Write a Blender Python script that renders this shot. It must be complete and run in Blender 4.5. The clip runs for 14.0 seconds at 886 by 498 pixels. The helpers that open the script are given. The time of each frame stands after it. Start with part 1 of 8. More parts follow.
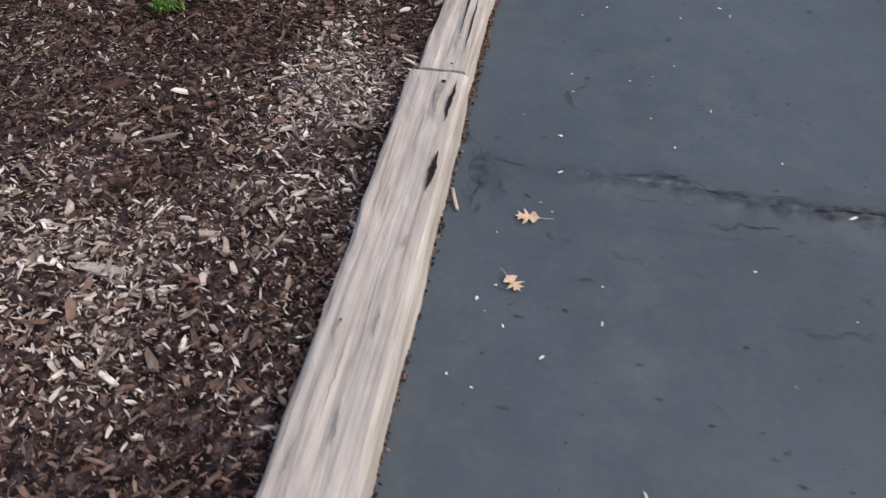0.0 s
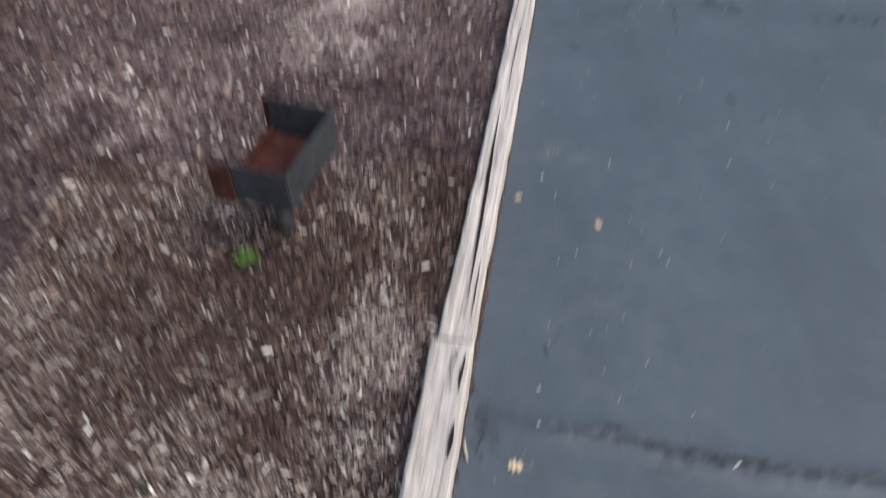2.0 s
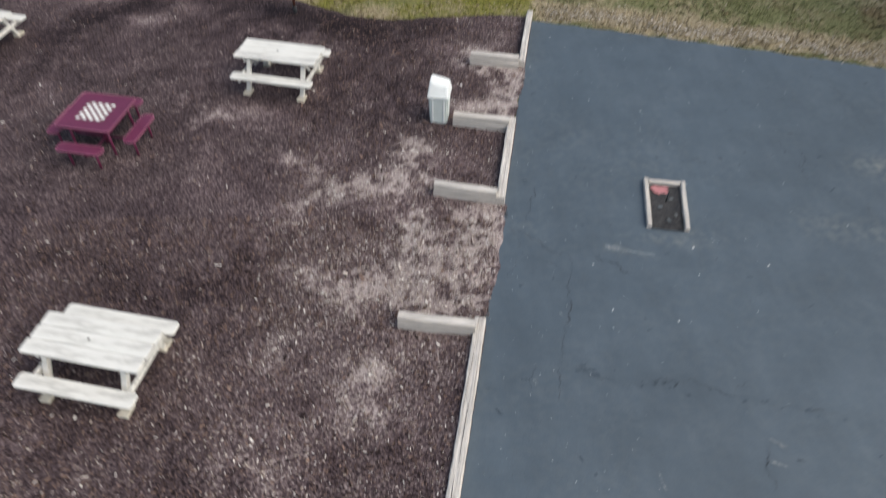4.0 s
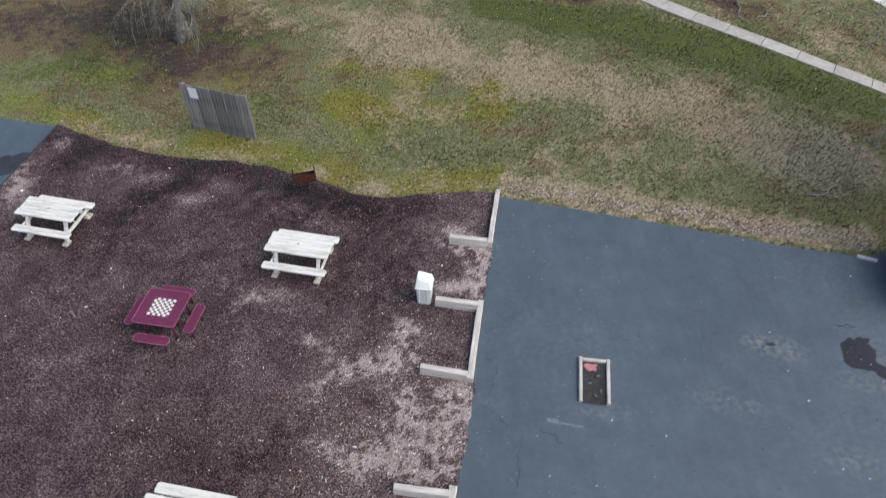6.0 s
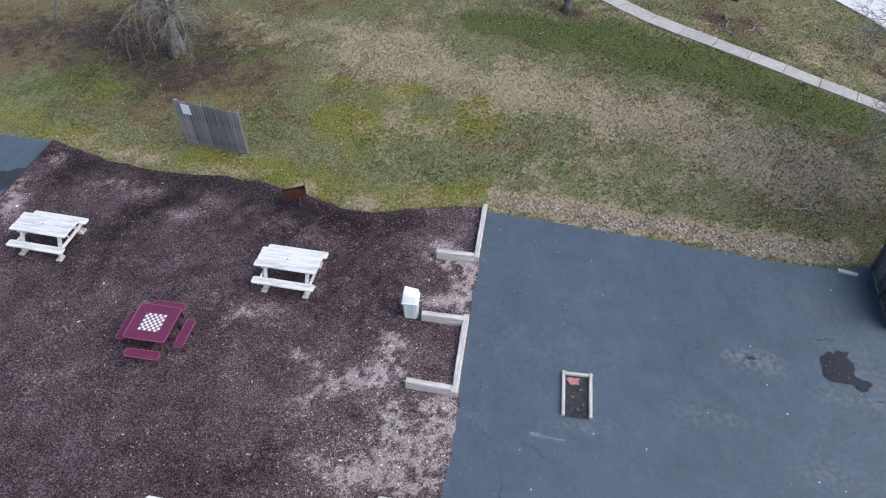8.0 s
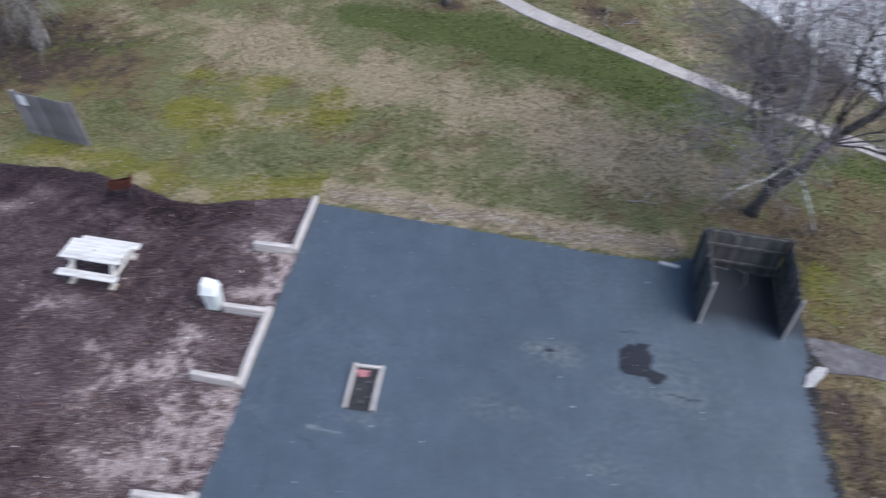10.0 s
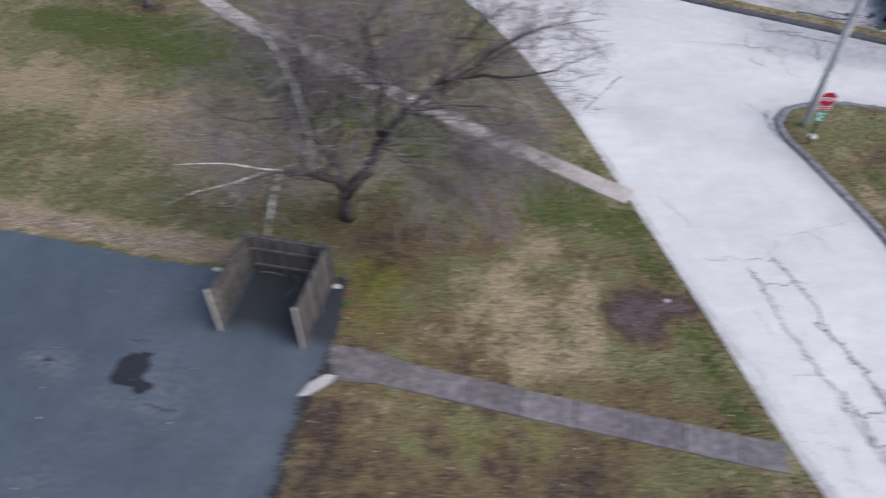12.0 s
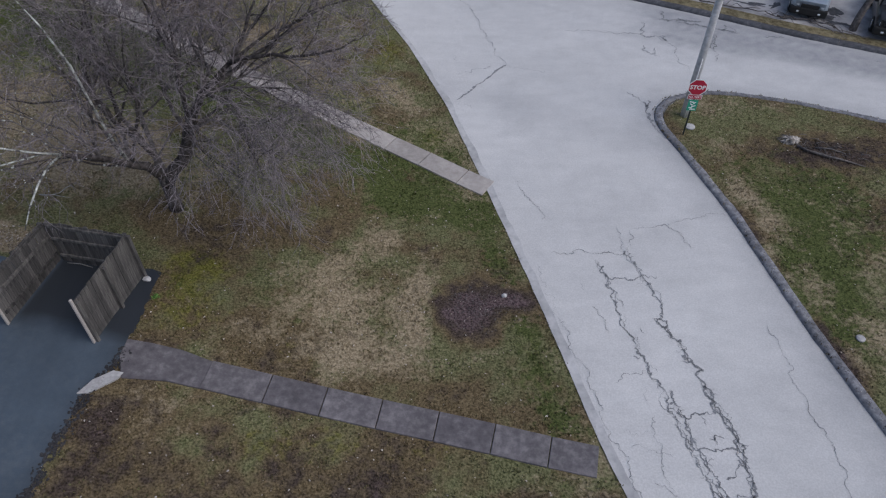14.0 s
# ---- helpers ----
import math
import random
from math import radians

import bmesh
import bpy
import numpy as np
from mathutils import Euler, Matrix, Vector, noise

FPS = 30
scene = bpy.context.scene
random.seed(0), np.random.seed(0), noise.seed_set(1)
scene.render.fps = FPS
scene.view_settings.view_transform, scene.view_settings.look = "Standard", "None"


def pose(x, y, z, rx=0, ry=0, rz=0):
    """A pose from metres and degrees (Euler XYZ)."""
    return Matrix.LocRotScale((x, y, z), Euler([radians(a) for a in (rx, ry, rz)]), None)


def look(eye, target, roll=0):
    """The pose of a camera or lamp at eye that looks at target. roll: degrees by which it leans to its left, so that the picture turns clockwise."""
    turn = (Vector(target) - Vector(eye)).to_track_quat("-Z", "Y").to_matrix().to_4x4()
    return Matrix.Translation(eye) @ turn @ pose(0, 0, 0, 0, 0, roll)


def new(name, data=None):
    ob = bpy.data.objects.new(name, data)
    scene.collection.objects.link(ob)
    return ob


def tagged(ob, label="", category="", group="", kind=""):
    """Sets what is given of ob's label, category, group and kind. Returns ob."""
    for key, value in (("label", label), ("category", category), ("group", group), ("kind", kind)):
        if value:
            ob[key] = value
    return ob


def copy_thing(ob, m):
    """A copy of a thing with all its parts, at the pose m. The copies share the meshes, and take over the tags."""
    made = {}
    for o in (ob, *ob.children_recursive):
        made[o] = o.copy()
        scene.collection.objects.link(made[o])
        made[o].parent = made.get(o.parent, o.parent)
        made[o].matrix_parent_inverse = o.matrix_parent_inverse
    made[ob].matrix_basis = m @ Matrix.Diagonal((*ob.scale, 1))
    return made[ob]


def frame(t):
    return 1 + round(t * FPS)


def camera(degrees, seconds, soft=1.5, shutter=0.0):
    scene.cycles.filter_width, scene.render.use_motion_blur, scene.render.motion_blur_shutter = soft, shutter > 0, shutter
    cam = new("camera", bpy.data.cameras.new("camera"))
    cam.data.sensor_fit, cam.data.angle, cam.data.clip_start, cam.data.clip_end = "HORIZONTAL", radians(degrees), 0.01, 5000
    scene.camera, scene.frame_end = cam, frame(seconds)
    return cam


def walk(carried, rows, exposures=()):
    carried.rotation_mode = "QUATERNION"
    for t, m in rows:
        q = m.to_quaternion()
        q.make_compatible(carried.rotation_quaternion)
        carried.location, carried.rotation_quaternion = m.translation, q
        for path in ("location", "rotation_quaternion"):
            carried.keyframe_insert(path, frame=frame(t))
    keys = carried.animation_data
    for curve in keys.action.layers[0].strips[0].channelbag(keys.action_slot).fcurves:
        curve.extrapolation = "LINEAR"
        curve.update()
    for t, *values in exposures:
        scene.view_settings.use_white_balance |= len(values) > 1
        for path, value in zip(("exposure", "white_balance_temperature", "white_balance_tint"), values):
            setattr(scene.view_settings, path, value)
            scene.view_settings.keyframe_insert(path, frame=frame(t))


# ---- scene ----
cam = camera(64.0, 14.0, soft=1.2, shutter=1.0)
ROWS = [
    (0.0, -0.000, 0.000, 1.600, 0.00, -46.61, 0.78),
    (0.5, -0.061, 0.053, 1.603, -0.04, -46.63, 0.87),
    (1.0, -0.090, 0.082, 1.852, -0.29, -46.69, 0.84),
    (1.5, -0.111, 0.094, 2.188, -0.41, -46.69, 0.86),
    (2.0, -0.096, 0.093, 3.162, -0.36, -46.72, 0.80),
    (2.5, -0.069, 0.091, 4.671, -0.54, -46.73, 0.80),
    (3.0, -0.007, 0.073, 6.233, -0.47, -46.76, 0.66),
    (3.5, 0.063, 0.032, 7.784, -0.43, -46.77, 0.53),
    (4.0, 0.108, -0.009, 9.309, -0.58, -46.79, 0.46),
    (4.2, 0.091, -0.019, 9.907, -0.83, -46.75, 0.47),
    (6.3, 0.509, 0.002, 15.905, -1.12, -46.67, 0.36),
    (6.5, 0.586, 0.017, 16.027, -1.00, -46.55, 0.21),
    (7.0, 0.667, 0.001, 16.035, -0.95, -46.39, 0.15),
    (7.2, 0.687, -0.005, 15.982, -0.96, -46.34, 0.16),
    (8.3, 0.992, -0.064, 15.920, -0.96, -46.33, 0.24),
    (9.3, 3.078, -0.204, 15.787, -0.97, -46.32, 0.33),
    (9.5, 3.908, -0.117, 15.610, -1.06, -46.30, 0.43),
    (10.0, 6.284, -0.130, 15.554, -1.05, -46.25, 0.35),
    (10.5, 9.158, -0.101, 15.503, -0.96, -46.20, 0.22),
    (11.0, 12.372, -0.065, 15.483, -1.05, -46.17, 0.20),
    (11.5, 15.807, -0.003, 15.449, -1.19, -46.15, 0.16),
    (12.0, 19.378, -0.036, 15.455, -1.57, -46.14, 0.36),
    (12.5, 22.049, 0.047, 15.281, -1.52, -46.13, 0.38),
    (13.0, 23.681, 0.149, 15.062, -1.56, -46.12, 0.44),
    (13.5, 24.406, 0.274, 14.797, -1.58, -46.13, 0.50),
    (14.0, 24.531, 0.379, 14.579, -1.64, -46.14, 0.61),
]
# exposure (stops) along the flight
EXPOSURES = [(0.0, 0.2, 7350, 13), (1.2, 0.22, 7300, 12), (2.5, 0.6, 7000, 7), (4.0, 0.45, 7150, 5), (6.5, 0.52, 6500, 8), (9.5, 0.58, 6050, 11), (11.0, 0.58, 6050, 12), (12.0, 0.32, 6500, 14), (13.0, -0.12, 6350, 13), (14.0, -0.40, 6300, 13)]
walk(cam, [(t, pose(x, y, z, 90 + pitch, 0, yaw) @ pose(0, 0, 0, 0, 0, roll)) for t, x, y, z, yaw, pitch, roll in ROWS], EXPOSURES)

# ---- world and sun: an overcast afternoon ----
SUN_EL, SUN_AZ = 50.0, 116.0
world = bpy.data.worlds.new("overcast_sky")
scene.world = world
world.use_nodes = True
wn = world.node_tree.nodes
sky = wn.new("ShaderNodeTexSky")
sky.sky_type = "NISHITA"
sky.sun_disc = False
sky.sun_elevation, sky.sun_rotation = radians(SUN_EL), radians(SUN_AZ)
sky.dust_density, sky.ozone_density, sky.air_density = 3.0, 1.5, 1.0
world.node_tree.links.new(sky.outputs[0], wn["Background"].inputs[0])
wn["Background"].inputs[1].default_value = 0.15
sun = new("sun", bpy.data.lights.new("sun", "SUN"))
sun.data.energy, sun.data.angle, sun.data.color = 1.5, radians(60), (0.93, 0.97, 1.0)
saz = radians(SUN_AZ)
sun.matrix_world = look((math.sin(saz) * math.cos(radians(SUN_EL)) * 60, math.cos(saz) * math.cos(radians(SUN_EL)) * 60, math.sin(radians(SUN_EL)) * 60), (0, 0, 0))


# ---- terrain and the lines of the plan ----
def gz(x, y=0.0):
    """The ground: level under the court, falling towards the road."""
    s = np.clip((np.asarray(x, float) - 11.2) / 16.0, 0, 1)
    return -1.6 * s * s * (3 - 2 * s)


def vnoise(x, y, scale, seed):
    """Smooth value noise between 0 and 1."""
    g = np.random.RandomState(seed).rand(256, 256)
    u, v = np.asarray(x, float) / scale + 50.3, np.asarray(y, float) / scale + 77.7
    i, j = np.floor(u).astype(int), np.floor(v).astype(int)
    a, b = u - i, v - j
    a, b = a * a * (3 - 2 * a), b * b * (3 - 2 * b)
    p = lambda m, n: g[m % 256, n % 256]
    return (p(i, j) * (1 - a) + p(i + 1, j) * a) * (1 - b) + (p(i, j + 1) * (1 - a) + p(i + 1, j + 1) * a) * b


def fbm(x, y, scale, seed, octaves=4):
    total, amp, s = 0, 0.5, 0
    for k in range(octaves):
        total = total + amp * vnoise(x, y, scale / 2 ** k, seed + k)
        s += amp
        amp *= 0.55
    return total / s


def blob(x, y, cx, cy, rx, ry, turn=0.0):
    c, s = math.cos(radians(turn)), math.sin(radians(turn))
    dx, dy = x - cx, y - cy
    return np.exp(-(((dx * c + dy * s) / rx) ** 2 + ((-dx * s + dy * c) / ry) ** 2))


def along(points):
    """y of a polyline as a function of x, and beyond its ends."""
    xs, ys = [p[0] for p in points], [p[1] for p in points]
    return lambda x: np.interp(x, xs, ys)


def curb_x(y):
    return -0.29 + 0.1675 * np.asarray(y, float)


court_far = along([(-5, 18.9), (2.5, 16.85), (5.7, 16.02), (8.24, 15.37), (10.68, 14.65), (13.2, 14.15), (14.1, 14.42), (16.9, 13.95), (20, 13.4)])
mulch_far = along([(-30, 29), (-12.99, 20.76), (-10.71, 19.62), (-8.57, 18.98), (-6.55, 18.7), (-5.17, 18.45), (-3.55, 17.76), (-2.17, 17.05), (-1.04, 16.77), (0.43, 17.02), (2.56, 17.1)])
left_x = along([(-15, -20.6), (17.33, -13.72), (20.76, -12.99), (30, -11)])
court_right = along([(-15, 15.2), (7.1, 15.68), (8.7, 15.88), (10.0, 16.1), (10.9, 16.55), (11.7, 16.68), (13.5, 16.85), (14, 16.9)])
ROAD_L = [(-15, 33.6), (0, 30.9), (7.67, 29.24), (9.18, 28.8), (11.96, 28.2), (15.67, 27.35), (18.46, 26.65), (23.55, 25.35), (27.79, 23.85), (31.71, 22.0), (38, 17.5), (52, 4)]
road_left = along(ROAD_L)
ISLAND = [(40.5, -15), (38.2, 0), (36.1, 9.14), (35.35, 12.44), (34.55, 17.38), (33.72, 20.7), (33.22, 22.3), (33.3, 23.35), (34.1, 24.2), (35.6, 24.62), (36.95, 24.45), (39.0, 23.87), (40.94, 23.08), (44, 21.7), (62, 13)]
FAR_EDGE = [(-10, 62), (8, 48.5), (20, 40.5), (28, 35.8), (34.16, 32.45), (37.51, 30.75), (40.83, 28.95), (44.42, 27.3), (52, 24), (75, 15)]
far_edge = along(FAR_EDGE)
WALK = [(18.8, 10.74), (20.37, 10.44), (21.8, 10.16), (23.22, 9.88), (24.67, 9.59), (26.09, 9.26), (27.48, 8.89), (28.65, 8.6)]
PATH = [(26.6, 18.78), (25.72, 19.37), (24.4, 20.27), (23.17, 21.03), (21.91, 21.8), (20.6, 22.6), (19.3, 23.35), (18.05, 24.1), (16.75, 24.85), (15.5, 25.65), (14.25, 26.5), (13.0, 27.4), (11.8, 28.35), (10.7, 29.4), (9.6, 30.7), (8.6, 32.0), (7.6, 33.4), (6.7, 34.8)]


def line_gap(x, y, points):
    """Distance to a polyline."""
    d = np.full(np.shape(x), 1e9)
    for (ax, ay), (bx, by) in zip(points, points[1:]):
        ux, uy = bx - ax, by - ay
        k = np.clip(((x - ax) * ux + (y - ay) * uy) / (ux * ux + uy * uy), 0, 1)
        d = np.minimum(d, np.hypot(x - ax - k * ux, y - ay - k * uy))
    return d


def near_line(x, y, points, half):
    return line_gap(x, y, points) < half


def bare(x, y):
    """The bare, burnt-looking patch in the lawn."""
    n = 0.9 * (fbm(x, y, 0.8, 201, 4) - 0.5)
    d = np.hypot((x - 25.75) / 1.15, (y - 13.5) / 1.0) + n
    e = np.hypot((x - 26.9) / 1.0, (y - 13.75) / 0.5) + n
    return np.clip((1.42 - np.minimum(d, e)) / 0.9, 0, 1)


def in_island(x, y):
    xs, ys = np.array([p[0] for p in ISLAND]), np.array([p[1] for p in ISLAND])
    inside = np.zeros(np.shape(x), bool)
    px, py = np.append(xs, 90), np.append(ys, -15)
    j = len(px) - 1
    for i in range(len(px)):
        cross = (py[i] > y) != (py[j] > y)
        with np.errstate(divide="ignore", invalid="ignore"):
            inside ^= cross & (x < (px[j] - px[i]) * (y - py[i]) / (py[j] - py[i]) + px[i])
        j = i
    return inside


def in_lawn(x, y):
    court = (x > curb_x(y)) & (x < court_right(y)) & (y < court_far(x))
    bed = (x <= curb_x(y)) & (y < mulch_far(x)) & (x > left_x(y))
    left_court = (x <= left_x(y)) & (y < 22)
    road = (x > road_left(y) - 0.05)
    return ~court & ~bed & ~left_court & ~road & ~near_line(x, y, [(16.35, 11.1)] + WALK, 0.5) & ~near_line(x, y, PATH, 0.46)


TAN_BAND = [(-8, 28.4), (-3.5, 28), (1.4, 25.4), (5.75, 23.4), (9.9, 22.0), (12, 19.8), (14.8, 18.9)]
GREEN_BAND = [(3, 29.2), (8.7, 27.3), (11.6, 26.0), (14.8, 23.7), (18.5, 21.9), (22.3, 19.6), (25.6, 17.6)]


def lawn_tone(x, y):
    """Dry straw, lush green, bare brown and yellow-green shares of the lawn."""
    n1, n2, n3 = fbm(x, y, 3.0, 11), fbm(x, y, 1.1, 23), fbm(x, y, 0.4, 37, 3)
    dry = 0.23 + 0.12 * np.clip((x + 4) / 6, 0, 1) * (x < 16) + 0.7 * (n1 - 0.5) + 0.55 * (n2 - 0.5) + 0.65 * (n3 - 0.5)
    dry = dry + 0.46 * np.exp(-(line_gap(x, y, TAN_BAND) / 1.8) ** 2)
    for cx, cy, rx, ry, t, k in ((23.1, 16.0, 0.8, 1.4, 20, 0.5), (21.9, 13.6, 1.2, 1.8, 15, 0.5), (22.9, 11.5, 1.9, 0.8, -8, 0.5), (24.2, 13.6, 0.5, 1.4, -8, 0.75), (23.5, 24.0, 0.7, 1.5, 35, 0.6), (35.5, 18.0, 0.4, 2.5, 10, 0.35), (35.2, 15.6, 0.3, 0.8, 10, 0.4), (18.6, 25.6, 2.0, 0.7, -35, 0.25), (21.3, 9.0, 0.5, 0.3, 0, 0.35), (25.9, 10.3, 0.7, 0.4, 0, 0.3)):
        dry = dry + k * blob(x, y, cx, cy, rx, ry, t)
    dry = dry - 0.40 * blob(x, y, -12.5, 26, 6.5, 4.5) - 0.15 * blob(x, y, -6, 23, 3, 2) - 0.25 * blob(x, y, 20.5, 7.4, 5.5, 2.2)
    edge = y - court_far(x)
    strip = (x > 2.7) & (x < 14.0)
    dry = dry + np.where(strip, 1.7 * np.exp(-((edge - 0.66 + 0.5 * (n2 - 0.5)) / 0.42) ** 2) - 0.4 * np.exp(-((edge - 0.08) / 0.16) ** 2), 0)
    off = y - mulch_far(x)
    dry = dry + 0.26 * np.exp(-((off - 0.45) / 0.4) ** 2) * (x < 3)
    lush = 0.18 + 0.75 * (fbm(x, y, 2.6, 51) - 0.5) + 0.5 * (fbm(x, y, 0.7, 57) - 0.5)
    band = np.exp(-(line_gap(x, y, GREEN_BAND) / (0.85 + 1.0 * blob(x, y, 9, 27, 6, 4))) ** 2)
    band = band * (1 - 0.55 * np.clip((x - 16.5) / 2.5, 0, 1))
    lush = lush + 1.05 * band
    dry = dry * (1 - 0.85 * band)
    lush = lush + 0.30 * np.exp(-(line_gap(x, y, PATH) / 1.1) ** 2)
    lush = lush + 0.40 * blob(x, y, -11, 25, 6, 3.2) + 0.18 * blob(x, y, 6, 20, 8, 3)
    lush = lush + 0.5 * np.exp(-((x - road_left(y) + 0.75) / 0.55) ** 2) * (y < 19) * (y > 9.3) + 0.5 * blob(x, y, 23.4, 17.6, 1.2, 0.9) + 0.8 * blob(x, y, 37.8, 16.8, 2.2, 3.0) + 0.85 * blob(x, y, 36.5, 13.6, 0.8, 2.2, 12) + 0.5 * blob(x, y, 25.0, 21.2, 0.6, 1.5, 40) + 0.25 * blob(x, y, 22.2, 23.4, 0.8, 0.6) + 0.35 * blob(x, y, 22.8, 27.3, 0.6, 1.2)
    lush = lush + 0.12 * blob(x, y, 0, 19.6, 5, 1.2, -8) + 0.3 * blob(x, y, 13, 29.3, 2, 1, -35)
    lush = lush + 0.14 * blob(x, y, 21, 14, 5, 5)
    yel = 0.05 + 0.8 * (fbm(x, y, 1.4, 83) - 0.5) + 0.6 * np.exp(-((off - 0.7) / 0.9) ** 2) * (x < 3)
    for cx, cy, rx, ry, k in ((-2.6, 21.9, 0.9, 0.7, 0.8), (-0.3, 23.8, 0.6, 0.45, 0.7), (2.6, 23.0, 0.6, 0.5, 0.8), (-0.5, 21.4, 3.6, 2.2, 0.42), (2.8, 21.8, 1.0, 0.7, 0.4), (-12.6, 24.0, 1.6, 0.9, 0.55), (-7.2, 24.0, 1.3, 0.9, 0.5), (17.7, 14.4, 0.8, 0.7, 0.38), (17.8, 12.7, 1.3, 1.0, 0.36), (18.5, 8.6, 2.4, 0.9, 0.05), (-3.0, 24.5, 0.9, 0.6, 0.45), (22.8, 27.3, 0.6, 1.2, 0.42), (24.9, 21.5, 0.6, 0.9, 0.4), (21.5, 8.9, 3.5, 0.4, 0.15)):
        yel = yel + 1.35 * k * blob(x, y, cx, cy, 1.15 * rx, 1.15 * ry)
    brown = 0.08 + 0.12 * np.clip((x - 15) / 2, 0, 1) * np.clip((21 - y) / 3, 0, 1) + 0.75 * (fbm(x, y, 2.0, 71) - 0.5) + 0.5 * (fbm(x, y, 0.5, 73, 3) - 0.5)
    for cx, cy, rx, ry, k in ((-10.3, 24.2, 1.3, 2.0, 0.32), (-9.2, 22.2, 1.2, 0.7, 0.24), (-14, 28, 6.5, 3.2, 0.72), (6.9, 30.0, 1.0, 0.6, 0.8), (14.4, 29.3, 1.3, 1.0, 0.6), (-9.5, 25.5, 3.8, 3.0, 0.26), (-6.6, 23.8, 1.6, 1.6, 0.2), (17.0, 16.6, 3.2, 2.2, 0.22), (21, 7.2, 9, 2.2, 0.42), (19.5, 15.2, 2.2, 1.5, 0.16), (18.6, 11.8, 1.2, 0.8, 0.1), (16.5, 9.2, 0.8, 1.0, 0.3), (39.3, 20.5, 2.3, 1.0, 0.72), (40.5, 18.5, 3.5, 3.0, 0.22), (35.75, 11.6, 0.5, 1.4, 0.75), (34.8, 16.4, 0.35, 0.7, 0.7), (20.2, 26.6, 1.5, 1.8, 0.32), (21.5, 29.1, 0.5, 0.7, 0.5), (24.1, 25.9, 0.25, 1.0, 0.3), (8.2, 20.6, 0.5, 0.25, 0.5), (-1.6, 24.6, 0.25, 0.18, 0.8), (24.6, 15.6, 0.8, 1.0, 0.3)):
        brown = brown + k * blob(x, y, cx, cy, rx, ry)
    brown = brown + (0.12 + 0.5 * (fbm(x, y, 0.7, 79, 3) - 0.35)) * np.exp(-(line_gap(x, y, ISLAND) / 0.5) ** 2)
    hole = bare(x, y)
    dry, lush, yel = dry * (1 - hole), lush * (1 - hole), yel * (1 - hole)
    brown = np.maximum(brown, 1.25 * hole)
    return np.clip(dry, 0, 1), np.clip(lush, 0, 1), np.where(hole > 0, np.clip(brown, 0, 1.4), np.clip(brown, 0, 0.85)), np.clip(yel, 0, 1)


PALE_SPOTS = ((-0.3, 11.7, 0.45, 0.7, -10, 0.55), (-0.6, 10.5, 0.7, 0.4, 40, 0.65), (-1.4, 10.4, 0.8, 0.3, 10, 0.55), (-2.2, 10.1, 0.6, 0.3, 30, 0.45), (-2.7, 11.1, 0.8, 0.28, -40, 0.4), (-0.2, 9.2, 0.6, 0.7, 0, 0.7), (0.0, 8.2, 0.8, 0.8, 0, 0.65), (0.8, 8.6, 0.5, 1.3, -10, 0.8), (-1.5, 7.9, 0.6, 0.35, 0, 0.5), (-2.4, 8.3, 0.35, 0.2, 0, 0.5), (-0.5, 7.6, 0.9, 0.3, 0, 0.4), (-1.0, 6.1, 0.5, 0.3, 20, 0.5), (-0.9, 5.3, 0.45, 0.35, 0, 0.4), (-2.4, 6.4, 0.25, 0.3, 0, 0.4))
PALE_EDGES = ((1.5, 14.4, 0.5, 0.5, 0, 0.6), (1.7, 13.5, 0.35, 0.8, -10, 0.75), (1.0, 13.05, 0.7, 0.25, 0, 0.6), (1.0, 15.2, 0.5, 0.35, 0, 0.5), (0.75, 15.0, 0.35, 0.6, 20, 0.5), (-10.1, 18.5, 0.9, 0.5, -20, 0.34), (-8.6, 17.9, 0.6, 0.35, 0, 0.22), (-6.8, 17.6, 0.9, 0.7, -30, 0.22), (-7.5, 16.8, 0.7, 0.3, 0, 0.25), (-13.2, 17.8, 0.5, 1.2, 10, 0.45), (-12.5, 19.8, 0.5, 0.5, 0, 0.45), (-4.5, 12.75, 0.7, 0.25, 10, 0.4), (-5.9, 13.2, 0.7, 0.3, 20, 0.36), (-2.6, 4.4, 0.5, 0.4, 0, 0.35), (-4.6, 8.2, 0.35, 0.3, 0, 0.25))
DAMP_SPOTS = ((-8.2, 17.2, 1.7, 0.55, 40, 0.55), (-2.3, 16.2, 2.2, 0.9, -12, 0.5), (-5.2, 16.7, 1.4, 0.8, -20, 0.4), (-11.9, 18.7, 1.1, 0.5, 20, 0.5), (-1.5, 13.7, 2.2, 1.6, 0, 0.32), (-3.3, 8.4, 1.0, 0.7, 0, 0.3), (-4.5, 7.6, 1.2, 0.8, 30, 0.3), (-3.2, 10.7, 0.8, 0.5, 0, 0.25), (0.6, 9.0, 0.3, 0.3, 0, 0.5), (-0.2, 10.1, 0.25, 0.2, 0, 0.5), (-1.1, 9.4, 0.7, 0.4, 0, 0.3), (0.5, 11.2, 0.6, 0.8, 0, 0.25), (-1.1, 2.75, 0.7, 0.3, 0, 0.5), (-8.9, 15.0, 2.0, 0.9, 0, 0.22))


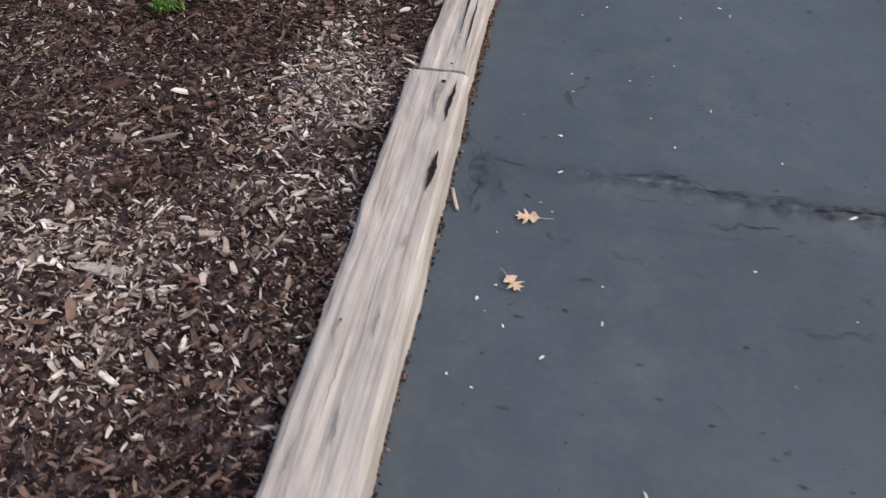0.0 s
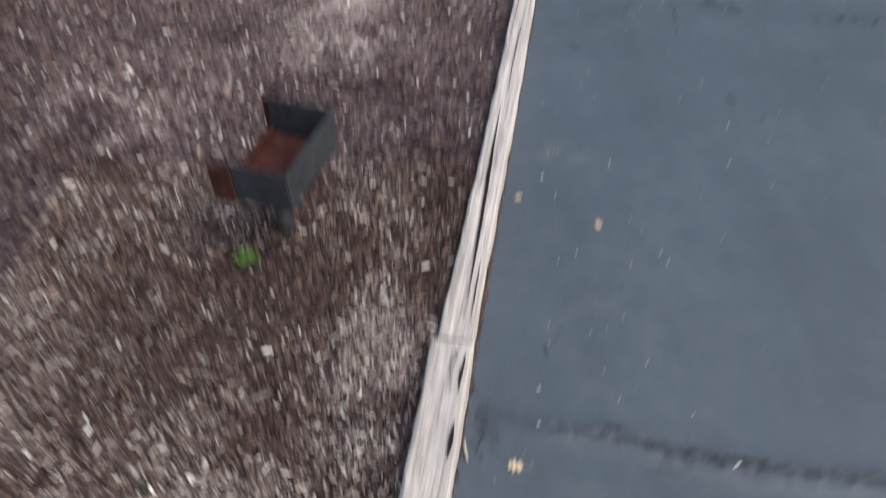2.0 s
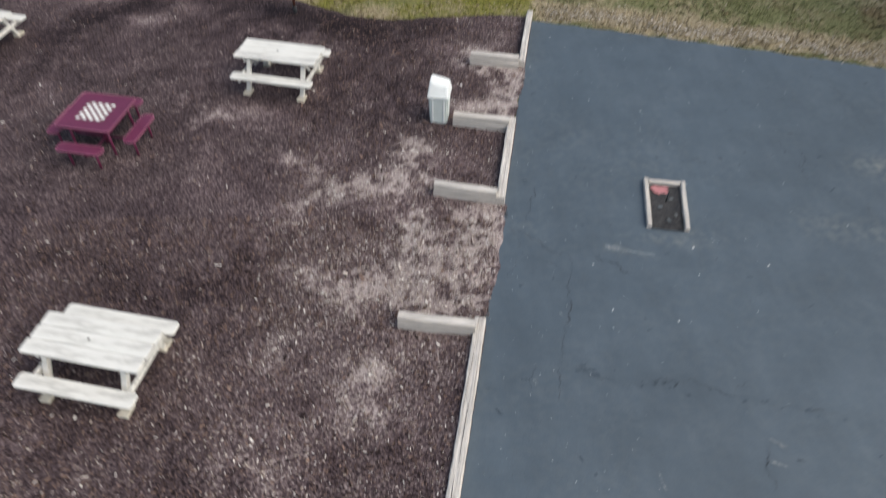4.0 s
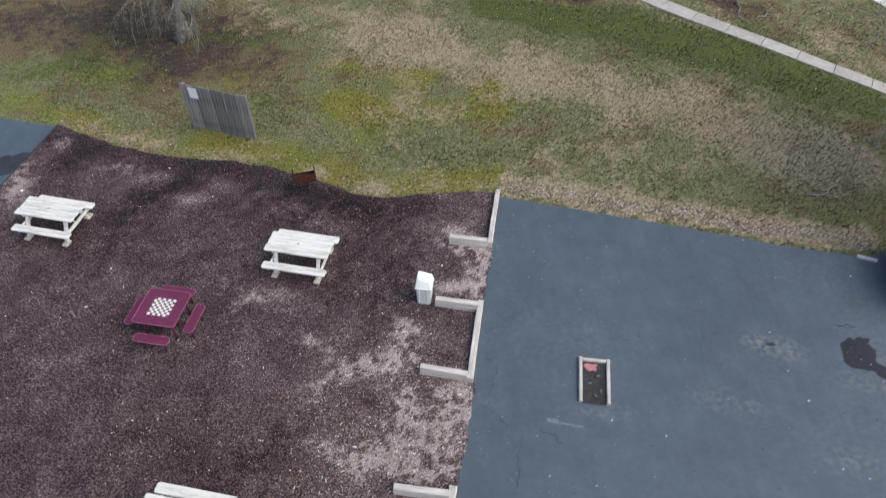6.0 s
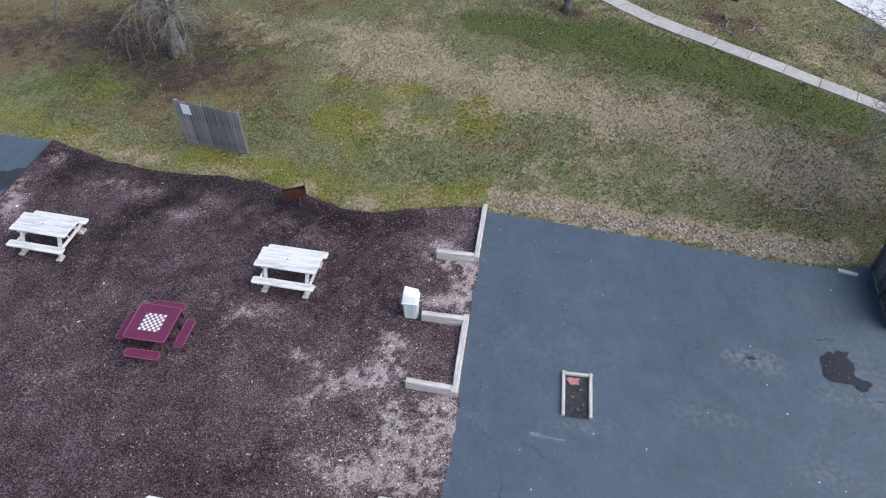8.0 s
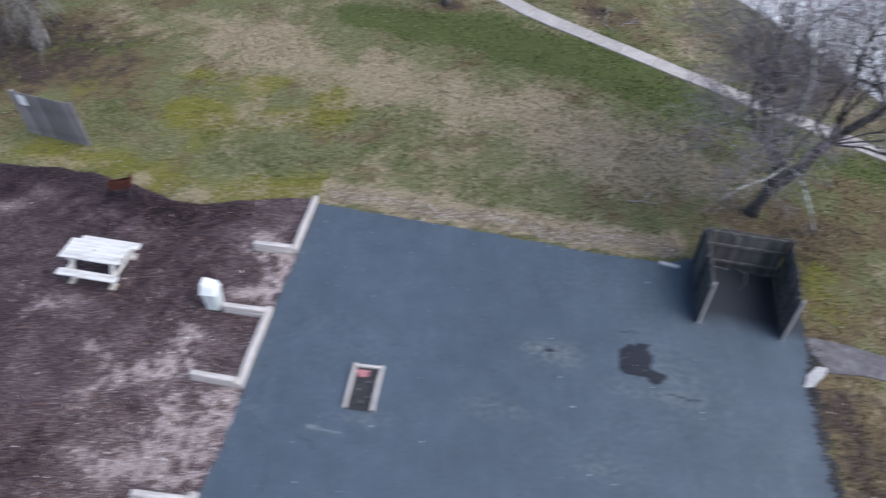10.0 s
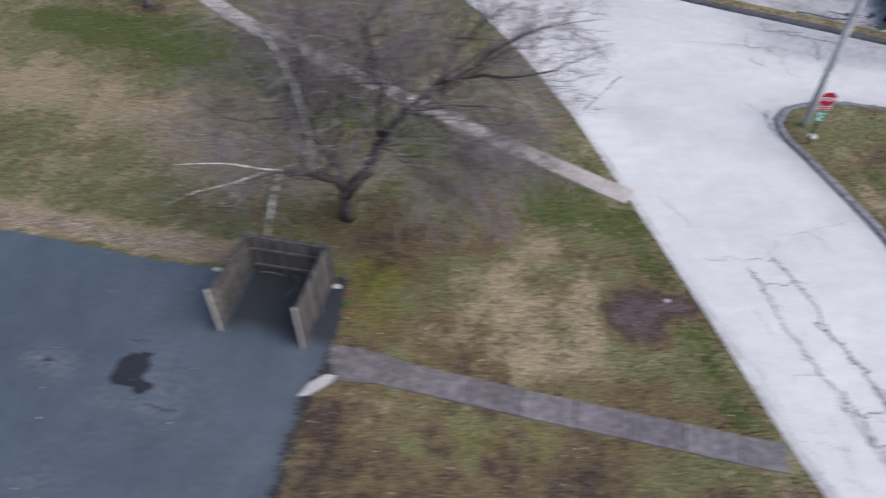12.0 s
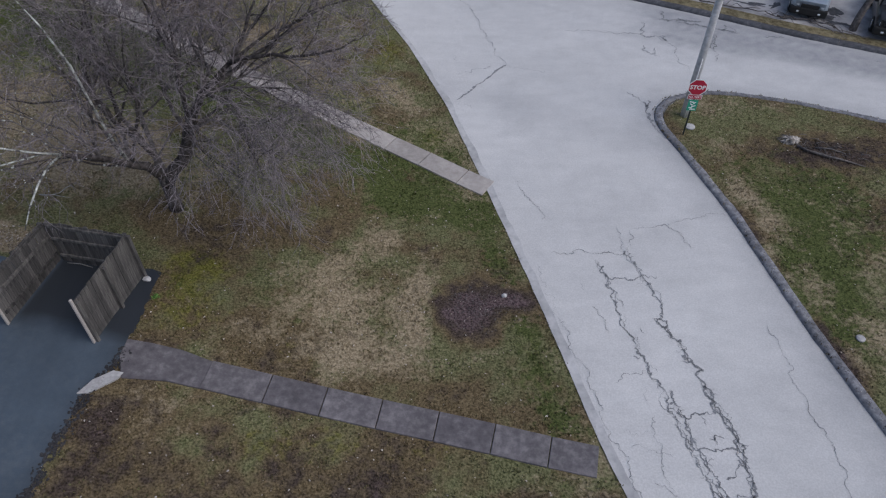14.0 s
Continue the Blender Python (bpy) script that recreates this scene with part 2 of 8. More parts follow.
def mulch_pale(x, y):
    """Where the wood chips have bleached (towards 1) and where they lie dark and damp (below 0)."""
    n, m = fbm(x, y, 0.75, 93, 4), fbm(x, y, 0.16, 95, 3)
    p = 0.25 - 0.09 * np.clip((-2.5 - x) / 3, 0, 1) + 0.13 * blob(x, y, -0.8, 7.6, 2.4, 2.6) + 0.18 * (fbm(x, y, 1.7, 91) - 0.5) + np.interp(y, [3, 6], [0.9, 0.45]) * (fbm(x, y, 0.42, 97, 3) - 0.5)
    broken = np.clip((0.42 * n + 0.58 * m - 0.43) / 0.09, 0.08, 1.4)
    for cx, cy, rx, ry, turn, k in PALE_SPOTS + PALE_EDGES:
        p = p + 1.25 * k * broken * blob(x, y, cx, cy, rx, ry, turn)
    for cx, cy, rx, ry, turn, k in DAMP_SPOTS:
        p = p - k * np.clip(0.35 + 3.2 * (0.4 * n + 0.6 * m - 0.42), 0.1, 1.5) * blob(x, y, cx, cy, rx, ry, turn)
    p = p + broken * (1.1 * blob(x, y, -1.22, 1.52, 0.35, 0.17) + 1.0 * blob(x, y, -0.47, 1.62, 0.2, 0.15) + 0.5 * blob(x, y, -0.45, 2.2, 0.3, 0.28)) + 0.18 * blob(x, y, -0.7, 1.3, 0.4, 0.4) + 0.3 * blob(x, y, -0.4, 2.6, 0.2, 0.4) + 0.07 * np.clip(3.4 - y, 0, 1) - 0.5 * np.clip(1.3 - y, 0, 0.6)
    p = p - 0.3 * np.exp(-((y - mulch_far(x) + 0.5) / 0.6) ** 2) * (x < 0.5)
    return np.clip(p, -0.6, 1)


def mulch_bank(x, y):
    """How far the mulch is heaped up against the edging timbers."""
    return 0.065 * np.exp(-np.clip(curb_x(y) - 0.2 - x, 0, 9) / 0.22) * (y < 7.0) * (0.75 + 0.5 * fbm(x, y, 0.3, 29, 3))


def court_worn(x, y):
    """Where the sealer has worn thin or dirt lies."""
    w = 0.10 * fbm(x, y, 0.7, 141, 3) + 0.22 * np.clip(fbm(x, y, 2.6, 143) - 0.52, 0, 1)
    for cx, cy, rx, ry, k in ((7.4, 9.3, 0.6, 0.35, 0.35), (9.4, 10.9, 0.55, 0.4, 0.6), (8.3, 9.1, 0.4, 0.2, 0.3), (4.4, 8.95, 0.6, 0.12, 0.5), (12.5, 9.4, 0.7, 0.25, 0.35), (10.3, 7.6, 0.7, 0.3, 0.35), (3.3, 8.74, 0.22, 0.07, 0.9), (3.7, 8.62, 0.3, 0.06, 0.4), (12.2, 10.4, 0.9, 0.8, 0.25), (1.9, 16.2, 0.6, 0.3, 0.3), (0.55, 1.25, 0.12, 0.5, 0.16), (1.7, 9.3, 0.4, 0.3, 0.15), (1.0, 2.3, 0.5, 0.4, 0.12), (0.75, 4.0, 0.25, 0.08, 0.35), (1.9, 1.1, 0.4, 0.5, 0.10), (8.9, 11.1, 0.35, 0.25, 0.45), (9.9, 10.8, 0.3, 0.35, 0.45), (11.2, 9.75, 0.5, 0.2, 0.3), (4.9, 9.1, 0.5, 0.1, 0.3), (4.4, 11.0, 0.5, 0.12, 0.15)):
        w = w + 0.75 * k * blob(x, y, cx, cy, rx, ry, -10)
    return np.clip(w, 0, 1)


def court_dark(x, y):
    """Darker floor between the enclosure's boards, along its outer side and the court's edge."""
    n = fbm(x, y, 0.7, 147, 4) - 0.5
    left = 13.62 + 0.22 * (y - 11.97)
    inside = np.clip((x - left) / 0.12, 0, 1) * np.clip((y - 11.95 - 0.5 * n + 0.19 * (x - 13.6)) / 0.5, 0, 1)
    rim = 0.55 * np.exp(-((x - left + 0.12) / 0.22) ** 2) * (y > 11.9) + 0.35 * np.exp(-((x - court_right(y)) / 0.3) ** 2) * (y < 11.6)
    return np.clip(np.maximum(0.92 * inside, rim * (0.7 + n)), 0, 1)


def road_worn(x, y):
    """Greyer lanes along the far kerb, the corner and the road's edge."""
    n = fbm(x, y, 1.5, 161)
    far = y - far_edge(x)
    lane = far + np.interp(x, [34, 35.5, 37.8, 40, 44], [3.9, 3.6, 3.15, 2.6, 2.4]) + 0.25 * (fbm(x, y, 0.8, 163, 3) - 0.5)
    streak = fbm(x * 0.25 + y * 0.12, far * 3.0, 1.0, 167, 4)
    w = (0.66 + 0.6 * (streak - 0.5)) / (1 + np.exp(-np.clip(lane / 0.13, -30, 30))) * np.clip((x - 33.2) / 2.5, 0, 1) + (0.22 + 0.4 * (streak - 0.5)) * np.exp(-((far + 2.0) / 3.5) ** 2)
    w = w + (0.38 + 0.5 * (n - 0.5)) * np.exp(-(line_gap(x, y, ISLAND) / 0.8) ** 2) + (0.24 + 0.4 * (n - 0.5)) * np.exp(-(line_gap(x, y, ROAD_L) / 0.9) ** 2) + 0.30 * np.clip((15 - y) / 9, 0, 1) * np.clip((x - 31.5) / 4, 0, 1)
    return np.clip(w + 0.10 * np.clip(n - 0.55, 0, 1), 0, 1)


# ---- materials ----
def material(name, colors, scale=8.0, rough=0.8, bump=0.2, bump_scale=None, metal=0.0, coord="pos", stretch=(1, 1, 1), island=0.0, piece=0.0, big=0.25, big_scale=0.6, spec=0.4, detail=6.0, bump_dist=0.01):
    """A ramp of colours over noise of real size, a second slow variation, and relief."""
    m = bpy.data.materials.new(name)
    m.use_nodes = True
    nt = m.node_tree
    N, L = nt.nodes, nt.links
    b = N["Principled BSDF"]
    if coord == "pos":
        src = N.new("ShaderNodeNewGeometry").outputs["Position"]
    else:
        src = N.new("ShaderNodeTexCoord").outputs["Object"]
    mp = N.new("ShaderNodeMapping")
    mp.inputs["Scale"].default_value = stretch
    L.new(src, mp.inputs["Vector"])
    n1 = N.new("ShaderNodeTexNoise")
    n1.inputs["Scale"].default_value, n1.inputs["Detail"].default_value, n1.inputs["Roughness"].default_value = scale, detail, 0.65
    L.new(mp.outputs[0], n1.inputs["Vector"])
    ramp = N.new("ShaderNodeValToRGB")
    el = ramp.color_ramp.elements
    while len(el) < len(colors):
        el.new(0.5)
    for k, (p, c) in enumerate(colors):
        el[k].position, el[k].color = p, (*c, 1)
    fac = n1.outputs["Fac"]
    info = None
    if island:
        info = N.new("ShaderNodeNewGeometry").outputs["Random Per Island"]
    elif piece:
        info = N.new("ShaderNodeObjectInfo").outputs["Random"]
    if info is not None:
        w = island or piece
        a = N.new("ShaderNodeMath")
        a.operation = "MULTIPLY_ADD"
        a.inputs[1].default_value, a.inputs[2].default_value = w, -w / 2
        L.new(info, a.inputs[0])
        c = N.new("ShaderNodeMath")
        L.new(fac, c.inputs[0])
        L.new(a.outputs[0], c.inputs[1])
        fac = c.outputs[0]
    L.new(fac, ramp.inputs[0])
    n2 = N.new("ShaderNodeTexNoise")
    n2.inputs["Scale"].default_value, n2.inputs["Detail"].default_value = big_scale, 5.0
    L.new(src, n2.inputs["Vector"])
    mr = N.new("ShaderNodeMapRange")
    mr.inputs["From Min"].default_value, mr.inputs["From Max"].default_value = 0.3, 0.7
    mr.inputs["To Min"].default_value, mr.inputs["To Max"].default_value = 1 - big, 1 + big
    L.new(n2.outputs["Fac"], mr.inputs["Value"])
    mul = N.new("ShaderNodeMix")
    mul.data_type, mul.blend_type = "RGBA", "MULTIPLY"
    mul.inputs[0].default_value = 1.0
    L.new(ramp.outputs[0], mul.inputs[6])
    L.new(mr.outputs[0], mul.inputs[7])
    L.new(mul.outputs[2], b.inputs["Base Color"])
    b.inputs["Roughness"].default_value, b.inputs["Metallic"].default_value, b.inputs["Specular IOR Level"].default_value = rough, metal, spec
    if bump:
        n3 = N.new("ShaderNodeTexNoise")
        n3.inputs["Scale"].default_value, n3.inputs["Detail"].default_value = bump_scale or scale * 2, 5.0
        L.new(mp.outputs[0], n3.inputs["Vector"])
        bp = N.new("ShaderNodeBump")
        bp.inputs["Strength"].default_value, bp.inputs["Distance"].default_value = bump, bump_dist
        L.new(n3.outputs["Fac"], bp.inputs["Height"])
        L.new(bp.outputs[0], b.inputs["Normal"])
    return m


def grass_material():
    """Lawn: olive base, mixed to straw, green and earth by the tone attribute, broken up by fine noise."""
    m = bpy.data.materials.new("grass")
    m.use_nodes = True
    nt = m.node_tree
    N, L = nt.nodes, nt.links
    b = N["Principled BSDF"]
    at = N.new("ShaderNodeAttribute")
    at.attribute_name = "tone"
    sep = N.new("ShaderNodeSeparateColor")
    L.new(at.outputs["Color"], sep.inputs[0])
    pos = N.new("ShaderNodeNewGeometry").outputs["Position"]

    def noise_node(scale, detail):
        n = N.new("ShaderNodeTexNoise")
        n.inputs["Scale"].default_value, n.inputs["Detail"].default_value, n.inputs["Roughness"].default_value = scale, detail, 0.64
        L.new(pos, n.inputs["Vector"])
        return n.outputs["Fac"]

    fine, mid = noise_node(17.0, 8.0), noise_node(4.2, 9.0)

    def ramp_of(fac, a, c):
        r = N.new("ShaderNodeValToRGB")
        r.color_ramp.elements[0].position, r.color_ramp.elements[1].position = 0.37, 0.66
        r.color_ramp.elements[0].color, r.color_ramp.elements[1].color = (*a, 1), (*c, 1)
        L.new(fac, r.inputs[0])
        return r.outputs[0]

    def share(out, noise_out, lo, hi):
        """The attribute pushed about by noise, then sharpened."""
        a = N.new("ShaderNodeMath")
        a.operation = "MULTIPLY_ADD"
        a.inputs[1].default_value, a.inputs[2].default_value = 1.35, -0.675
        L.new(noise_out, a.inputs[0])
        s = N.new("ShaderNodeMath")
        L.new(out, s.inputs[0])
        L.new(a.outputs[0], s.inputs[1])
        r = N.new("ShaderNodeMapRange")
        r.inputs["From Min"].default_value, r.inputs["From Max"].default_value = lo, hi
        L.new(s.outputs[0], r.inputs["Value"])
        return r.outputs[0]

    def mix(fac, a, c):
        x = N.new("ShaderNodeMix")
        x.data_type = "RGBA"
        L.new(fac, x.inputs[0])
        L.new(a, x.inputs[6])
        L.new(c, x.inputs[7])
        return x.outputs[2]

    wisp, clod = noise_node(6.5, 9.0), noise_node(2.6, 9.0)
    base = ramp_of(fine, (0.055, 0.061, 0.025), (0.222, 0.217, 0.112))
    green = ramp_of(fine, (0.033, 0.044, 0.014), (0.124, 0.142, 0.050))
    straw = ramp_of(fine, (0.165, 0.130, 0.080), (0.41, 0.340, 0.232))
    earth = ramp_of(fine, (0.020, 0.015, 0.012), (0.105, 0.080, 0.066))
    ash = ramp_of(fine, (0.028, 0.018, 0.020), (0.185, 0.135, 0.135))
    yellow = ramp_of(fine, (0.070, 0.070, 0.014), (0.225, 0.210, 0.055))
    russet = ramp_of(fine, (0.058, 0.043, 0.022), (0.205, 0.158, 0.092))
    wide = noise_node(0.55, 5.0)
    rm = N.new("ShaderNodeMapRange")
    rm.inputs["From Min"].default_value, rm.inputs["From Max"].default_value = 0.56, 0.76
    rs = N.new("ShaderNodeMath")
    rs.operation = "MULTIPLY_ADD"
    rs.inputs[1].default_value = 0.6
    L.new(sep.outputs[2], rs.inputs[0])
    L.new(wide, rs.inputs[2])
    L.new(rs.outputs[0], rm.inputs["Value"])
    base = mix(rm.outputs[0], base, russet)
    base = mix(share(at.outputs["Alpha"], mid, 0.36, 0.72), base, yellow)
    c = mix(share(sep.outputs[1], mid, 0.42, 0.68), base, green)
    c = mix(share(sep.outputs[0], wisp, 0.33, 0.72), c, straw)
    c = mix(share(sep.outputs[2], clod, 0.44, 0.80), c, earth)
    c = mix(share(sep.outputs[2], mid, 0.85, 1.15), c, ash)
    L.new(c, b.inputs["Base Color"])
    b.inputs["Roughness"].default_value, b.inputs["Specular IOR Level"].default_value = 0.95, 0.1
    bp = N.new("ShaderNodeBump")
    bp.inputs["Strength"].default_value, bp.inputs["Distance"].default_value = 0.4, 0.03
    L.new(fine, bp.inputs["Height"])
    L.new(bp.outputs[0], b.inputs["Normal"])
    return m


def mulch_material():
    m = material("mulch_bed", [(0.37, (0.014, 0.009, 0.011)), (0.48, (0.064, 0.044, 0.048)), (0.59, (0.140, 0.102, 0.104)), (0.71, (0.38, 0.315, 0.30))], scale=24, rough=0.95, bump=0.6, bump_scale=40, big=0.22, big_scale=0.7, bump_dist=0.02, spec=0.15)
    nt = m.node_tree
    N, L = nt.nodes, nt.links
    ramp = next(n for n in N if n.type == "VALTORGB")
    fac = ramp.inputs[0].links[0].from_socket
    at = N.new("ShaderNodeAttribute")
    at.attribute_name = "pale"
    a = N.new("ShaderNodeMath")
    a.operation = "MULTIPLY_ADD"
    a.inputs[1].default_value, a.inputs[2].default_value = 0.27, -0.07
    L.new(at.outputs["Fac"], a.inputs[0])
    s = N.new("ShaderNodeMath")
    L.new(fac, s.inputs[0])
    L.new(a.outputs[0], s.inputs[1])
    L.new(s.outputs[0], ramp.inputs[0])
    return m


GRASS = grass_material()
MULCH = mulch_material()
CHIP_DARK = material("dark_bark_chip", [(0.2, (0.012, 0.007, 0.006)), (0.5, (0.085, 0.052, 0.044)), (0.85, (0.235, 0.155, 0.128))], scale=30, rough=0.9, bump=0.4, island=0.7, spec=0.2)
CHIP_PALE = material("bleached_wood_chip", [(0.15, (0.17, 0.125, 0.10)), (0.5, (0.37, 0.305, 0.27)), (0.85, (0.76, 0.70, 0.655))], scale=30, rough=0.85, bump=0.3, island=0.7, spec=0.2)
CHIP_SINGLE_DARK = material("brown_bark_piece", [(0.2, (0.02, 0.012, 0.010)), (0.5, (0.085, 0.056, 0.047)), (0.85, (0.19, 0.13, 0.108))], scale=30, rough=0.9, bump=0.4, piece=0.6, spec=0.2)
CHIP_SINGLE_PALE = material("bleached_wood_piece", [(0.15, (0.20, 0.155, 0.125)), (0.5, (0.40, 0.335, 0.295)), (0.85, (0.72, 0.66, 0.61))], scale=30, rough=0.85, bump=0.3, piece=0.7, spec=0.2)
COURT = material("sealed_asphalt", [(0.30, (0.051, 0.069, 0.089)), (0.55, (0.063, 0.084, 0.108)), (0.75, (0.077, 0.098, 0.123))], scale=1.1, rough=0.58, bump=0.3, bump_scale=160, big=0.09, big_scale=0.3, spec=0.42, detail=9, bump_dist=0.003)


def wear_into(m, worn, scale=7.0, lo=0.40, hi=0.66, name="worn"):
    """Mixes a second look into a material by an attribute broken up by noise."""
    N, L = m.node_tree.nodes, m.node_tree.links
    b = N["Principled BSDF"]
    old = b.inputs["Base Color"].links[0].from_socket
    at = N.new("ShaderNodeAttribute")
    at.attribute_name = name
    n = N.new("ShaderNodeTexNoise")
    n.inputs["Scale"].default_value, n.inputs["Detail"].default_value = scale, 8.0
    L.new(N.new("ShaderNodeNewGeometry").outputs["Position"], n.inputs["Vector"])
    k = N.new("ShaderNodeMath")
    k.operation = "MULTIPLY"
    r = N.new("ShaderNodeMapRange")
    r.inputs["From Min"].default_value, r.inputs["From Max"].default_value = lo, hi
    L.new(n.outputs["Fac"], r.inputs["Value"])
    L.new(r.outputs[0], k.inputs[0])
    L.new(at.outputs["Fac"], k.inputs[1])
    x = N.new("ShaderNodeMix")
    x.data_type = "RGBA"
    L.new(k.outputs[0], x.inputs[0])
    L.new(old, x.inputs[6])
    x.inputs[7].default_value = (*worn, 1)
    L.new(x.outputs[2], b.inputs["Base Color"])
    return m


wear_into(COURT, (0.215, 0.212, 0.195))
# darker tone for the court floor at the enclosure and the right edge
wear_into(COURT, (0.021, 0.025, 0.031), 2.2, -0.5, 0.35, "dark_floor")


def brushed(m, scale=(4.0, 0.55, 1.0), low=0.95, high=1.05, own=False):
    """Faint streaks or speckle in a surface, lighter and darker by a few parts in a hundred."""
    N, L = m.node_tree.nodes, m.node_tree.links
    b = N["Principled BSDF"]
    old = b.inputs["Base Color"].links[0].from_socket
    mp = N.new("ShaderNodeMapping")
    mp.inputs["Scale"].default_value, mp.inputs["Rotation"].default_value = scale, (0, 0, radians(9))
    if own:
        mp.inputs["Rotation"].default_value = (0, 0, radians(1.5))
        L.new(N.new("ShaderNodeTexCoord").outputs["Object"], mp.inputs["Vector"])
    else:
        L.new(N.new("ShaderNodeNewGeometry").outputs["Position"], mp.inputs["Vector"])
    n = N.new("ShaderNodeTexNoise")
    n.inputs["Scale"].default_value, n.inputs["Detail"].default_value, n.inputs["Distortion"].default_value = 1.0, 7.0, 0.7 if own else 0.0
    L.new(mp.outputs[0], n.inputs["Vector"])
    r = N.new("ShaderNodeMapRange")
    r.inputs["From Min"].default_value, r.inputs["From Max"].default_value = 0.3, 0.7
    r.inputs["To Min"].default_value, r.inputs["To Max"].default_value = low, high
    L.new(n.outputs["Fac"], r.inputs["Value"])
    x = N.new("ShaderNodeMix")
    x.data_type, x.blend_type = "RGBA", "MULTIPLY"
    x.inputs[0].default_value = 1.0
    L.new(old, x.inputs[6])
    L.new(r.outputs[0], x.inputs[7])
    L.new(x.outputs[2], b.inputs["Base Color"])


brushed(COURT)
brushed(COURT, (38.0, 38.0, 38.0), 0.93, 1.07)
COURT_CRACK = material("court_crack", [(0.3, (0.026, 0.029, 0.036)), (0.7, (0.070, 0.080, 0.095))], scale=26, rough=0.8, bump=0.6, spec=0.2)
COURT_FADE = material("worn_asphalt", [(0.35, (0.088, 0.100, 0.112)), (0.55, (0.108, 0.117, 0.124)), (0.8, (0.135, 0.138, 0.136))], scale=9, rough=0.8, bump=0.3, bump_scale=120, spec=0.2, bump_dist=0.004)
WET = material("wet_dark_asphalt", [(0.3, (0.012, 0.013, 0.017)), (0.7, (0.030, 0.031, 0.038))], scale=8, rough=0.45, bump=0.2, bump_scale=90, spec=0.3, bump_dist=0.004)
ROAD = material("pale_road", [(0.25, (0.50, 0.495, 0.488)), (0.5, (0.55, 0.545, 0.535)), (0.8, (0.60, 0.59, 0.575))], scale=0.9, rough=0.9, bump=0.35, bump_scale=110, big=0.05, big_scale=0.22, spec=0.2, detail=12, bump_dist=0.004)
wear_into(ROAD, (0.25, 0.255, 0.27), 2.6, -0.7, 0.95)
brushed(ROAD, (22.0, 22.0, 22.0), 0.90, 1.10)
brushed(ROAD, (0.9, 2.6, 1.0), 0.96, 1.04)
ROAD_CRACK = material("road_crack", [(0.3, (0.14, 0.145, 0.155)), (0.7, (0.30, 0.303, 0.312))], scale=12, rough=0.95, bump=0.4, spec=0.1)
ROAD_EDGE = material("road_gutter", [(0.3, (0.34, 0.34, 0.345)), (0.5, (0.45, 0.445, 0.443)), (0.7, (0.53, 0.525, 0.52))], scale=4, rough=0.95, bump=0.4, bump_scale=60, spec=0.15)
KERB_FAR = material("far_kerb", [(0.3, (0.05, 0.052, 0.06)), (0.55, (0.09, 0.093, 0.103)), (0.75, (0.15, 0.15, 0.155))], scale=7, rough=0.95, bump=0.5, bump_scale=50, spec=0.15)
KERB = material("dark_kerb", [(0.3, (0.10, 0.102, 0.115)), (0.52, (0.20, 0.202, 0.218)), (0.72, (0.33, 0.328, 0.335))], scale=7, rough=0.95, bump=0.5, bump_scale=50, spec=0.15)
SLAB = material("damp_grey_concrete", [(0.3, (0.085, 0.078, 0.084)), (0.52, (0.130, 0.120, 0.127)), (0.75, (0.215, 0.200, 0.203))], scale=5, rough=0.9, bump=0.3, bump_scale=90, piece=0.24, big=0.2, big_scale=1.2, spec=0.2, bump_dist=0.004)
SLAB_PALE = material("pale_concrete", [(0.3, (0.31, 0.283, 0.262)), (0.55, (0.39, 0.358, 0.332)), (0.8, (0.47, 0.43, 0.40))], scale=5, rough=0.9, bump=0.3, bump_scale=90, piece=0.15, big=0.12, big_scale=1.2, spec=0.2, bump_dist=0.004)
WHITE_SLAB = material("white_concrete", [(0.3, (0.34, 0.33, 0.33)), (0.7, (0.55, 0.54, 0.53))], scale=12, rough=0.9, bump=0.5, spec=0.2)
TIMBER = material("weathered_timber", [(0.24, (0.17, 0.15, 0.14)), (0.36, (0.36, 0.325, 0.30)), (0.50, (0.48, 0.44, 0.41)), (0.62, (0.56, 0.515, 0.485)), (0.78, (0.66, 0.61, 0.58))], scale=3.2, rough=0.85, bump=0.7, bump_scale=7, coord="obj", stretch=(0.42, 11, 11), big=0.13, big_scale=1.6, spec=0.2, bump_dist=0.006, detail=12)
brushed(TIMBER, (2.6, 60.0, 60.0), 0.84, 1.12, True)
brushed(TIMBER, (9.0, 26.0, 26.0), 0.92, 1.06, True)
TIMBER_DARK = material("timber_split", [(0.3, (0.010, 0.009, 0.008)), (0.7, (0.035, 0.030, 0.027))], scale=20, rough=0.95, bump=0.2, spec=0.1)
WHITE_PAINT = material("white_painted_wood", [(0.30, (0.34, 0.335, 0.325)), (0.40, (0.52, 0.495, 0.465)), (0.52, (0.66, 0.635, 0.60)), (0.75, (0.74, 0.715, 0.68))], scale=2.2, rough=0.6, bump=0.3, bump_scale=6, coord="obj", stretch=(0.8, 7, 7), big=0.08, piece=0.1, spec=0.35, bump_dist=0.004)
BARE_WOOD = material("bare_foot_wood", [(0.3, (0.42, 0.37, 0.30)), (0.7, (0.60, 0.55, 0.47))], scale=5, rough=0.8, bump=0.3, coord="obj", stretch=(1, 6, 6), spec=0.2)
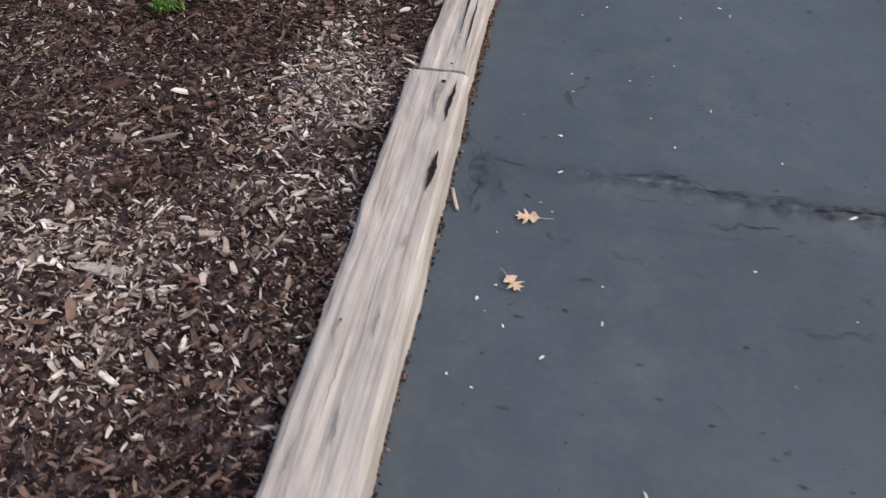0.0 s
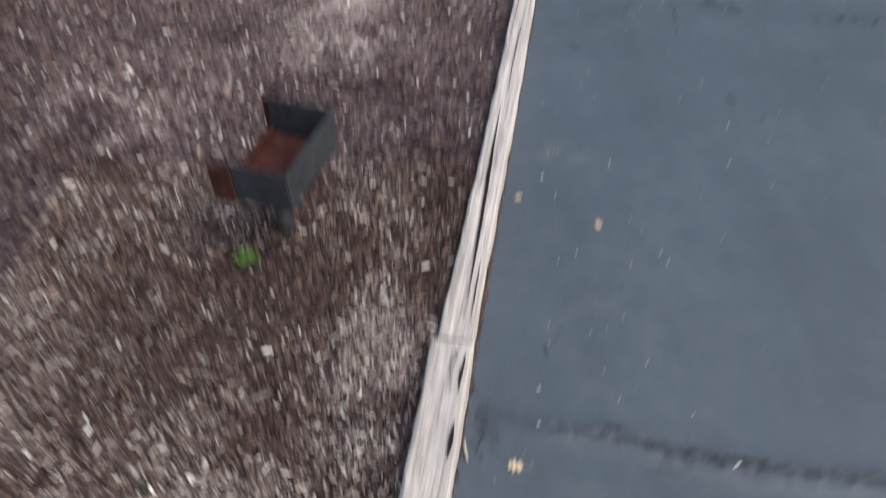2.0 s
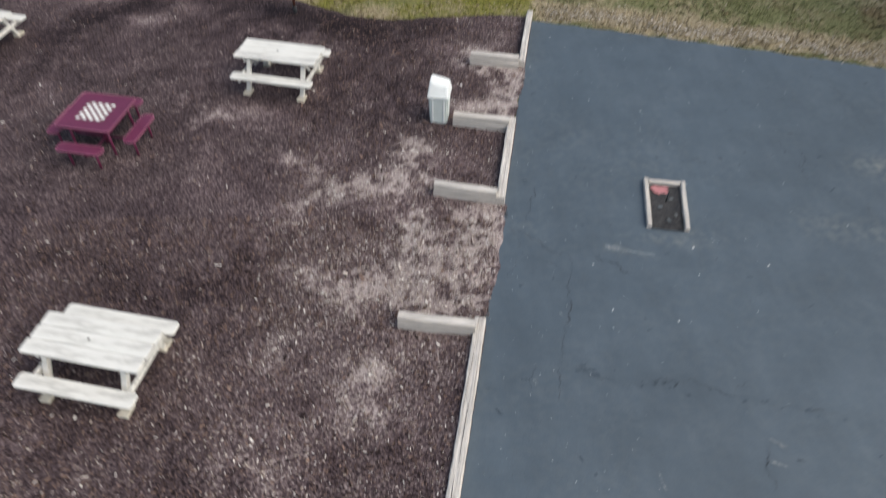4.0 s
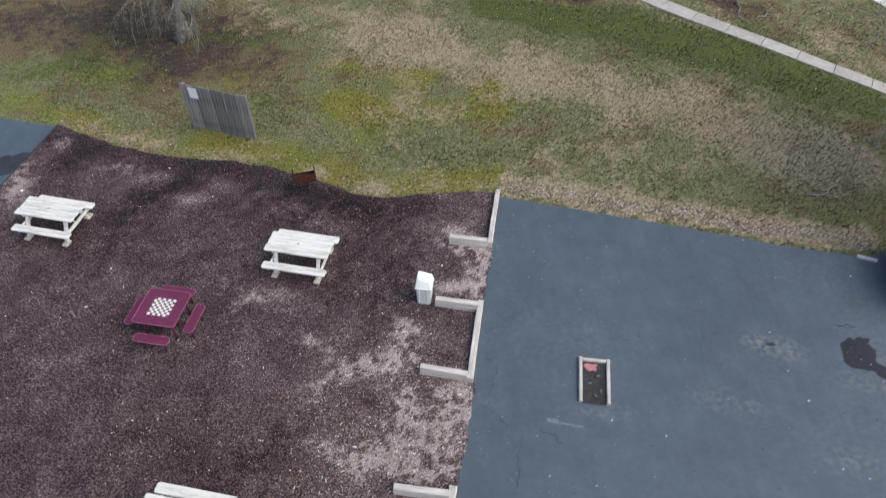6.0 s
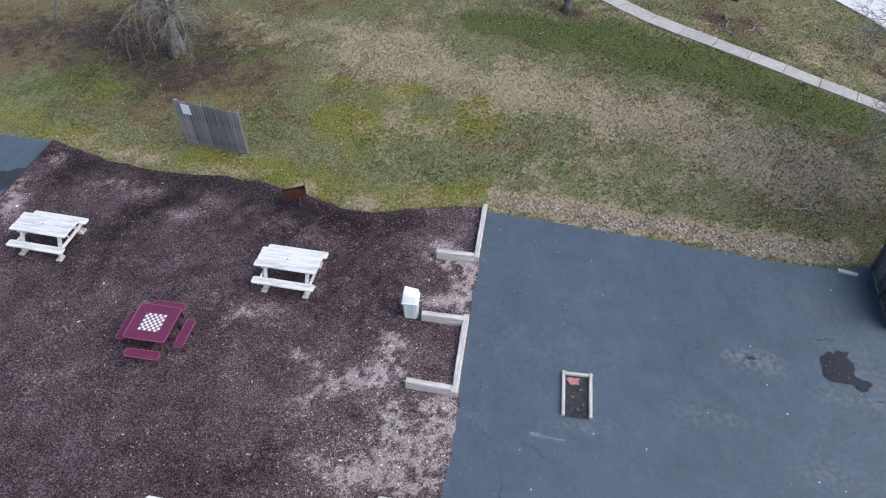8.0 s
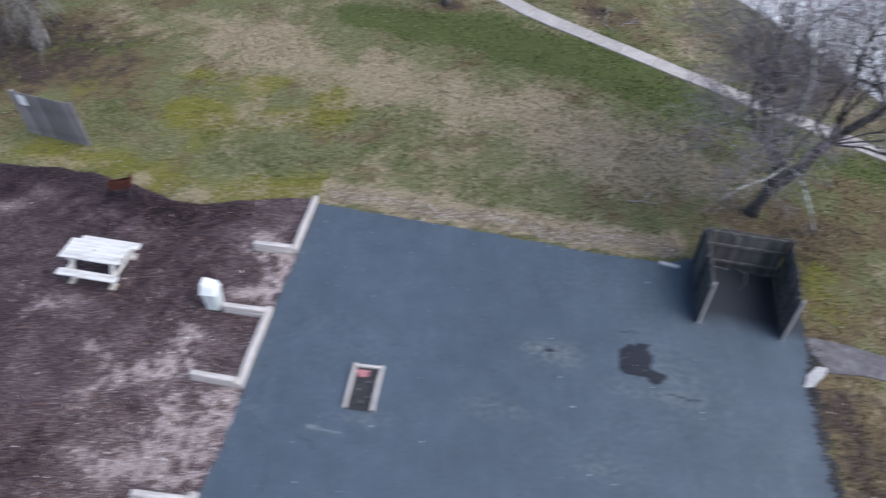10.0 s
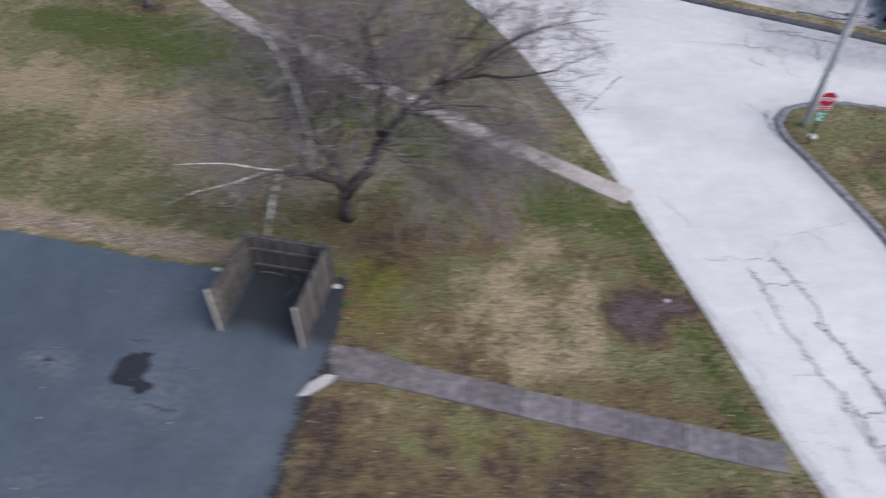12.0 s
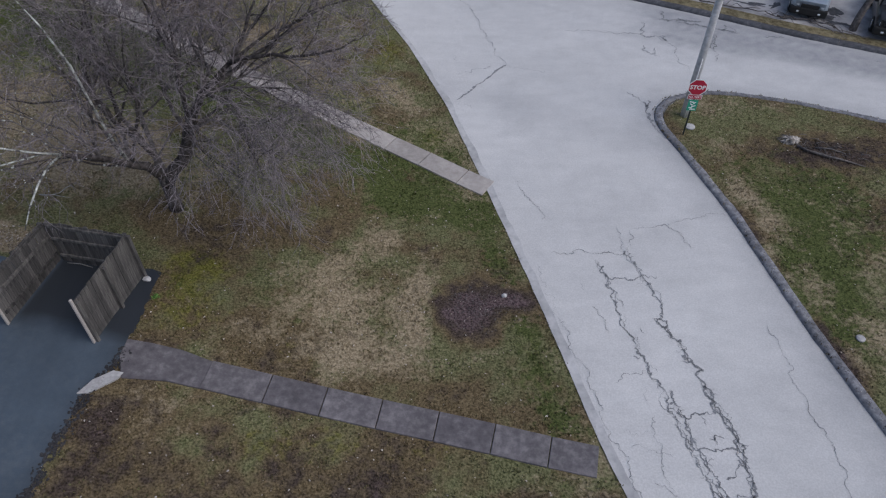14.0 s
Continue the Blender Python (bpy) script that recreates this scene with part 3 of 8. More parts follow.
GREY_BOARD = material("weathered_grey_board", [(0.28, (0.040, 0.038, 0.039)), (0.5, (0.094, 0.089, 0.086)), (0.74, (0.20, 0.188, 0.177))], scale=3.0, rough=0.9, bump=0.6, bump_scale=8, coord="obj", stretch=(3.2, 3.2, 0.55), piece=0.2, big=0.15, spec=0.15, bump_dist=0.004)
PANEL_BOARD = material("pinkish_grey_board", [(0.3, (0.10, 0.094, 0.098)), (0.5, (0.20, 0.186, 0.188)), (0.72, (0.36, 0.34, 0.335))], scale=2.5, rough=0.9, bump=0.5, bump_scale=5, coord="obj", stretch=(4.5, 4.5, 0.45), piece=0.22, big=0.12, spec=0.15, bump_dist=0.004)
SMUDGE = material("court_smudge", [(0.3, (0.038, 0.051, 0.067)), (0.7, (0.055, 0.073, 0.096))], scale=20, rough=0.7, bump=0.3, bump_scale=120, spec=0.3, bump_dist=0.003)
# paler maroon for the rims of the tabletop and benches
MAROON_EDGE = material("pale_maroon_edge", [(0.3, (0.24, 0.075, 0.13)), (0.7, (0.36, 0.15, 0.21))], scale=30, rough=0.5, bump=0.1, spec=0.4)
MAROON = material("maroon_coated_steel", [(0.3, (0.095, 0.013, 0.042)), (0.7, (0.140, 0.024, 0.066))], scale=30, rough=0.55, bump=0.3, bump_scale=70, big=0.12, big_scale=3, spec=0.4, bump_dist=0.003)
BOARD_WHITE = material("white_board_square", [(0.3, (0.72, 0.71, 0.69)), (0.7, (0.80, 0.79, 0.77))], scale=20, rough=0.6, bump=0)
BIN_WHITE = material("white_plastic", [(0.3, (0.72, 0.73, 0.73)), (0.7, (0.80, 0.81, 0.81))], scale=4, rough=0.45, bump=0.05, big=0.06, spec=0.45)
BIN_GREY = material("grey_white_plastic", [(0.3, (0.52, 0.56, 0.55)), (0.7, (0.60, 0.64, 0.63))], scale=4, rough=0.5, bump=0.05, big=0.08, spec=0.4)
RUST = material("rusty_steel", [(0.28, (0.022, 0.010, 0.008)), (0.5, (0.062, 0.021, 0.016)), (0.75, (0.115, 0.045, 0.032))], scale=14, rough=0.9, bump=0.6, bump_scale=40, metal=0.1, spec=0.2)
DARK_STEEL = material("dark_grey_steel", [(0.3, (0.022, 0.024, 0.028)), (0.65, (0.050, 0.054, 0.062)), (0.85, (0.07, 0.035, 0.025))], scale=10, rough=0.7, bump=0.3, bump_scale=50, metal=0.2, spec=0.3)
SOIL = material("dark_pit_soil", [(0.3, (0.022, 0.022, 0.024)), (0.6, (0.055, 0.053, 0.055)), (0.8, (0.12, 0.115, 0.11))], scale=22, rough=0.95, bump=0.8, bump_scale=45, spec=0.15)
RED_PATCH = material("red_rag", [(0.3, (0.20, 0.060, 0.070)), (0.5, (0.34, 0.13, 0.14)), (0.7, (0.46, 0.24, 0.24))], scale=25, rough=0.9, bump=0.4)
GREEN_STAIN = material("green_pit_stain", [(0.3, (0.06, 0.085, 0.075)), (0.7, (0.13, 0.16, 0.14))], scale=25, rough=0.9, bump=0.4)
BARK_GREY = material("grey_mottled_bark", [(0.3, (0.07, 0.064, 0.058)), (0.5, (0.17, 0.16, 0.15)), (0.75, (0.36, 0.35, 0.33))], scale=7, rough=0.95, bump=0.8, bump_scale=24, spec=0.1, bump_dist=0.02)
BARK = material("dark_bark", [(0.28, (0.042, 0.037, 0.036)), (0.5, (0.110, 0.098, 0.094)), (0.8, (0.24, 0.222, 0.21))], scale=9, rough=0.95, bump=0.8, bump_scale=30, island=0.3, spec=0.1, bump_dist=0.02)
STUMP_WOOD = material("torn_wood", [(0.36, (0.09, 0.08, 0.07)), (0.5, (0.30, 0.275, 0.25)), (0.66, (0.56, 0.53, 0.49))], scale=9, rough=0.95, bump=0.7, bump_scale=40, spec=0.1)
LICHEN = material("lichen_limb", [(0.42, (0.10, 0.095, 0.092)), (0.52, (0.42, 0.43, 0.40)), (0.68, (0.66, 0.67, 0.64))], scale=6, rough=0.95, bump=0.6, bump_scale=30, spec=0.1)
BARK_PALE = material("lichen_bark", [(0.28, (0.14, 0.134, 0.125)), (0.5, (0.30, 0.292, 0.275)), (0.75, (0.52, 0.515, 0.485))], scale=7, rough=0.95, bump=0.6, bump_scale=30, spec=0.1)
LICHEN_WHITE = material("white_lichen", [(0.3, (0.42, 0.43, 0.40)), (0.7, (0.68, 0.69, 0.66))], scale=20, rough=0.95, bump=0.5, bump_scale=60, spec=0.1)
TWIG = material("bare_twig", [(0.3, (0.14, 0.122, 0.13)), (0.7, (0.34, 0.30, 0.31))], scale=3, rough=0.95, bump=0, island=0.5, spec=0.1)
LEAF_TAN = material("dry_oak_leaf", [(0.3, (0.50, 0.36, 0.22)), (0.6, (0.68, 0.53, 0.37)), (0.8, (0.78, 0.66, 0.50))], scale=60, rough=0.8, bump=0.4, spec=0.25)
LITTER = material("pale_litter", [(0.2, (0.12, 0.09, 0.06)), (0.5, (0.27, 0.22, 0.17)), (0.85, (0.52, 0.47, 0.42))], scale=20, rough=0.8, bump=0, island=0.8, spec=0.2)
PETAL = material("white_petal", [(0.2, (0.48, 0.48, 0.47)), (0.8, (0.75, 0.75, 0.74))], scale=40, rough=0.7, bump=0, island=0.5, spec=0.3)
WEED = material("weed_leaf", [(0.3, (0.055, 0.13, 0.022)), (0.7, (0.15, 0.28, 0.06))], scale=30, rough=0.6, bump=0, island=0.6)
SIGN_RED = material("red_sign_sheet", [(0.3, (0.36, 0.012, 0.036)), (0.7, (0.43, 0.02, 0.05))], scale=3, rough=0.45, bump=0, big=0.05)
SIGN_WHITE = material("white_sign_sheet", [(0.3, (0.78, 0.78, 0.78)), (0.7, (0.84, 0.84, 0.84))], scale=3, rough=0.5, bump=0, big=0.04)
SIGN_GREEN = material("green_sign_sheet", [(0.3, (0.015, 0.25, 0.16)), (0.7, (0.03, 0.34, 0.22))], scale=3, rough=0.45, bump=0, big=0.05)
POST_DARK = material("dark_sign_post", [(0.3, (0.012, 0.018, 0.016)), (0.7, (0.03, 0.04, 0.036))], scale=10, rough=0.6, bump=0.1)
POLE_GREY = material("grey_pole", [(0.3, (0.32, 0.325, 0.335)), (0.7, (0.56, 0.565, 0.58))], scale=6, rough=0.8, bump=0.2, big=0.3, big_scale=0.8)
CAR_BLACK = material("black_car_paint", [(0.3, (0.010, 0.011, 0.013)), (0.7, (0.016, 0.017, 0.020))], scale=3, rough=0.25, bump=0, spec=0.6)
CAR_SILVER = material("silver_car_paint", [(0.3, (0.31, 0.355, 0.40)), (0.7, (0.36, 0.405, 0.45))], scale=3, rough=0.3, bump=0, metal=0.4, spec=0.6)
GLASS = material("car_glass", [(0.3, (0.015, 0.018, 0.022)), (0.7, (0.025, 0.03, 0.035))], scale=2, rough=0.08, bump=0, spec=0.8)
RUBBER = material("tyre_rubber", [(0.3, (0.012, 0.012, 0.012)), (0.7, (0.025, 0.025, 0.025))], scale=10, rough=0.85, bump=0.2)
CHROME = material("bright_metal", [(0.3, (0.55, 0.56, 0.58)), (0.7, (0.7, 0.7, 0.72))], scale=5, rough=0.25, bump=0, metal=0.9)
LAMP_GLASS = material("headlamp_lens", [(0.3, (0.65, 0.67, 0.70)), (0.7, (0.78, 0.8, 0.82))], scale=8, rough=0.15, bump=0, spec=0.7)


# ---- building helpers ----
def mesh_of(name, verts, faces, mat, smooth=False):
    me = bpy.data.meshes.new(name)
    me.from_pydata([tuple(v) for v in verts], [], [tuple(f) for f in faces])
    if mat is not None:
        me.materials.append(mat)
    if smooth:
        me.polygons.foreach_set("use_smooth", np.ones(len(me.polygons), bool))
    me.update()
    return me


def thing(name, m, label, category, group="", kind=""):
    ob = new(name)
    ob.empty_display_size = 0.2
    ob.matrix_world = m
    return tagged(ob, label, category, group, kind)


def part(name, me, parent, m=None, label=""):
    ob = new(name, me)
    ob.parent = parent
    ob.matrix_basis = m if m is not None else Matrix()
    return tagged(ob, label)


def whole(name, me, m, label, category, group="", kind=""):
    ob = new(name, me)
    ob.matrix_world = m
    return tagged(ob, label, category, group, kind)


BOXES = {}


def box_mesh(sx, sy, sz, mat, bevel=0.006, segments=2):
    """A box with rounded edges, its base on z = 0, centred in x and y."""
    key = (round(sx, 4), round(sy, 4), round(sz, 4), mat.name, bevel, segments)
    if key not in BOXES:
        bm = bmesh.new()
        bmesh.ops.create_cube(bm, size=1)
        for v in bm.verts:
            v.co = Vector((v.co.x * sx, v.co.y * sy, (v.co.z + 0.5) * sz))
        if bevel:
            bmesh.ops.bevel(bm, geom=bm.edges[:], offset=min(bevel, 0.45 * min(sx, sy, sz)), segments=segments, affect="EDGES", profile=0.6)
        me = bpy.data.meshes.new("box")
        bm.to_mesh(me)
        bm.free()
        me.materials.append(mat)
        BOXES[key] = me
    return BOXES[key]


def tube(points, radii, sides=8):
    """Verts and faces of a tapered tube through points, closed at both ends."""
    verts, faces = [], []
    pts = [Vector(p) for p in points]
    side = None
    for i, p in enumerate(pts):
        d = (pts[min(i + 1, len(pts) - 1)] - pts[max(i - 1, 0)]).normalized()
        if side is None:
            side = d.cross(Vector((0.31, 0.2, 0.93)) if abs(d.z) < 0.95 else Vector((1, 0, 0))).normalized()
        side = (side - d * side.dot(d)).normalized()
        up = d.cross(side)
        for k in range(sides):
            a = 2 * math.pi * k / sides
            verts.append(p + (side * math.cos(a) + up * math.sin(a)) * radii[i])
    for i in range(len(pts) - 1):
        for k in range(sides):
            a, b = i * sides + k, i * sides + (k + 1) % sides
            faces.append((a, b, b + sides, a + sides))
    faces.append(tuple(range(sides))[::-1])
    faces.append(tuple((len(pts) - 1) * sides + k for k in range(sides)))
    return verts, faces


def tube_mesh(name, points, radii, mat, sides=8):
    return mesh_of(name, *tube(points, radii, sides), mat, True)


def timber_mesh(length, width, height, mat, seed, wear=0.008):
    """A sawn, weathered beam along x from 0 to length, its base on z = 0, edges rounded and uneven."""
    rng = random.Random(seed)
    ch = 0.018
    prof = [(-0.5 * width, 0.0), (-0.5 * width, height - ch), (-0.5 * width + ch * 0.4, height - ch * 0.35), (-0.5 * width + ch, height), (-0.2 * width, height + 0.002), (0.02 * width, height - 0.003), (0.22 * width, height + 0.002), (0.5 * width - ch, height), (0.5 * width - ch * 0.4, height - ch * 0.35), (0.5 * width, height - ch), (0.5 * width, 0.0)]
    n = max(4, int(length / 0.08))
    verts, faces = [], []
    phase = rng.random() * 9
    for i in range(n + 1):
        x = length * i / n
        bow = 0.012 * math.sin(x * 0.9 + phase)
        for j, (y, z) in enumerate(prof):
            k = wear * (noise.noise(Vector((x * 5, y * 25, z * 20 + seed))) + 0.5 * noise.noise(Vector((x * 17, y * 60, seed))))
            verts.append((x, y + bow + k, z + (k if z > 0 else 0)))
    m = len(prof)
    for i in range(n):
        for j in range(m):
            a, b = i * m + j, i * m + (j + 1) % m
            faces.append((a, a + m, b + m, b))
    faces.append(tuple(range(m)))
    faces.append(tuple(n * m + j for j in range(m))[::-1])
    return mesh_of("timber", verts, faces, mat)


def grid_sheet(name, fn, nu, nv, mat, attrs=None):
    """A sheet whose points fn(u, v) gives as arrays of x, y, z."""
    u, v = np.meshgrid(np.linspace(0, 1, nu), np.linspace(0, 1, nv))
    x, y, z = fn(u.ravel(), v.ravel())
    i = np.arange(nu * nv).reshape(nv, nu)
    f = np.stack([i[:-1, :-1], i[:-1, 1:], i[1:, 1:], i[1:, :-1]], -1).reshape(-1, 4)
    me = mesh_of(name, np.stack([x, y, z], 1).tolist(), f.tolist(), mat, True)
    put_attrs(me, x, y, attrs)
    return me


def put_attrs(me, x, y, attrs):
    if attrs == "tone":
        d, l, b, yel = lawn_tone(np.asarray(x, float), np.asarray(y, float))
        a = me.color_attributes.new("tone", "FLOAT_COLOR", "POINT")
        a.data.foreach_set("color", np.stack([d, l, b, yel], 1).astype(np.float32).ravel())
    elif attrs == "road":
        a = me.attributes.new("worn", "FLOAT", "POINT")
        a.data.foreach_set("value", road_worn(np.asarray(x, float), np.asarray(y, float)).astype(np.float32))
    elif attrs == "worn":
        a = me.attributes.new("worn", "FLOAT", "POINT")
        a.data.foreach_set("value", court_worn(np.asarray(x, float), np.asarray(y, float)).astype(np.float32))
        a = me.attributes.new("dark_floor", "FLOAT", "POINT")
        a.data.foreach_set("value", court_dark(np.asarray(x, float), np.asarray(y, float)).astype(np.float32))
    elif attrs == "pale":
        a = me.attributes.new("pale", "FLOAT", "POINT")
        a.data.foreach_set("value", (mulch_pale(np.asarray(x, float), np.asarray(y, float)) * np.clip(np.asarray(y, float) / 6, 0.2, 1)).astype(np.float32))


def ribbon(points, width, lift, seed, wiggle=0.06, step=0.07):
    """Verts and faces of a crooked, ragged strip lying on the ground: each stretch is broken in the middle again and again."""
    rng = random.Random(seed)
    out = [Vector((*p, 0)) for p in points]
    while True:
        longer = [out[0]]
        split_any = False
        for a, b in zip(out, out[1:]):
            d = b - a
            if d.length > 1.6 * step:
                off = max(-2.5 * wiggle, min(2.5 * wiggle, rng.gauss(0, 0.21) * d.length))
                longer.append((a + b) / 2 + Vector((-d.y, d.x, 0)).normalized() * off)
                split_any = True
            longer.append(b)
        out = longer
        if not split_any:
            break
    verts, faces = [], []
    for i, p in enumerate(out):
        d = out[min(i + 1, len(out) - 1)] - out[max(i - 1, 0)]
        s = d.length or 1
        end = min(1.0, 0.15 + 0.3 * min(i, len(out) - 1 - i))
        w = width * end * rng.uniform(0.4, 1.25) * (0.3 + 1.1 * max(0.0, noise.noise(Vector((p.x * 2.6, p.y * 2.6, seed))) + 0.35) + 0.9 * max(0.0, noise.noise(Vector((p.x * 9, p.y * 9, seed))))) / 2
        for sg in (-1, 1):
            px, py = p.x - sg * d.y / s * w, p.y + sg * d.x / s * w
            verts.append((px, py, float(gz(px)) + lift))
    for i in range(len(out) - 1):
        faces.append((2 * i, 2 * i + 1, 2 * i + 3, 2 * i + 2))
    return verts, faces


def merge(pieces):
    verts, faces = [], []
    for v, f in pieces:
        o = len(verts)
        verts += list(v)
        faces += [tuple(i + o for i in q) for q in f]
    return verts, faces


def blot(cx, cy, rx, ry, turn, lift, seed, n=40, rough=0.35):
    """Verts and faces of an irregular flat patch on the ground."""
    c, s = math.cos(radians(turn)), math.sin(radians(turn))
    verts = [(cx, cy, float(gz(cx)) + lift)]
    for ring in (0.5, 1.0):
        for k in range(n):
            a = 2 * math.pi * k / n
            r = ring * (1 + rough * 2 * (noise.noise(Vector((math.cos(a) * 1.3, math.sin(a) * 1.3, seed * 3.7)))) + rough * 0.6 * noise.noise(Vector((math.cos(a) * 4, math.sin(a) * 4, seed))))
            x, y = rx * r * math.cos(a), ry * r * math.sin(a)
            px, py = cx + x * c - y * s, cy + x * s + y * c
            verts.append((px, py, float(gz(px)) + lift))
    faces = [(0, 1 + k, 1 + (k + 1) % n) for k in range(n)]
    faces += [(1 + k, 1 + n + k, 1 + n + (k + 1) % n, 1 + (k + 1) % n) for k in range(n)]
    return verts, faces


WET_PAD = material("damp_asphalt", [(0.3, (0.019, 0.022, 0.028)), (0.7, (0.038, 0.043, 0.052))], scale=3, rough=0.7, bump=0.3, bump_scale=120, spec=0.3, bump_dist=0.004)


# ---- the ground: one sheet to the horizon ----
def spread(lo, hi, step, far):
    core = np.arange(lo, hi + step, step)
    out, s = [], step
    x = 0.0
    while x < far:
        s *= 1.45
        x += s
        out.append(x)
    out = np.array(out)
    return np.concatenate([(lo - out)[::-1], core, core[-1] + out])


gx, gy = spread(-26, 50, 0.3, 2500), spread(-10, 46, 0.3, 2500)
X, Y = np.meshgrid(gx, gy)
lump = np.where(in_lawn(X, Y) & (np.abs(X) < 60) & (np.abs(Y) < 60), 0.05 * (fbm(X, Y, 0.9, 5, 3) - 0.5) + 0.02, 0)
Z = gz(X) - 0.035 + lump
idx = np.arange(X.size).reshape(X.shape)
F = np.stack([idx[:-1, :-1], idx[:-1, 1:], idx[1:, 1:], idx[1:, :-1]], -1).reshape(-1, 4)
me = mesh_of("ground", np.stack([X.ravel(), Y.ravel(), Z.ravel()], 1).tolist(), F.tolist(), GRASS, True)
put_attrs(me, X.ravel(), Y.ravel(), "tone")
whole("ground", me, Matrix(), "patchy late-winter lawn, green with straw-coloured and brown areas", "lawn", kind="structure")


# court of sealed asphalt
def court_fn(u, v):
    x0, x1 = curb_x(-9) + (15.3 - curb_x(-9)) * u, 2.5 + (16.42 - 2.5) * u
    y1 = court_far(x1)
    y = -9 + (y1 + 9) * v
    x = x0 + (x1 - x0) * v
    x = np.where(u > 0.9, x + (court_right(y) - x) * np.clip((u - 0.9) / 0.1, 0, 1), x)
    edge = (np.abs(v - 1) < 1e-6) * 0.14 * (fbm(x, y, 0.35, 7, 3) - 0.5)
    edge_x = (np.abs(u - 1) < 1e-6) * (0.55 * (fbm(x, y, 0.5, 9, 4) - 0.5) + 0.03)
    return x + edge_x, y + edge, gz(x) + 0.004 * (fbm(x, y, 2.0, 3) - 0.5)


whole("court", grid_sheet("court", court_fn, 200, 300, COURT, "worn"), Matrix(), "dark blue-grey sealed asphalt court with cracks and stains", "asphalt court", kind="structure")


def left_court_fn(u, v):
    y = -9 + (20.7 + 9) * v + 0 * u
    x1 = left_x(y)
    x = x1 - 14 * (1 - u)
    y = y + (1 - u) * 3.2 * v
    return x, y, gz(x) + 0.0 * x


whole("far_court", grid_sheet("far_court", left_court_fn, 30, 60, COURT, "worn"), Matrix(), "second dark sealed asphalt court beside the mulch", "asphalt court", kind="structure")


def edging_fn(u, v):
    y = 8 + 12.75 * v
    return left_x(y) - 0.03 + 0.07 * u, y, gz(y * 0) + 0.03 - 0.05 * (np.abs(u - 0.5) > 0.4)


whole("edging", grid_sheet("edging", edging_fn, 6, 80, WET), Matrix(), "dark edging strip between mulch and the second court", "edging", kind="structure")
tagged(whole("damp_patch", mesh_of("damp_patch", *merge([blot(-13.9, 18.7, 0.75, 0.5, 20, 0.006, 71), blot(-14.6, 17.9, 0.6, 0.4, 0, 0.008, 72)]), WET_PAD), Matrix(), "damp dark patch on the second court", "damp patch"), kind="stuff")


def mulch_fn(u, v):
    y0 = -9.0
    xa, xb = left_x(y0) + (curb_x(y0) - left_x(y0)) * u, -12.99 + (2.55 + 12.99) * u
    y1 = mulch_far(xb) + 0.25 * (fbm(xb, 0 * xb, 0.5, 15, 3) - 0.5)
    y = y0 + (y1 - y0) * v
    x = xa + (xb - xa) * v
    x = x + (np.abs(u - 1) < 1e-6) * (0.02 + 0.30 * (fbm(x, y, 0.5, 8, 3) - 0.42) * (((y > 7.1) & (y < 9.9)) | ((y > 12.5) & (y < 14.6))) - 0.06 * (y < 7.1))
    return x, y, gz(x) + 0.012 + 0.05 * (fbm(x, y, 0.8, 21, 4) - 0.45) * np.clip((1 - u) * 40, 0, 1) * np.clip((1 - v) * 40, 0, 1) + mulch_bank(x, y) * np.clip((1 - u) * 150, 0, 1)


whole("mulch_bed", grid_sheet("mulch_bed", mulch_fn, 200, 330, MULCH, "pale"), Matrix(), "bed of dark brown bark mulch with bleached wood chips", "mulch", kind="structure")


# roads
def road_fn(u, v):
    y = -15 + 67 * v
    x0 = road_left(y) + 0.05 * (fbm(0 * y, y, 0.6, 19, 3) - 0.5)
    x = x0 + (80 - x0) * u ** 1.6
    return x, y, gz(x) + 0.0 * y


whole("road", grid_sheet("road", road_fn, 130, 260, ROAD, "road"), Matrix(), "pale bleached asphalt road with a wide junction", "road", kind="structure")


def gutter_fn(u, v):
    y = -15 + 67 * v
    x0 = road_left(y) - 0.05 + 0.05 * (fbm(0 * y + 3, y, 0.5, 29, 3) - 0.5)
    x = x0 + (0.26 + 0.16 * (fbm(0 * y + 9, y, 0.7, 31, 3) - 0.5)) * u
    return x, y, gz(x) + 0.006


whole("gutter", grid_sheet("gutter", gutter_fn, 4, 420, ROAD_EDGE), Matrix(), "dark worn edge strip along the pale road", "road edge", kind="structure")


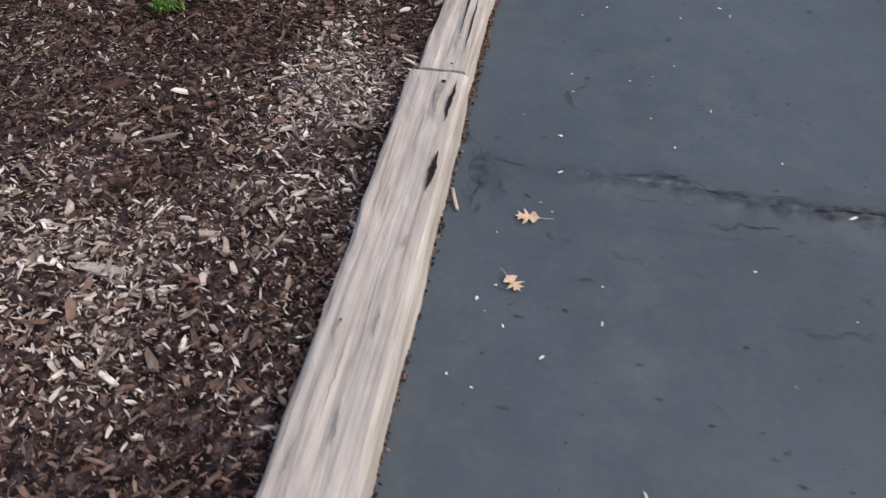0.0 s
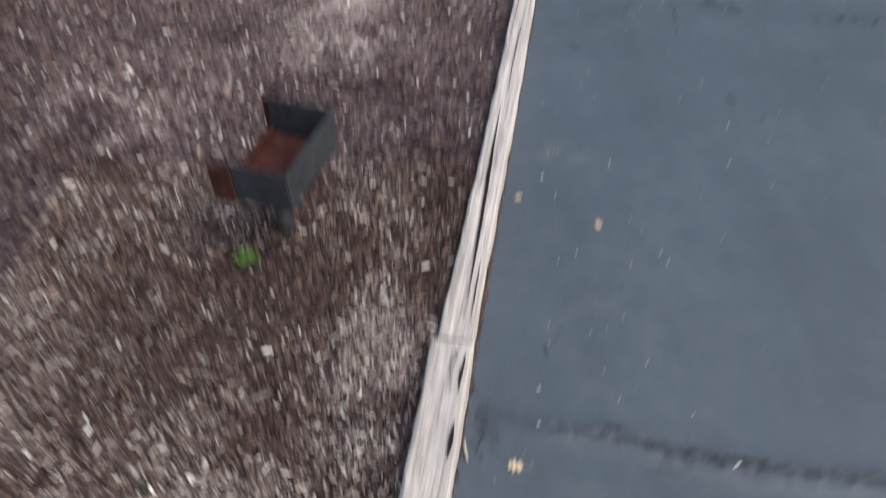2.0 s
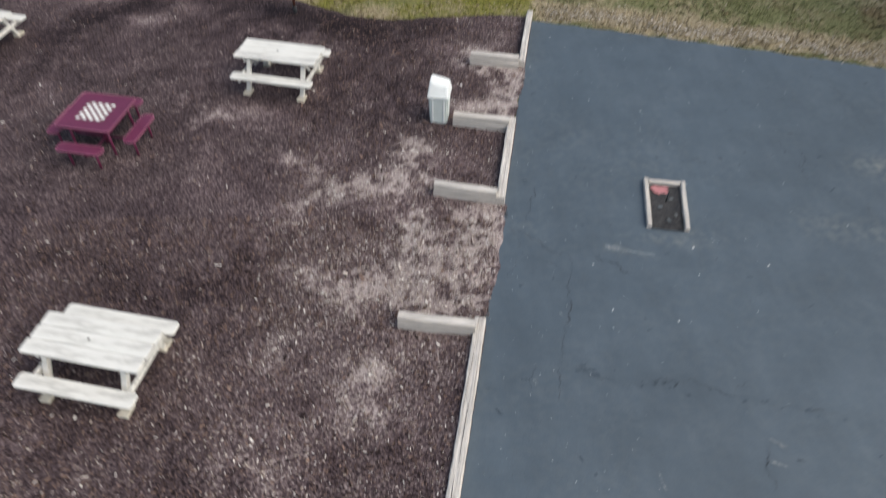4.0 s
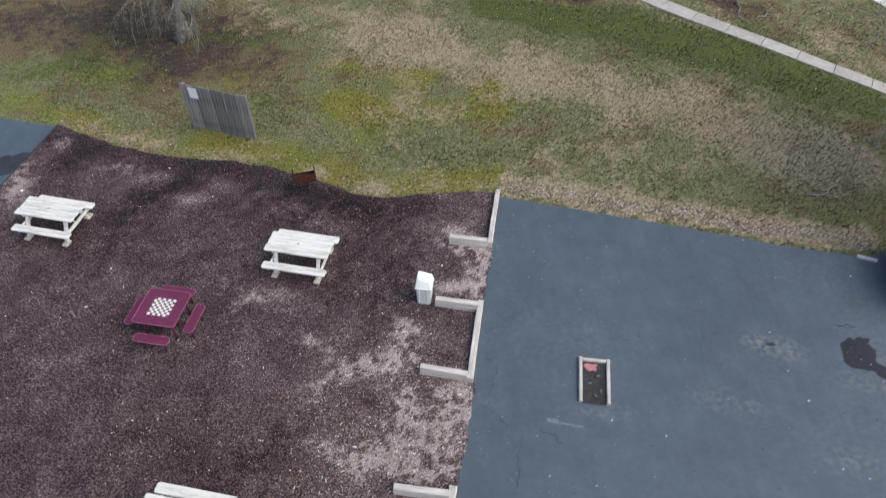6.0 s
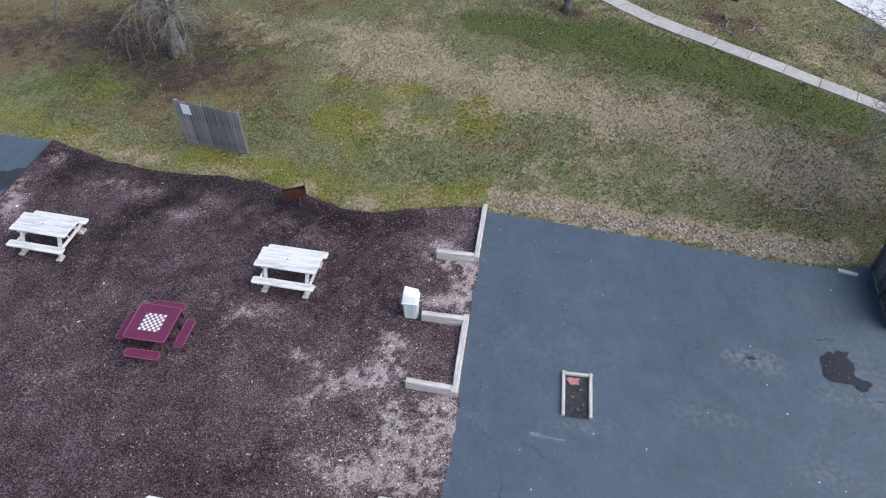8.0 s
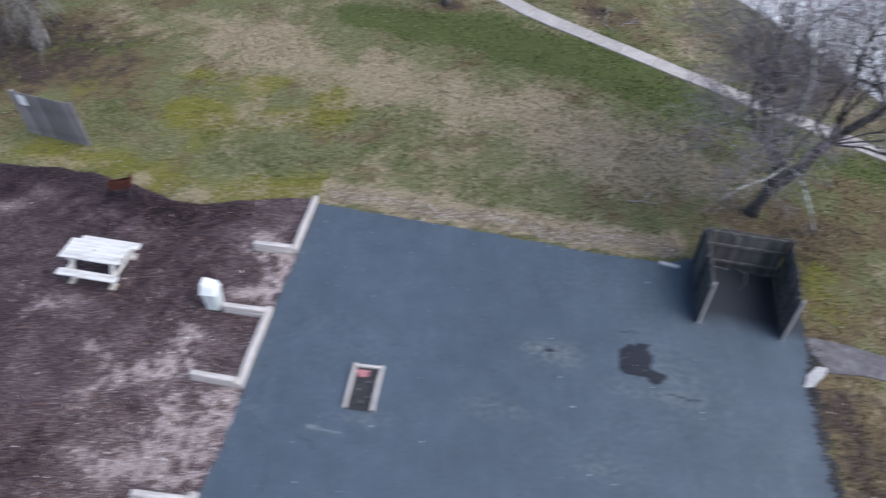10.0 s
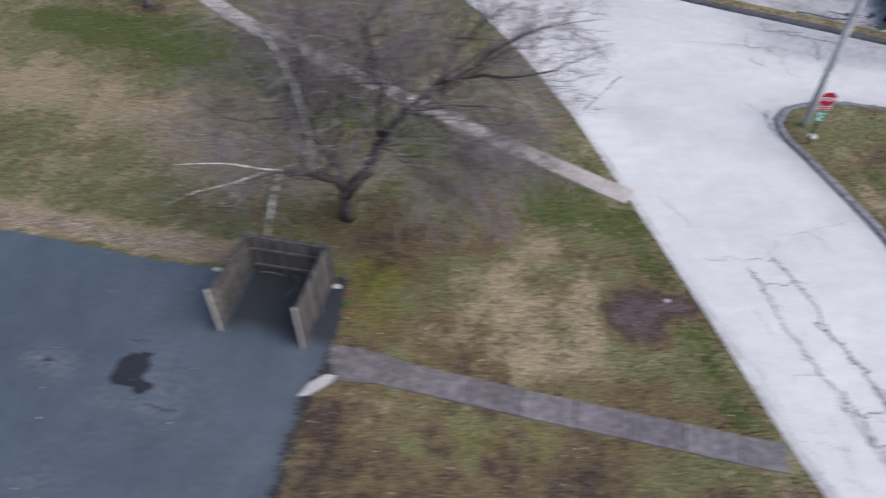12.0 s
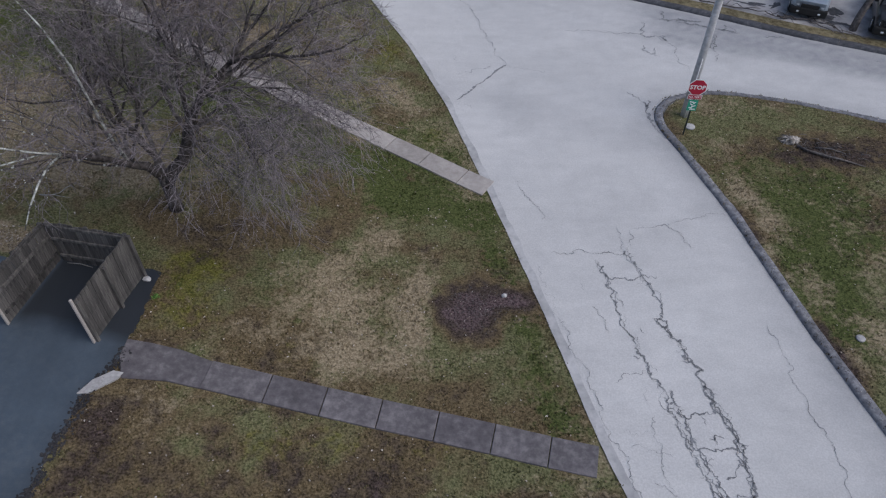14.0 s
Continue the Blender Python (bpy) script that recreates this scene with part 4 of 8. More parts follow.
def kerb_mesh(points, width, height, out_sign, step=0.25):
    """A worn, rounded kerb along a polyline."""
    pts = []
    for (ax, ay), (bx, by) in zip(points, points[1:]):
        n = max(1, int(math.hypot(bx - ax, by - ay) / step))
        pts += [(ax + (bx - ax) * k / n, ay + (by - ay) * k / n) for k in range(n)]
    pts.append(points[-1])
    for _ in range(6):
        pts = [pts[0]] + [((a[0] + 2 * b[0] + c[0]) / 4, (a[1] + 2 * b[1] + c[1]) / 4) for a, b, c in zip(pts, pts[1:], pts[2:])] + [pts[-1]]
    prof = [(-0.02, -0.05), (0.0, height * 0.45), (0.05, height * 0.9), (0.12, height), (width - 0.02, height), (width, height * 0.7), (width, -0.05)]
    verts, faces = [], []
    for i, (x, y) in enumerate(pts):
        a, b = pts[max(i - 1, 0)], pts[min(i + 1, len(pts) - 1)]
        dx, dy = b[0] - a[0], b[1] - a[1]
        s = math.hypot(dx, dy)
        nx, ny = -dy / s * out_sign, dx / s * out_sign
        for w, h in prof:
            j = 0.03 * noise.noise(Vector((x * 2, y * 2, w * 9)))
            px, py = x + nx * (w + j), y + ny * (w + j)
            verts.append((px, py, float(gz(px)) + h + (0.4 * j if h > 0 else 0)))
    m = len(prof)
    for i in range(len(pts) - 1):
        for j in range(m - 1):
            a, b = i * m + j, i * m + j + 1
            faces.append((a, b, b + m, a + m))
    return mesh_of("kerb", verts, faces, KERB, True), pts


kerb_me, island_line = kerb_mesh(ISLAND, 0.30, 0.11, -1)
whole("kerb", kerb_me, Matrix(), "dark worn asphalt kerb round the grass corner", "kerb", kind="structure")


def corner_fn(u, v):
    n = len(island_line) - 1
    k = v * n
    i = np.clip(k.astype(int), 0, n - 1)
    a = np.array(island_line)
    px = a[i, 0] + (a[i + 1, 0] - a[i, 0]) * (k - i)
    py = a[i, 1] + (a[i + 1, 1] - a[i, 1]) * (k - i)
    cx, cy = 58.0, 3.0
    w = 0.012 + 0.988 * u ** 1.3
    x, y = px + (cx - px) * w, py + (cy - py) * w
    return x, y, gz(x) + 0.085 + 0.04 * (fbm(x, y, 0.9, 6, 3) - 0.4)


whole("corner_lawn", grid_sheet("corner_lawn", corner_fn, 60, len(island_line), GRASS, "tone"), Matrix(), "patchy green and straw grass corner inside the kerb", "lawn", kind="structure")

far_kerb_me, far_line = kerb_mesh(FAR_EDGE, 0.36, 0.13, 1)
far_kerb_me.materials.clear()
far_kerb_me.materials.append(KERB_FAR)
whole("far_kerb", far_kerb_me, Matrix(), "dark kerb on the far side of the junction", "kerb", kind="structure")


def far_verge_fn(u, v):
    a = np.array(far_line)
    k = v * (len(a) - 1)
    i = np.clip(k.astype(int), 0, len(a) - 2)
    px = a[i, 0] + (a[i + 1, 0] - a[i, 0]) * (k - i)
    py = a[i, 1] + (a[i + 1, 1] - a[i, 1]) * (k - i)
    y = py + 0.3 + 0.72 * u
    return px + 0.35 * u, y, gz(px) + 0.10 + 0.03 * (fbm(px, y, 0.6, 6, 3) - 0.4)


STRAW = material("straw_verge", [(0.32, (0.07, 0.055, 0.03)), (0.5, (0.17, 0.145, 0.085)), (0.72, (0.29, 0.25, 0.16))], scale=5, rough=0.95, bump=0.7, bump_scale=40, spec=0.1, bump_dist=0.02)
whole("far_verge", grid_sheet("far_verge", far_verge_fn, 8, len(far_line), STRAW), Matrix(), "narrow verge of straw-coloured grass beside a parking area", "verge", kind="structure")
LOT = material("patched_lot", [(0.3, (0.20, 0.19, 0.19)), (0.52, (0.38, 0.37, 0.37)), (0.75, (0.50, 0.49, 0.48))], scale=1.1, rough=0.9, bump=0.3, bump_scale=60, big=0.2, big_scale=0.5, spec=0.2, detail=8)


def lot_fn(u, v):
    x = -6 + 82 * u
    y = far_edge(x) + 1.1 + 26 * v
    return x, y, gz(x) + 0.075 + 0 * y


whole("parking_area", grid_sheet("parking_area", lot_fn, 60, 20, LOT), Matrix(), "pale patched asphalt parking area with dark stains", "parking area", kind="structure")


# cracks in the road
def cracks(name, runs, mat, width, lift, label, wiggle, seed, step=0.045):
    me = mesh_of(name, *merge([ribbon(p, width * w, lift, seed + 7 * k, wiggle, step) for k, (w, p) in enumerate(runs)]), mat)
    return whole(name, me, Matrix(), label, "crack", kind="stuff")


LEFT_RUN = [(29.78, 15.36), (29.92, 14.8), (29.87, 14.34), (30.08, 14.11), (30.02, 13.67), (30.05, 13.23), (30.21, 12.47), (30.35, 12.14), (30.3, 11.82), (30.5, 11.12), (30.67, 10.76), (30.71, 10.06), (30.85, 9.83), (30.85, 9.5), (30.98, 9.18), (30.99, 8.76), (31.06, 8.46), (31.18, 8.16), (31.24, 7.87), (31.35, 7.2), (31.4, 5.5)]
LEFT_TWIN = [(30.95, 10.63), (30.92, 10.29), (30.99, 9.89), (31.09, 9.61), (31.13, 9.18), (31.17, 8.86), (31.3, 8.4), (31.42, 7.9), (31.5, 7.2)]
RIGHT_RUN = [(30.75, 15.76), (30.88, 15.18), (31.03, 14.78), (31.18, 14.4), (31.27, 14.02), (31.37, 13.65), (31.32, 13.29), (31.09, 13.01), (31.19, 12.73), (31.38, 12.39), (31.53, 12.19), (31.47, 11.54)]
RIGHT_LOW = [(31.58, 11.67), (31.77, 11.41), (31.93, 11.22), (31.78, 10.98), (31.82, 10.62), (31.94, 10.33), (31.94, 9.98), (32.07, 9.76), (32.17, 9.43), (32.23, 9.16), (32.2, 8.9), (32.23, 8.54), (32.26, 8.34), (32.2, 7.6), (32.4, 6.0)]
RIGHT_TWIN = [(31.86, 10.75), (32.02, 10.4), (32.06, 10.0), (32.2, 9.7), (32.3, 9.2), (32.33, 8.8), (32.26, 8.34)]
runs = [(1.0, LEFT_RUN), (1.15, LEFT_TWIN), (0.9, RIGHT_RUN), (1.6, RIGHT_LOW), (1.0, RIGHT_TWIN)]
runs += [(1.1, [(29.9, 14.69), (30.4, 14.59), (31.01, 14.71), (31.47, 14.67)]), (1.0, [(30.93, 9.83), (31.31, 9.88), (31.67, 9.93), (31.92, 9.91)]), (1.3, [(31.17, 8.86), (31.48, 8.88), (31.8, 8.85), (32.2, 8.9)]), (0.9, [(31.56, 9.17), (31.73, 9.27), (31.94, 9.16)]), (1.0, [(32.2, 8.44), (31.92, 8.15), (31.67, 8.1)]), (0.9, [(32.17, 8.05), (32.17, 7.76), (32.26, 7.62)]), (0.7, [(31.54, 9.82), (31.57, 9.55)]), (0.6, [(31.73, 9.27), (31.66, 9.0)]), (1.0, [(31.09, 13.01), (31.4, 12.95), (31.38, 12.39)]), (0.6, [(31.03, 14.78), (30.8, 14.35)]), (0.8, [(31.2, 7.8), (31.7, 7.5), (32.2, 7.7)])]
thin_runs = [(0.8, [(29.32, 13.53), (29.46, 13.17), (29.59, 12.96), (29.62, 12.55)]), (0.4, [(29.1, 14.43), (29.22, 14.12)]), (0.6, [(29.52, 10.9), (29.93, 11.13), (30.33, 11.27), (30.57, 11.43), (30.67, 11.18)]), (0.5, [(30.31, 9.84), (30.19, 9.52), (30.21, 9.19), (30.25, 8.73), (30.19, 8.28), (30.34, 7.79)]), (0.4, [(29.44, 9.42), (29.85, 9.31), (30.14, 9.3)]), (0.5, [(29.49, 8.97), (29.95, 8.88), (30.26, 8.78), (30.53, 8.72)]), (0.5, [(29.9, 8.04), (30.25, 7.79), (30.4, 7.65)]), (0.4, [(30.32, 10.76), (30.31, 10.3)]), (0.5, [(30.59, 12.74), (30.64, 12.47)])]
for k, (w, line) in enumerate(runs[:5]):
    q = random.Random(60 + k)
    runs.append((0.45 * w, [(x + q.gauss(0, 0.035), y + q.gauss(0, 0.03)) for x, y in line]))
for k in range(120):
    q = random.Random(k)
    line = (LEFT_RUN, LEFT_TWIN, RIGHT_RUN, RIGHT_LOW, RIGHT_TWIN)[k % 5]
    y = q.uniform(line[-1][1], line[0][1])
    x = float(np.interp(y, [p[1] for p in line][::-1], [p[0] for p in line][::-1]))
    a, ln = q.choice((-1, 1)) * q.uniform(0.5, 1.5) + 1.57 * (k % 2), q.uniform(0.05, 0.2) * (2 if k % 9 == 0 else 1)
    runs.append((q.choice((0.3, 0.45, 0.6)), [(x, y), (x + 0.5 * ln * math.cos(a), y - 0.5 * ln * math.sin(a)), (x + ln * math.cos(a + 0.5), y - ln * math.sin(a + 0.5))]))
cracks("crack", runs, ROAD_CRACK, 0.038, 0.010, "branching dark cracks in the pale road", 0.05, 100, 0.018)
pcs = []
for k in range(34):
    q = random.Random(700 + k)
    line = (LEFT_RUN, LEFT_TWIN, RIGHT_RUN, RIGHT_LOW, RIGHT_LOW)[k % 5]
    x, y = line[q.randrange(len(line) - 1)]
    pcs.append(blot(x + q.gauss(0, 0.03), y + q.gauss(0, 0.03), q.uniform(0.02, 0.07), q.uniform(0.015, 0.05), q.uniform(0, 180), 0.0125 + 0.0001 * k, 160 + k, 18, 0.9))
tagged(whole("road_tar", mesh_of("road_tar", *merge(pcs), ROAD_CRACK), Matrix(), "grey tar blots where the road cracks meet", "tar"), kind="stuff")
cracks("crack", thin_runs, ROAD_CRACK, 0.028, 0.0105, "fine side cracks in the pale road", 0.05, 180, 0.02)
cracks("crack", [(1.0, [(28.25, 13.1), (28.44, 12.3), (28.79, 10.79), (28.9, 9.98), (29.1, 9.43), (29.24, 8.9), (29.33, 8.19), (29.5, 7.2)]), (0.4, [(27.9, 15.2), (28.25, 13.1)])], ROAD_CRACK, 0.018, 0.0115, "ragged dark seam along the edge of the road", 0.04, 190, 0.04)
cracks("crack", [(0.35, [(27.87, 26.67), (27.37, 27.62)]), (0.7, [(27.37, 27.62), (27.47, 28.04)]), (0.4, [(27.47, 28.04), (26.54, 31.85), (26.08, 32.67)]), (0.28, [(25.75, 25.94), (26.27, 26.09), (26.76, 26.37), (27.2, 26.59)]), (0.25, [(27.87, 26.67), (28.6, 26.3), (29.5, 26.2)]), (0.25, [(25.6, 27.4), (25.8, 26.9)]), (0.22, [(25.9, 23.7), (26.3, 23.6)])], ROAD_CRACK, 0.07, 0.010, "long dark crack across the road at the junction", 0.03, 300)
cracks("crack", [(0.5, [(28.39, 15.68), (29.06, 15.73), (29.77, 15.69), (30.6, 15.6), (30.75, 15.76)]), (0.4, [(30.75, 15.76), (31.1, 16.7), (32.76, 17.08), (34.54, 17.38)]), (0.4, [(34.29, 12.75), (34.36, 12.01), (34.3, 11.69), (34.38, 11.18), (34.36, 10.58), (34.47, 9.55), (34.55, 9.12), (34.56, 8.55), (34.65, 8.2), (34.54, 7.2)]), (0.4, [(27.73, 19.19), (28.37, 17.14)]), (0.4, [(30.7, 15.5), (30.66, 16.89)]), (0.4, [(32.3, 17), (32.9, 15.8)])], ROAD_CRACK, 0.05, 0.010, "thin cracks in the pale road", 0.03, 400)
cracks("crack", [(0.35, [(30.76, 29.47), (32.04, 29.51), (32.79, 29.40)]), (0.6, [(32.79, 29.40), (33.26, 29.2), (33.77, 29.19), (34.06, 29.09)]), (1.0, [(34.06, 29.09), (34.47, 28.89), (34.97, 28.89), (35.18, 28.5)]), (0.7, [(34.35, 30.2), (34.29, 29.69), (34.1, 29.19), (34.24, 28.99)]), (0.6, [(34.87, 28.99), (35.19, 28.93), (35.16, 28.59), (34.91, 28.6), (34.85, 28.89)]), (0.5, [(34.07, 28.22), (33.92, 27.75), (34.16, 27.52), (34.55, 27.28)]), (0.5, [(34.46, 27.98), (34.4, 27.51), (34.15, 27.47)]), (0.35, [(35.14, 28.31), (35.28, 27.28), (35.4, 26.6), (35.54, 26.03)])], ROAD_CRACK, 0.07, 0.010, "branching cracks in the far road", 0.05, 500)
cracks("crack", [(0.9, [(35.21, 30.46), (36.0, 30.45), (36.43, 30.08)]), (1.8, [(36.0, 30.45), (36.43, 30.08), (37.02, 29.87)]), (1.4, [(37.02, 29.87), (37.53, 29.67), (38.05, 29.41), (38.62, 29.15)]), (1.3, [(36.17, 30.61), (36.74, 30.29), (37.24, 30.18)]), (0.8, [(35.48, 31.26), (35.56, 30.83), (35.36, 30.51)]), (0.8, [(37.56, 29.77), (37.37, 29.26), (37.32, 28.67), (37.01, 28.19), (37.08, 27.82)]), (0.7, [(37.08, 27.82), (37.26, 28.19), (37.3, 28.67)]), (0.5, [(37.0, 27.82), (36.94, 27.26), (36.81, 26.81)]), (0.7, [(37.9, 29.45), (38.1, 29.9), (38.4, 29.2)]), (0.7, [(39.54, 28.85), (40.16, 28.8), (40.52, 28.75)]), (0.5, [(43.65, 26.89), (43.93, 26.7)])], ROAD_CRACK, 0.085, 0.010, "dark tar and cracks beside the far kerb", 0.06, 540)

cracks("crack", [(1.0, [(25.64, 24.02), (26.7, 25.31), (27.87, 26.67)])], ROAD_CRACK, 0.105, 0.010, "straight dark crack across the road at the junction", 0.010, 320)

cracks("crack", [(1.0, [(33.02, 23.9), (33.1, 23.35), (33.08, 22.9), (33.12, 22.36), (33.3, 21.85)]), (0.7, [(33.28, 24.0), (33.1, 23.5)]), (0.5, [(32.6, 24.6), (33.0, 24.0)])], ROAD_CRACK, 0.09, 0.010, "dark broken edge where the road meets the kerb", 0.05, 330)
tagged(whole("tar_stains", mesh_of("tar_stains", *merge([blot(42.9, 30.5, 0.45, 0.2, -20, 0.082, 81, 40, 0.6), blot(43.5, 30.9, 0.3, 0.5, 20, 0.084, 82, 40, 0.6), blot(43.3, 29.95, 0.5, 0.18, -25, 0.086, 83, 40, 0.6), blot(42.4, 30.6, 0.3, 0.12, -10, 0.088, 84, 40, 0.6), blot(39.9, 31.8, 0.7, 0.14, -22, 0.082, 85, 40, 0.6), blot(41.0, 31.6, 0.4, 0.2, 30, 0.084, 86, 40, 0.6)]), KERB_FAR), Matrix(), "dark patchy tar stains on the parking area", "tar"), kind="stuff")

# cracks and marks in the court
RIDGE = [(0.02, 1.97), (0.21, 1.92), (0.45, 1.89), (0.67, 1.86), (0.86, 1.83), (1.03, 1.76), (1.2, 1.72), (1.45, 1.68), (2.2, 1.6)]


def ridge_fn(u, v):
    x = 0.03 + 2.3 * u
    mid = np.interp(x, [p[0] for p in RIDGE], [p[1] for p in RIDGE]) - 0.06
    y = mid + 0.42 * (v - 0.5)
    ends = np.clip(np.minimum(u * 14, (1 - u) * 14), 0, 1)
    hump = np.exp(-((v - 0.5) / 0.17) ** 2) * ends
    fine = (fbm(x, y, 0.05, 63, 4) - 0.5) * np.exp(-((v - 0.56) / 0.16) ** 2) * ends * np.clip((x - 0.15) * 3, 0.3, 1)
    groove = np.exp(-((v - 0.60 + 0.10 * (fbm(x, 0 * x, 0.12, 62, 4) - 0.5)) / 0.022) ** 2) * np.clip((u - 0.16) * 6, 0, 1) * ends
    return x, y, 0.0015 + 0.013 * hump * (0.5 + fbm(x, y, 0.15, 61, 3)) + 0.017 * fine - 0.012 * groove - 0.006 * np.clip((np.abs(v - 0.5) - 0.36) / 0.14, 0, 1) - 0.006 * (1 - ends)


SEAMED = COURT.copy()
SEAMED.name = "sealed_seam"
wear_into(SEAMED, (0.030, 0.036, 0.046), 24.0, 0.30, 0.62, "tar")
ridge_me = grid_sheet("tar_ridge", ridge_fn, 420, 70, SEAMED, "worn")
uu, vv = np.meshgrid(np.linspace(0, 1, 420), np.linspace(0, 1, 70))
rx_, ry_ = ridge_fn(uu, vv)[:2]
band = np.clip((vv - 0.475) / 0.03, 0, 1) * np.clip((0.665 - vv) / 0.03, 0, 1) * np.clip((rx_ - 0.45) / 0.5, 0, 1)
haze = 0.35 * np.exp(-((vv - 0.6) / 0.16) ** 2) + 0.75 * blob(rx_, ry_, 0.12, 1.95, 0.05, 0.16, 15) + 0.6 * blob(rx_, ry_, 0.10, 1.73, 0.05, 0.10, -10)
tar = ridge_me.attributes.new("tar", "FLOAT", "POINT")
tar.data.foreach_set("value", np.clip((0.62 * band + haze) * np.clip((1 - uu) * 10, 0, 1) * (0.35 + 1.2 * fbm(rx_, ry_, 0.12, 66, 4)), 0, 1).astype(np.float32).ravel())
whole("tar_ridge", ridge_me, Matrix(), "heaved sealed seam across the asphalt", "asphalt seam", kind="structure")
SEAM = [(0.54, 1.846), (0.617, 1.839), (0.758, 1.865), (0.794, 1.851), (0.859, 1.838), (0.877, 1.795), (0.968, 1.777), (1.038, 1.756), (1.114, 1.758), (1.195, 1.718), (1.322, 1.707), (1.431, 1.683), (1.6, 1.66), (2.0, 1.62)]
cracks("crack", [(1.0, SEAM[1:5]), (1.5, SEAM[4:8]), (0.8, SEAM[7:11]), (1.5, SEAM[9:]), (0.6, SEAM[:2]), (0.7, [(0.75, 1.865), (0.81, 1.86), (0.86, 1.85)]), (0.8, [(0.88, 1.80), (0.92, 1.76), (0.97, 1.755)])], COURT_CRACK, 0.011, 0.0175, "dark ragged crack along the heaved seam", 0.005, 600, 0.014)
cracks("crack", [(0.7, [(0.64, 1.754), (0.82, 1.711), (1.02, 1.707)]), (0.8, [(1.02, 1.707), (1.125, 1.677), (1.26, 1.64), (1.4, 1.60)])], SMUDGE, 0.010, 0.0105, "faint ragged lower edge of the seam", 0.005, 605, 0.014)
cracks("crack", [(1.0, [(0.078, 2.121), (0.118, 2.038), (0.136, 1.959), (0.173, 1.898)]), (0.9, [(0.125, 1.85), (0.122, 1.80), (0.09, 1.683)]), (0.6, [(0.15, 1.96), (0.22, 1.93), (0.3, 1.90)]), (1.0, [(0.837, 1.632), (0.888, 1.62), (0.972, 1.627), (1.081, 1.598)]), (0.6, [(0.507, 1.501), (0.59, 1.479), (0.634, 1.434)]), (0.7, [(0.734, 1.424), (0.812, 1.392)]), (0.8, [(1.216, 1.323), (1.272, 1.303)]), (0.5, [(1.0, 1.207), (1.22, 1.188)])], COURT_CRACK, 0.008, 0.0085, "fine dark cracks in the sealed asphalt beside the timber", 0.005, 610, 0.014)
r_ = random.Random(88)
pcs = []
for k in range(620):
    x, y = r_.uniform(0.05, 3.2), 0.4 + 5.1 * r_.random() ** 1.6
    pcs.append(blot(x, y, 0.002 + 0.011 * r_.random() ** 3, r_.uniform(0.0013, 0.003), r_.uniform(-50, 20), 0.0065, k, 9, 0.6))
tagged(whole("pits", mesh_of("pits", *merge(pcs), COURT_CRACK), Matrix(), "tiny dark pits in the sealed asphalt", "pits"), kind="stuff")
cracks("crack", [(1.0, [(1.4, 9.3), (1.8, 9.0), (2.1, 8.7), (2.4, 8.6)]), (0.6, [(2.4, 8.6), (2.42, 8.1), (2.3, 7.6)]), (1.2, [(2.3, 7.6), (2.3, 7.3), (2.18, 7.0)]), (0.7, [(2.18, 7.0), (2.06, 6.3)]), (0.8, [(2.9, 8.6), (3.3, 8.4), (3.5, 8.0)]), (0.7, [(1.8, 9.4), (1.9, 10.0), (2.0, 10.4)]), (1.0, [(1.62, 6.25), (1.52, 5.8)]), (0.35, [(2.06, 6.3), (3.0, 5.85), (4.0, 6.0), (4.6, 5.7), (5.1, 5.6), (6.0, 5.4)]), (0.9, [(5.7, 5.45), (6.05, 5.38)]), (0.6, [(4.81, 4.9), (4.7, 4.2)]), (0.6, [(7.5, 10.9), (7.7, 11.6)]), (0.6, [(2.0, 6.2), (1.9, 5.6)]), (0.4, [(5.0, 11.25), (5.6, 11.15)]), (0.5, [(9.0, 13.4), (9.3, 12.6)]), (0.4, [(4.6, 5.75), (4.9, 5.95)])], COURT_CRACK, 0.022, 0.006, "short dark cracks in the court", 0.02, 620)
pcs = []
for k in range(90):
    x, y = r_.uniform(0.15, 2.6), r_.uniform(0.5, 4.5)
    pcs.append(blot(x, y, r_.uniform(0.004, 0.014), r_.uniform(0.0015, 0.005), r_.uniform(-35, 10), 0.0052 + 0.00002 * k, 300 + k, 16, 0.8))
for k in range(16):
    x, y = abs(r_.gauss(0.03, 0.05)) + 0.06, r_.uniform(1.62, 2.15)
    pcs.append(blot(x, y, r_.uniform(0.008, 0.022), r_.uniform(0.0015, 0.004), r_.uniform(70, 130), 0.0115 + 0.00003 * k, 400 + k, 14, 0.9))
for k in range(26):
    t = r_.random()
    x, y = 2.1 + 4.0 * t + r_.gauss(0, 0.12), 6.2 - 0.85 * t + r_.gauss(0, 0.07)
    pcs.append(blot(x, y, r_.uniform(0.015, 0.06), r_.uniform(0.008, 0.03), r_.uniform(-40, 60), 0.006 + 0.00003 * k, 500 + k, 14, 0.8))
for k in range(120):
    y = r_.uniform(4, 15)
    x = float(curb_x(y)) + r_.uniform(0.2, 11)
    if y < float(court_far(x)) - 0.3 and x < 12:
        pcs.append(blot(x, y, r_.uniform(0.01, 0.07), r_.uniform(0.005, 0.02), r_.uniform(-60, 60), 0.007 + 0.00002 * k, 600 + k, 12, 0.9))
tagged(whole("smudges", mesh_of("smudges", *merge(pcs), SMUDGE), Matrix(), "faint dark smudges on the sealed asphalt", "stain"), kind="stuff")
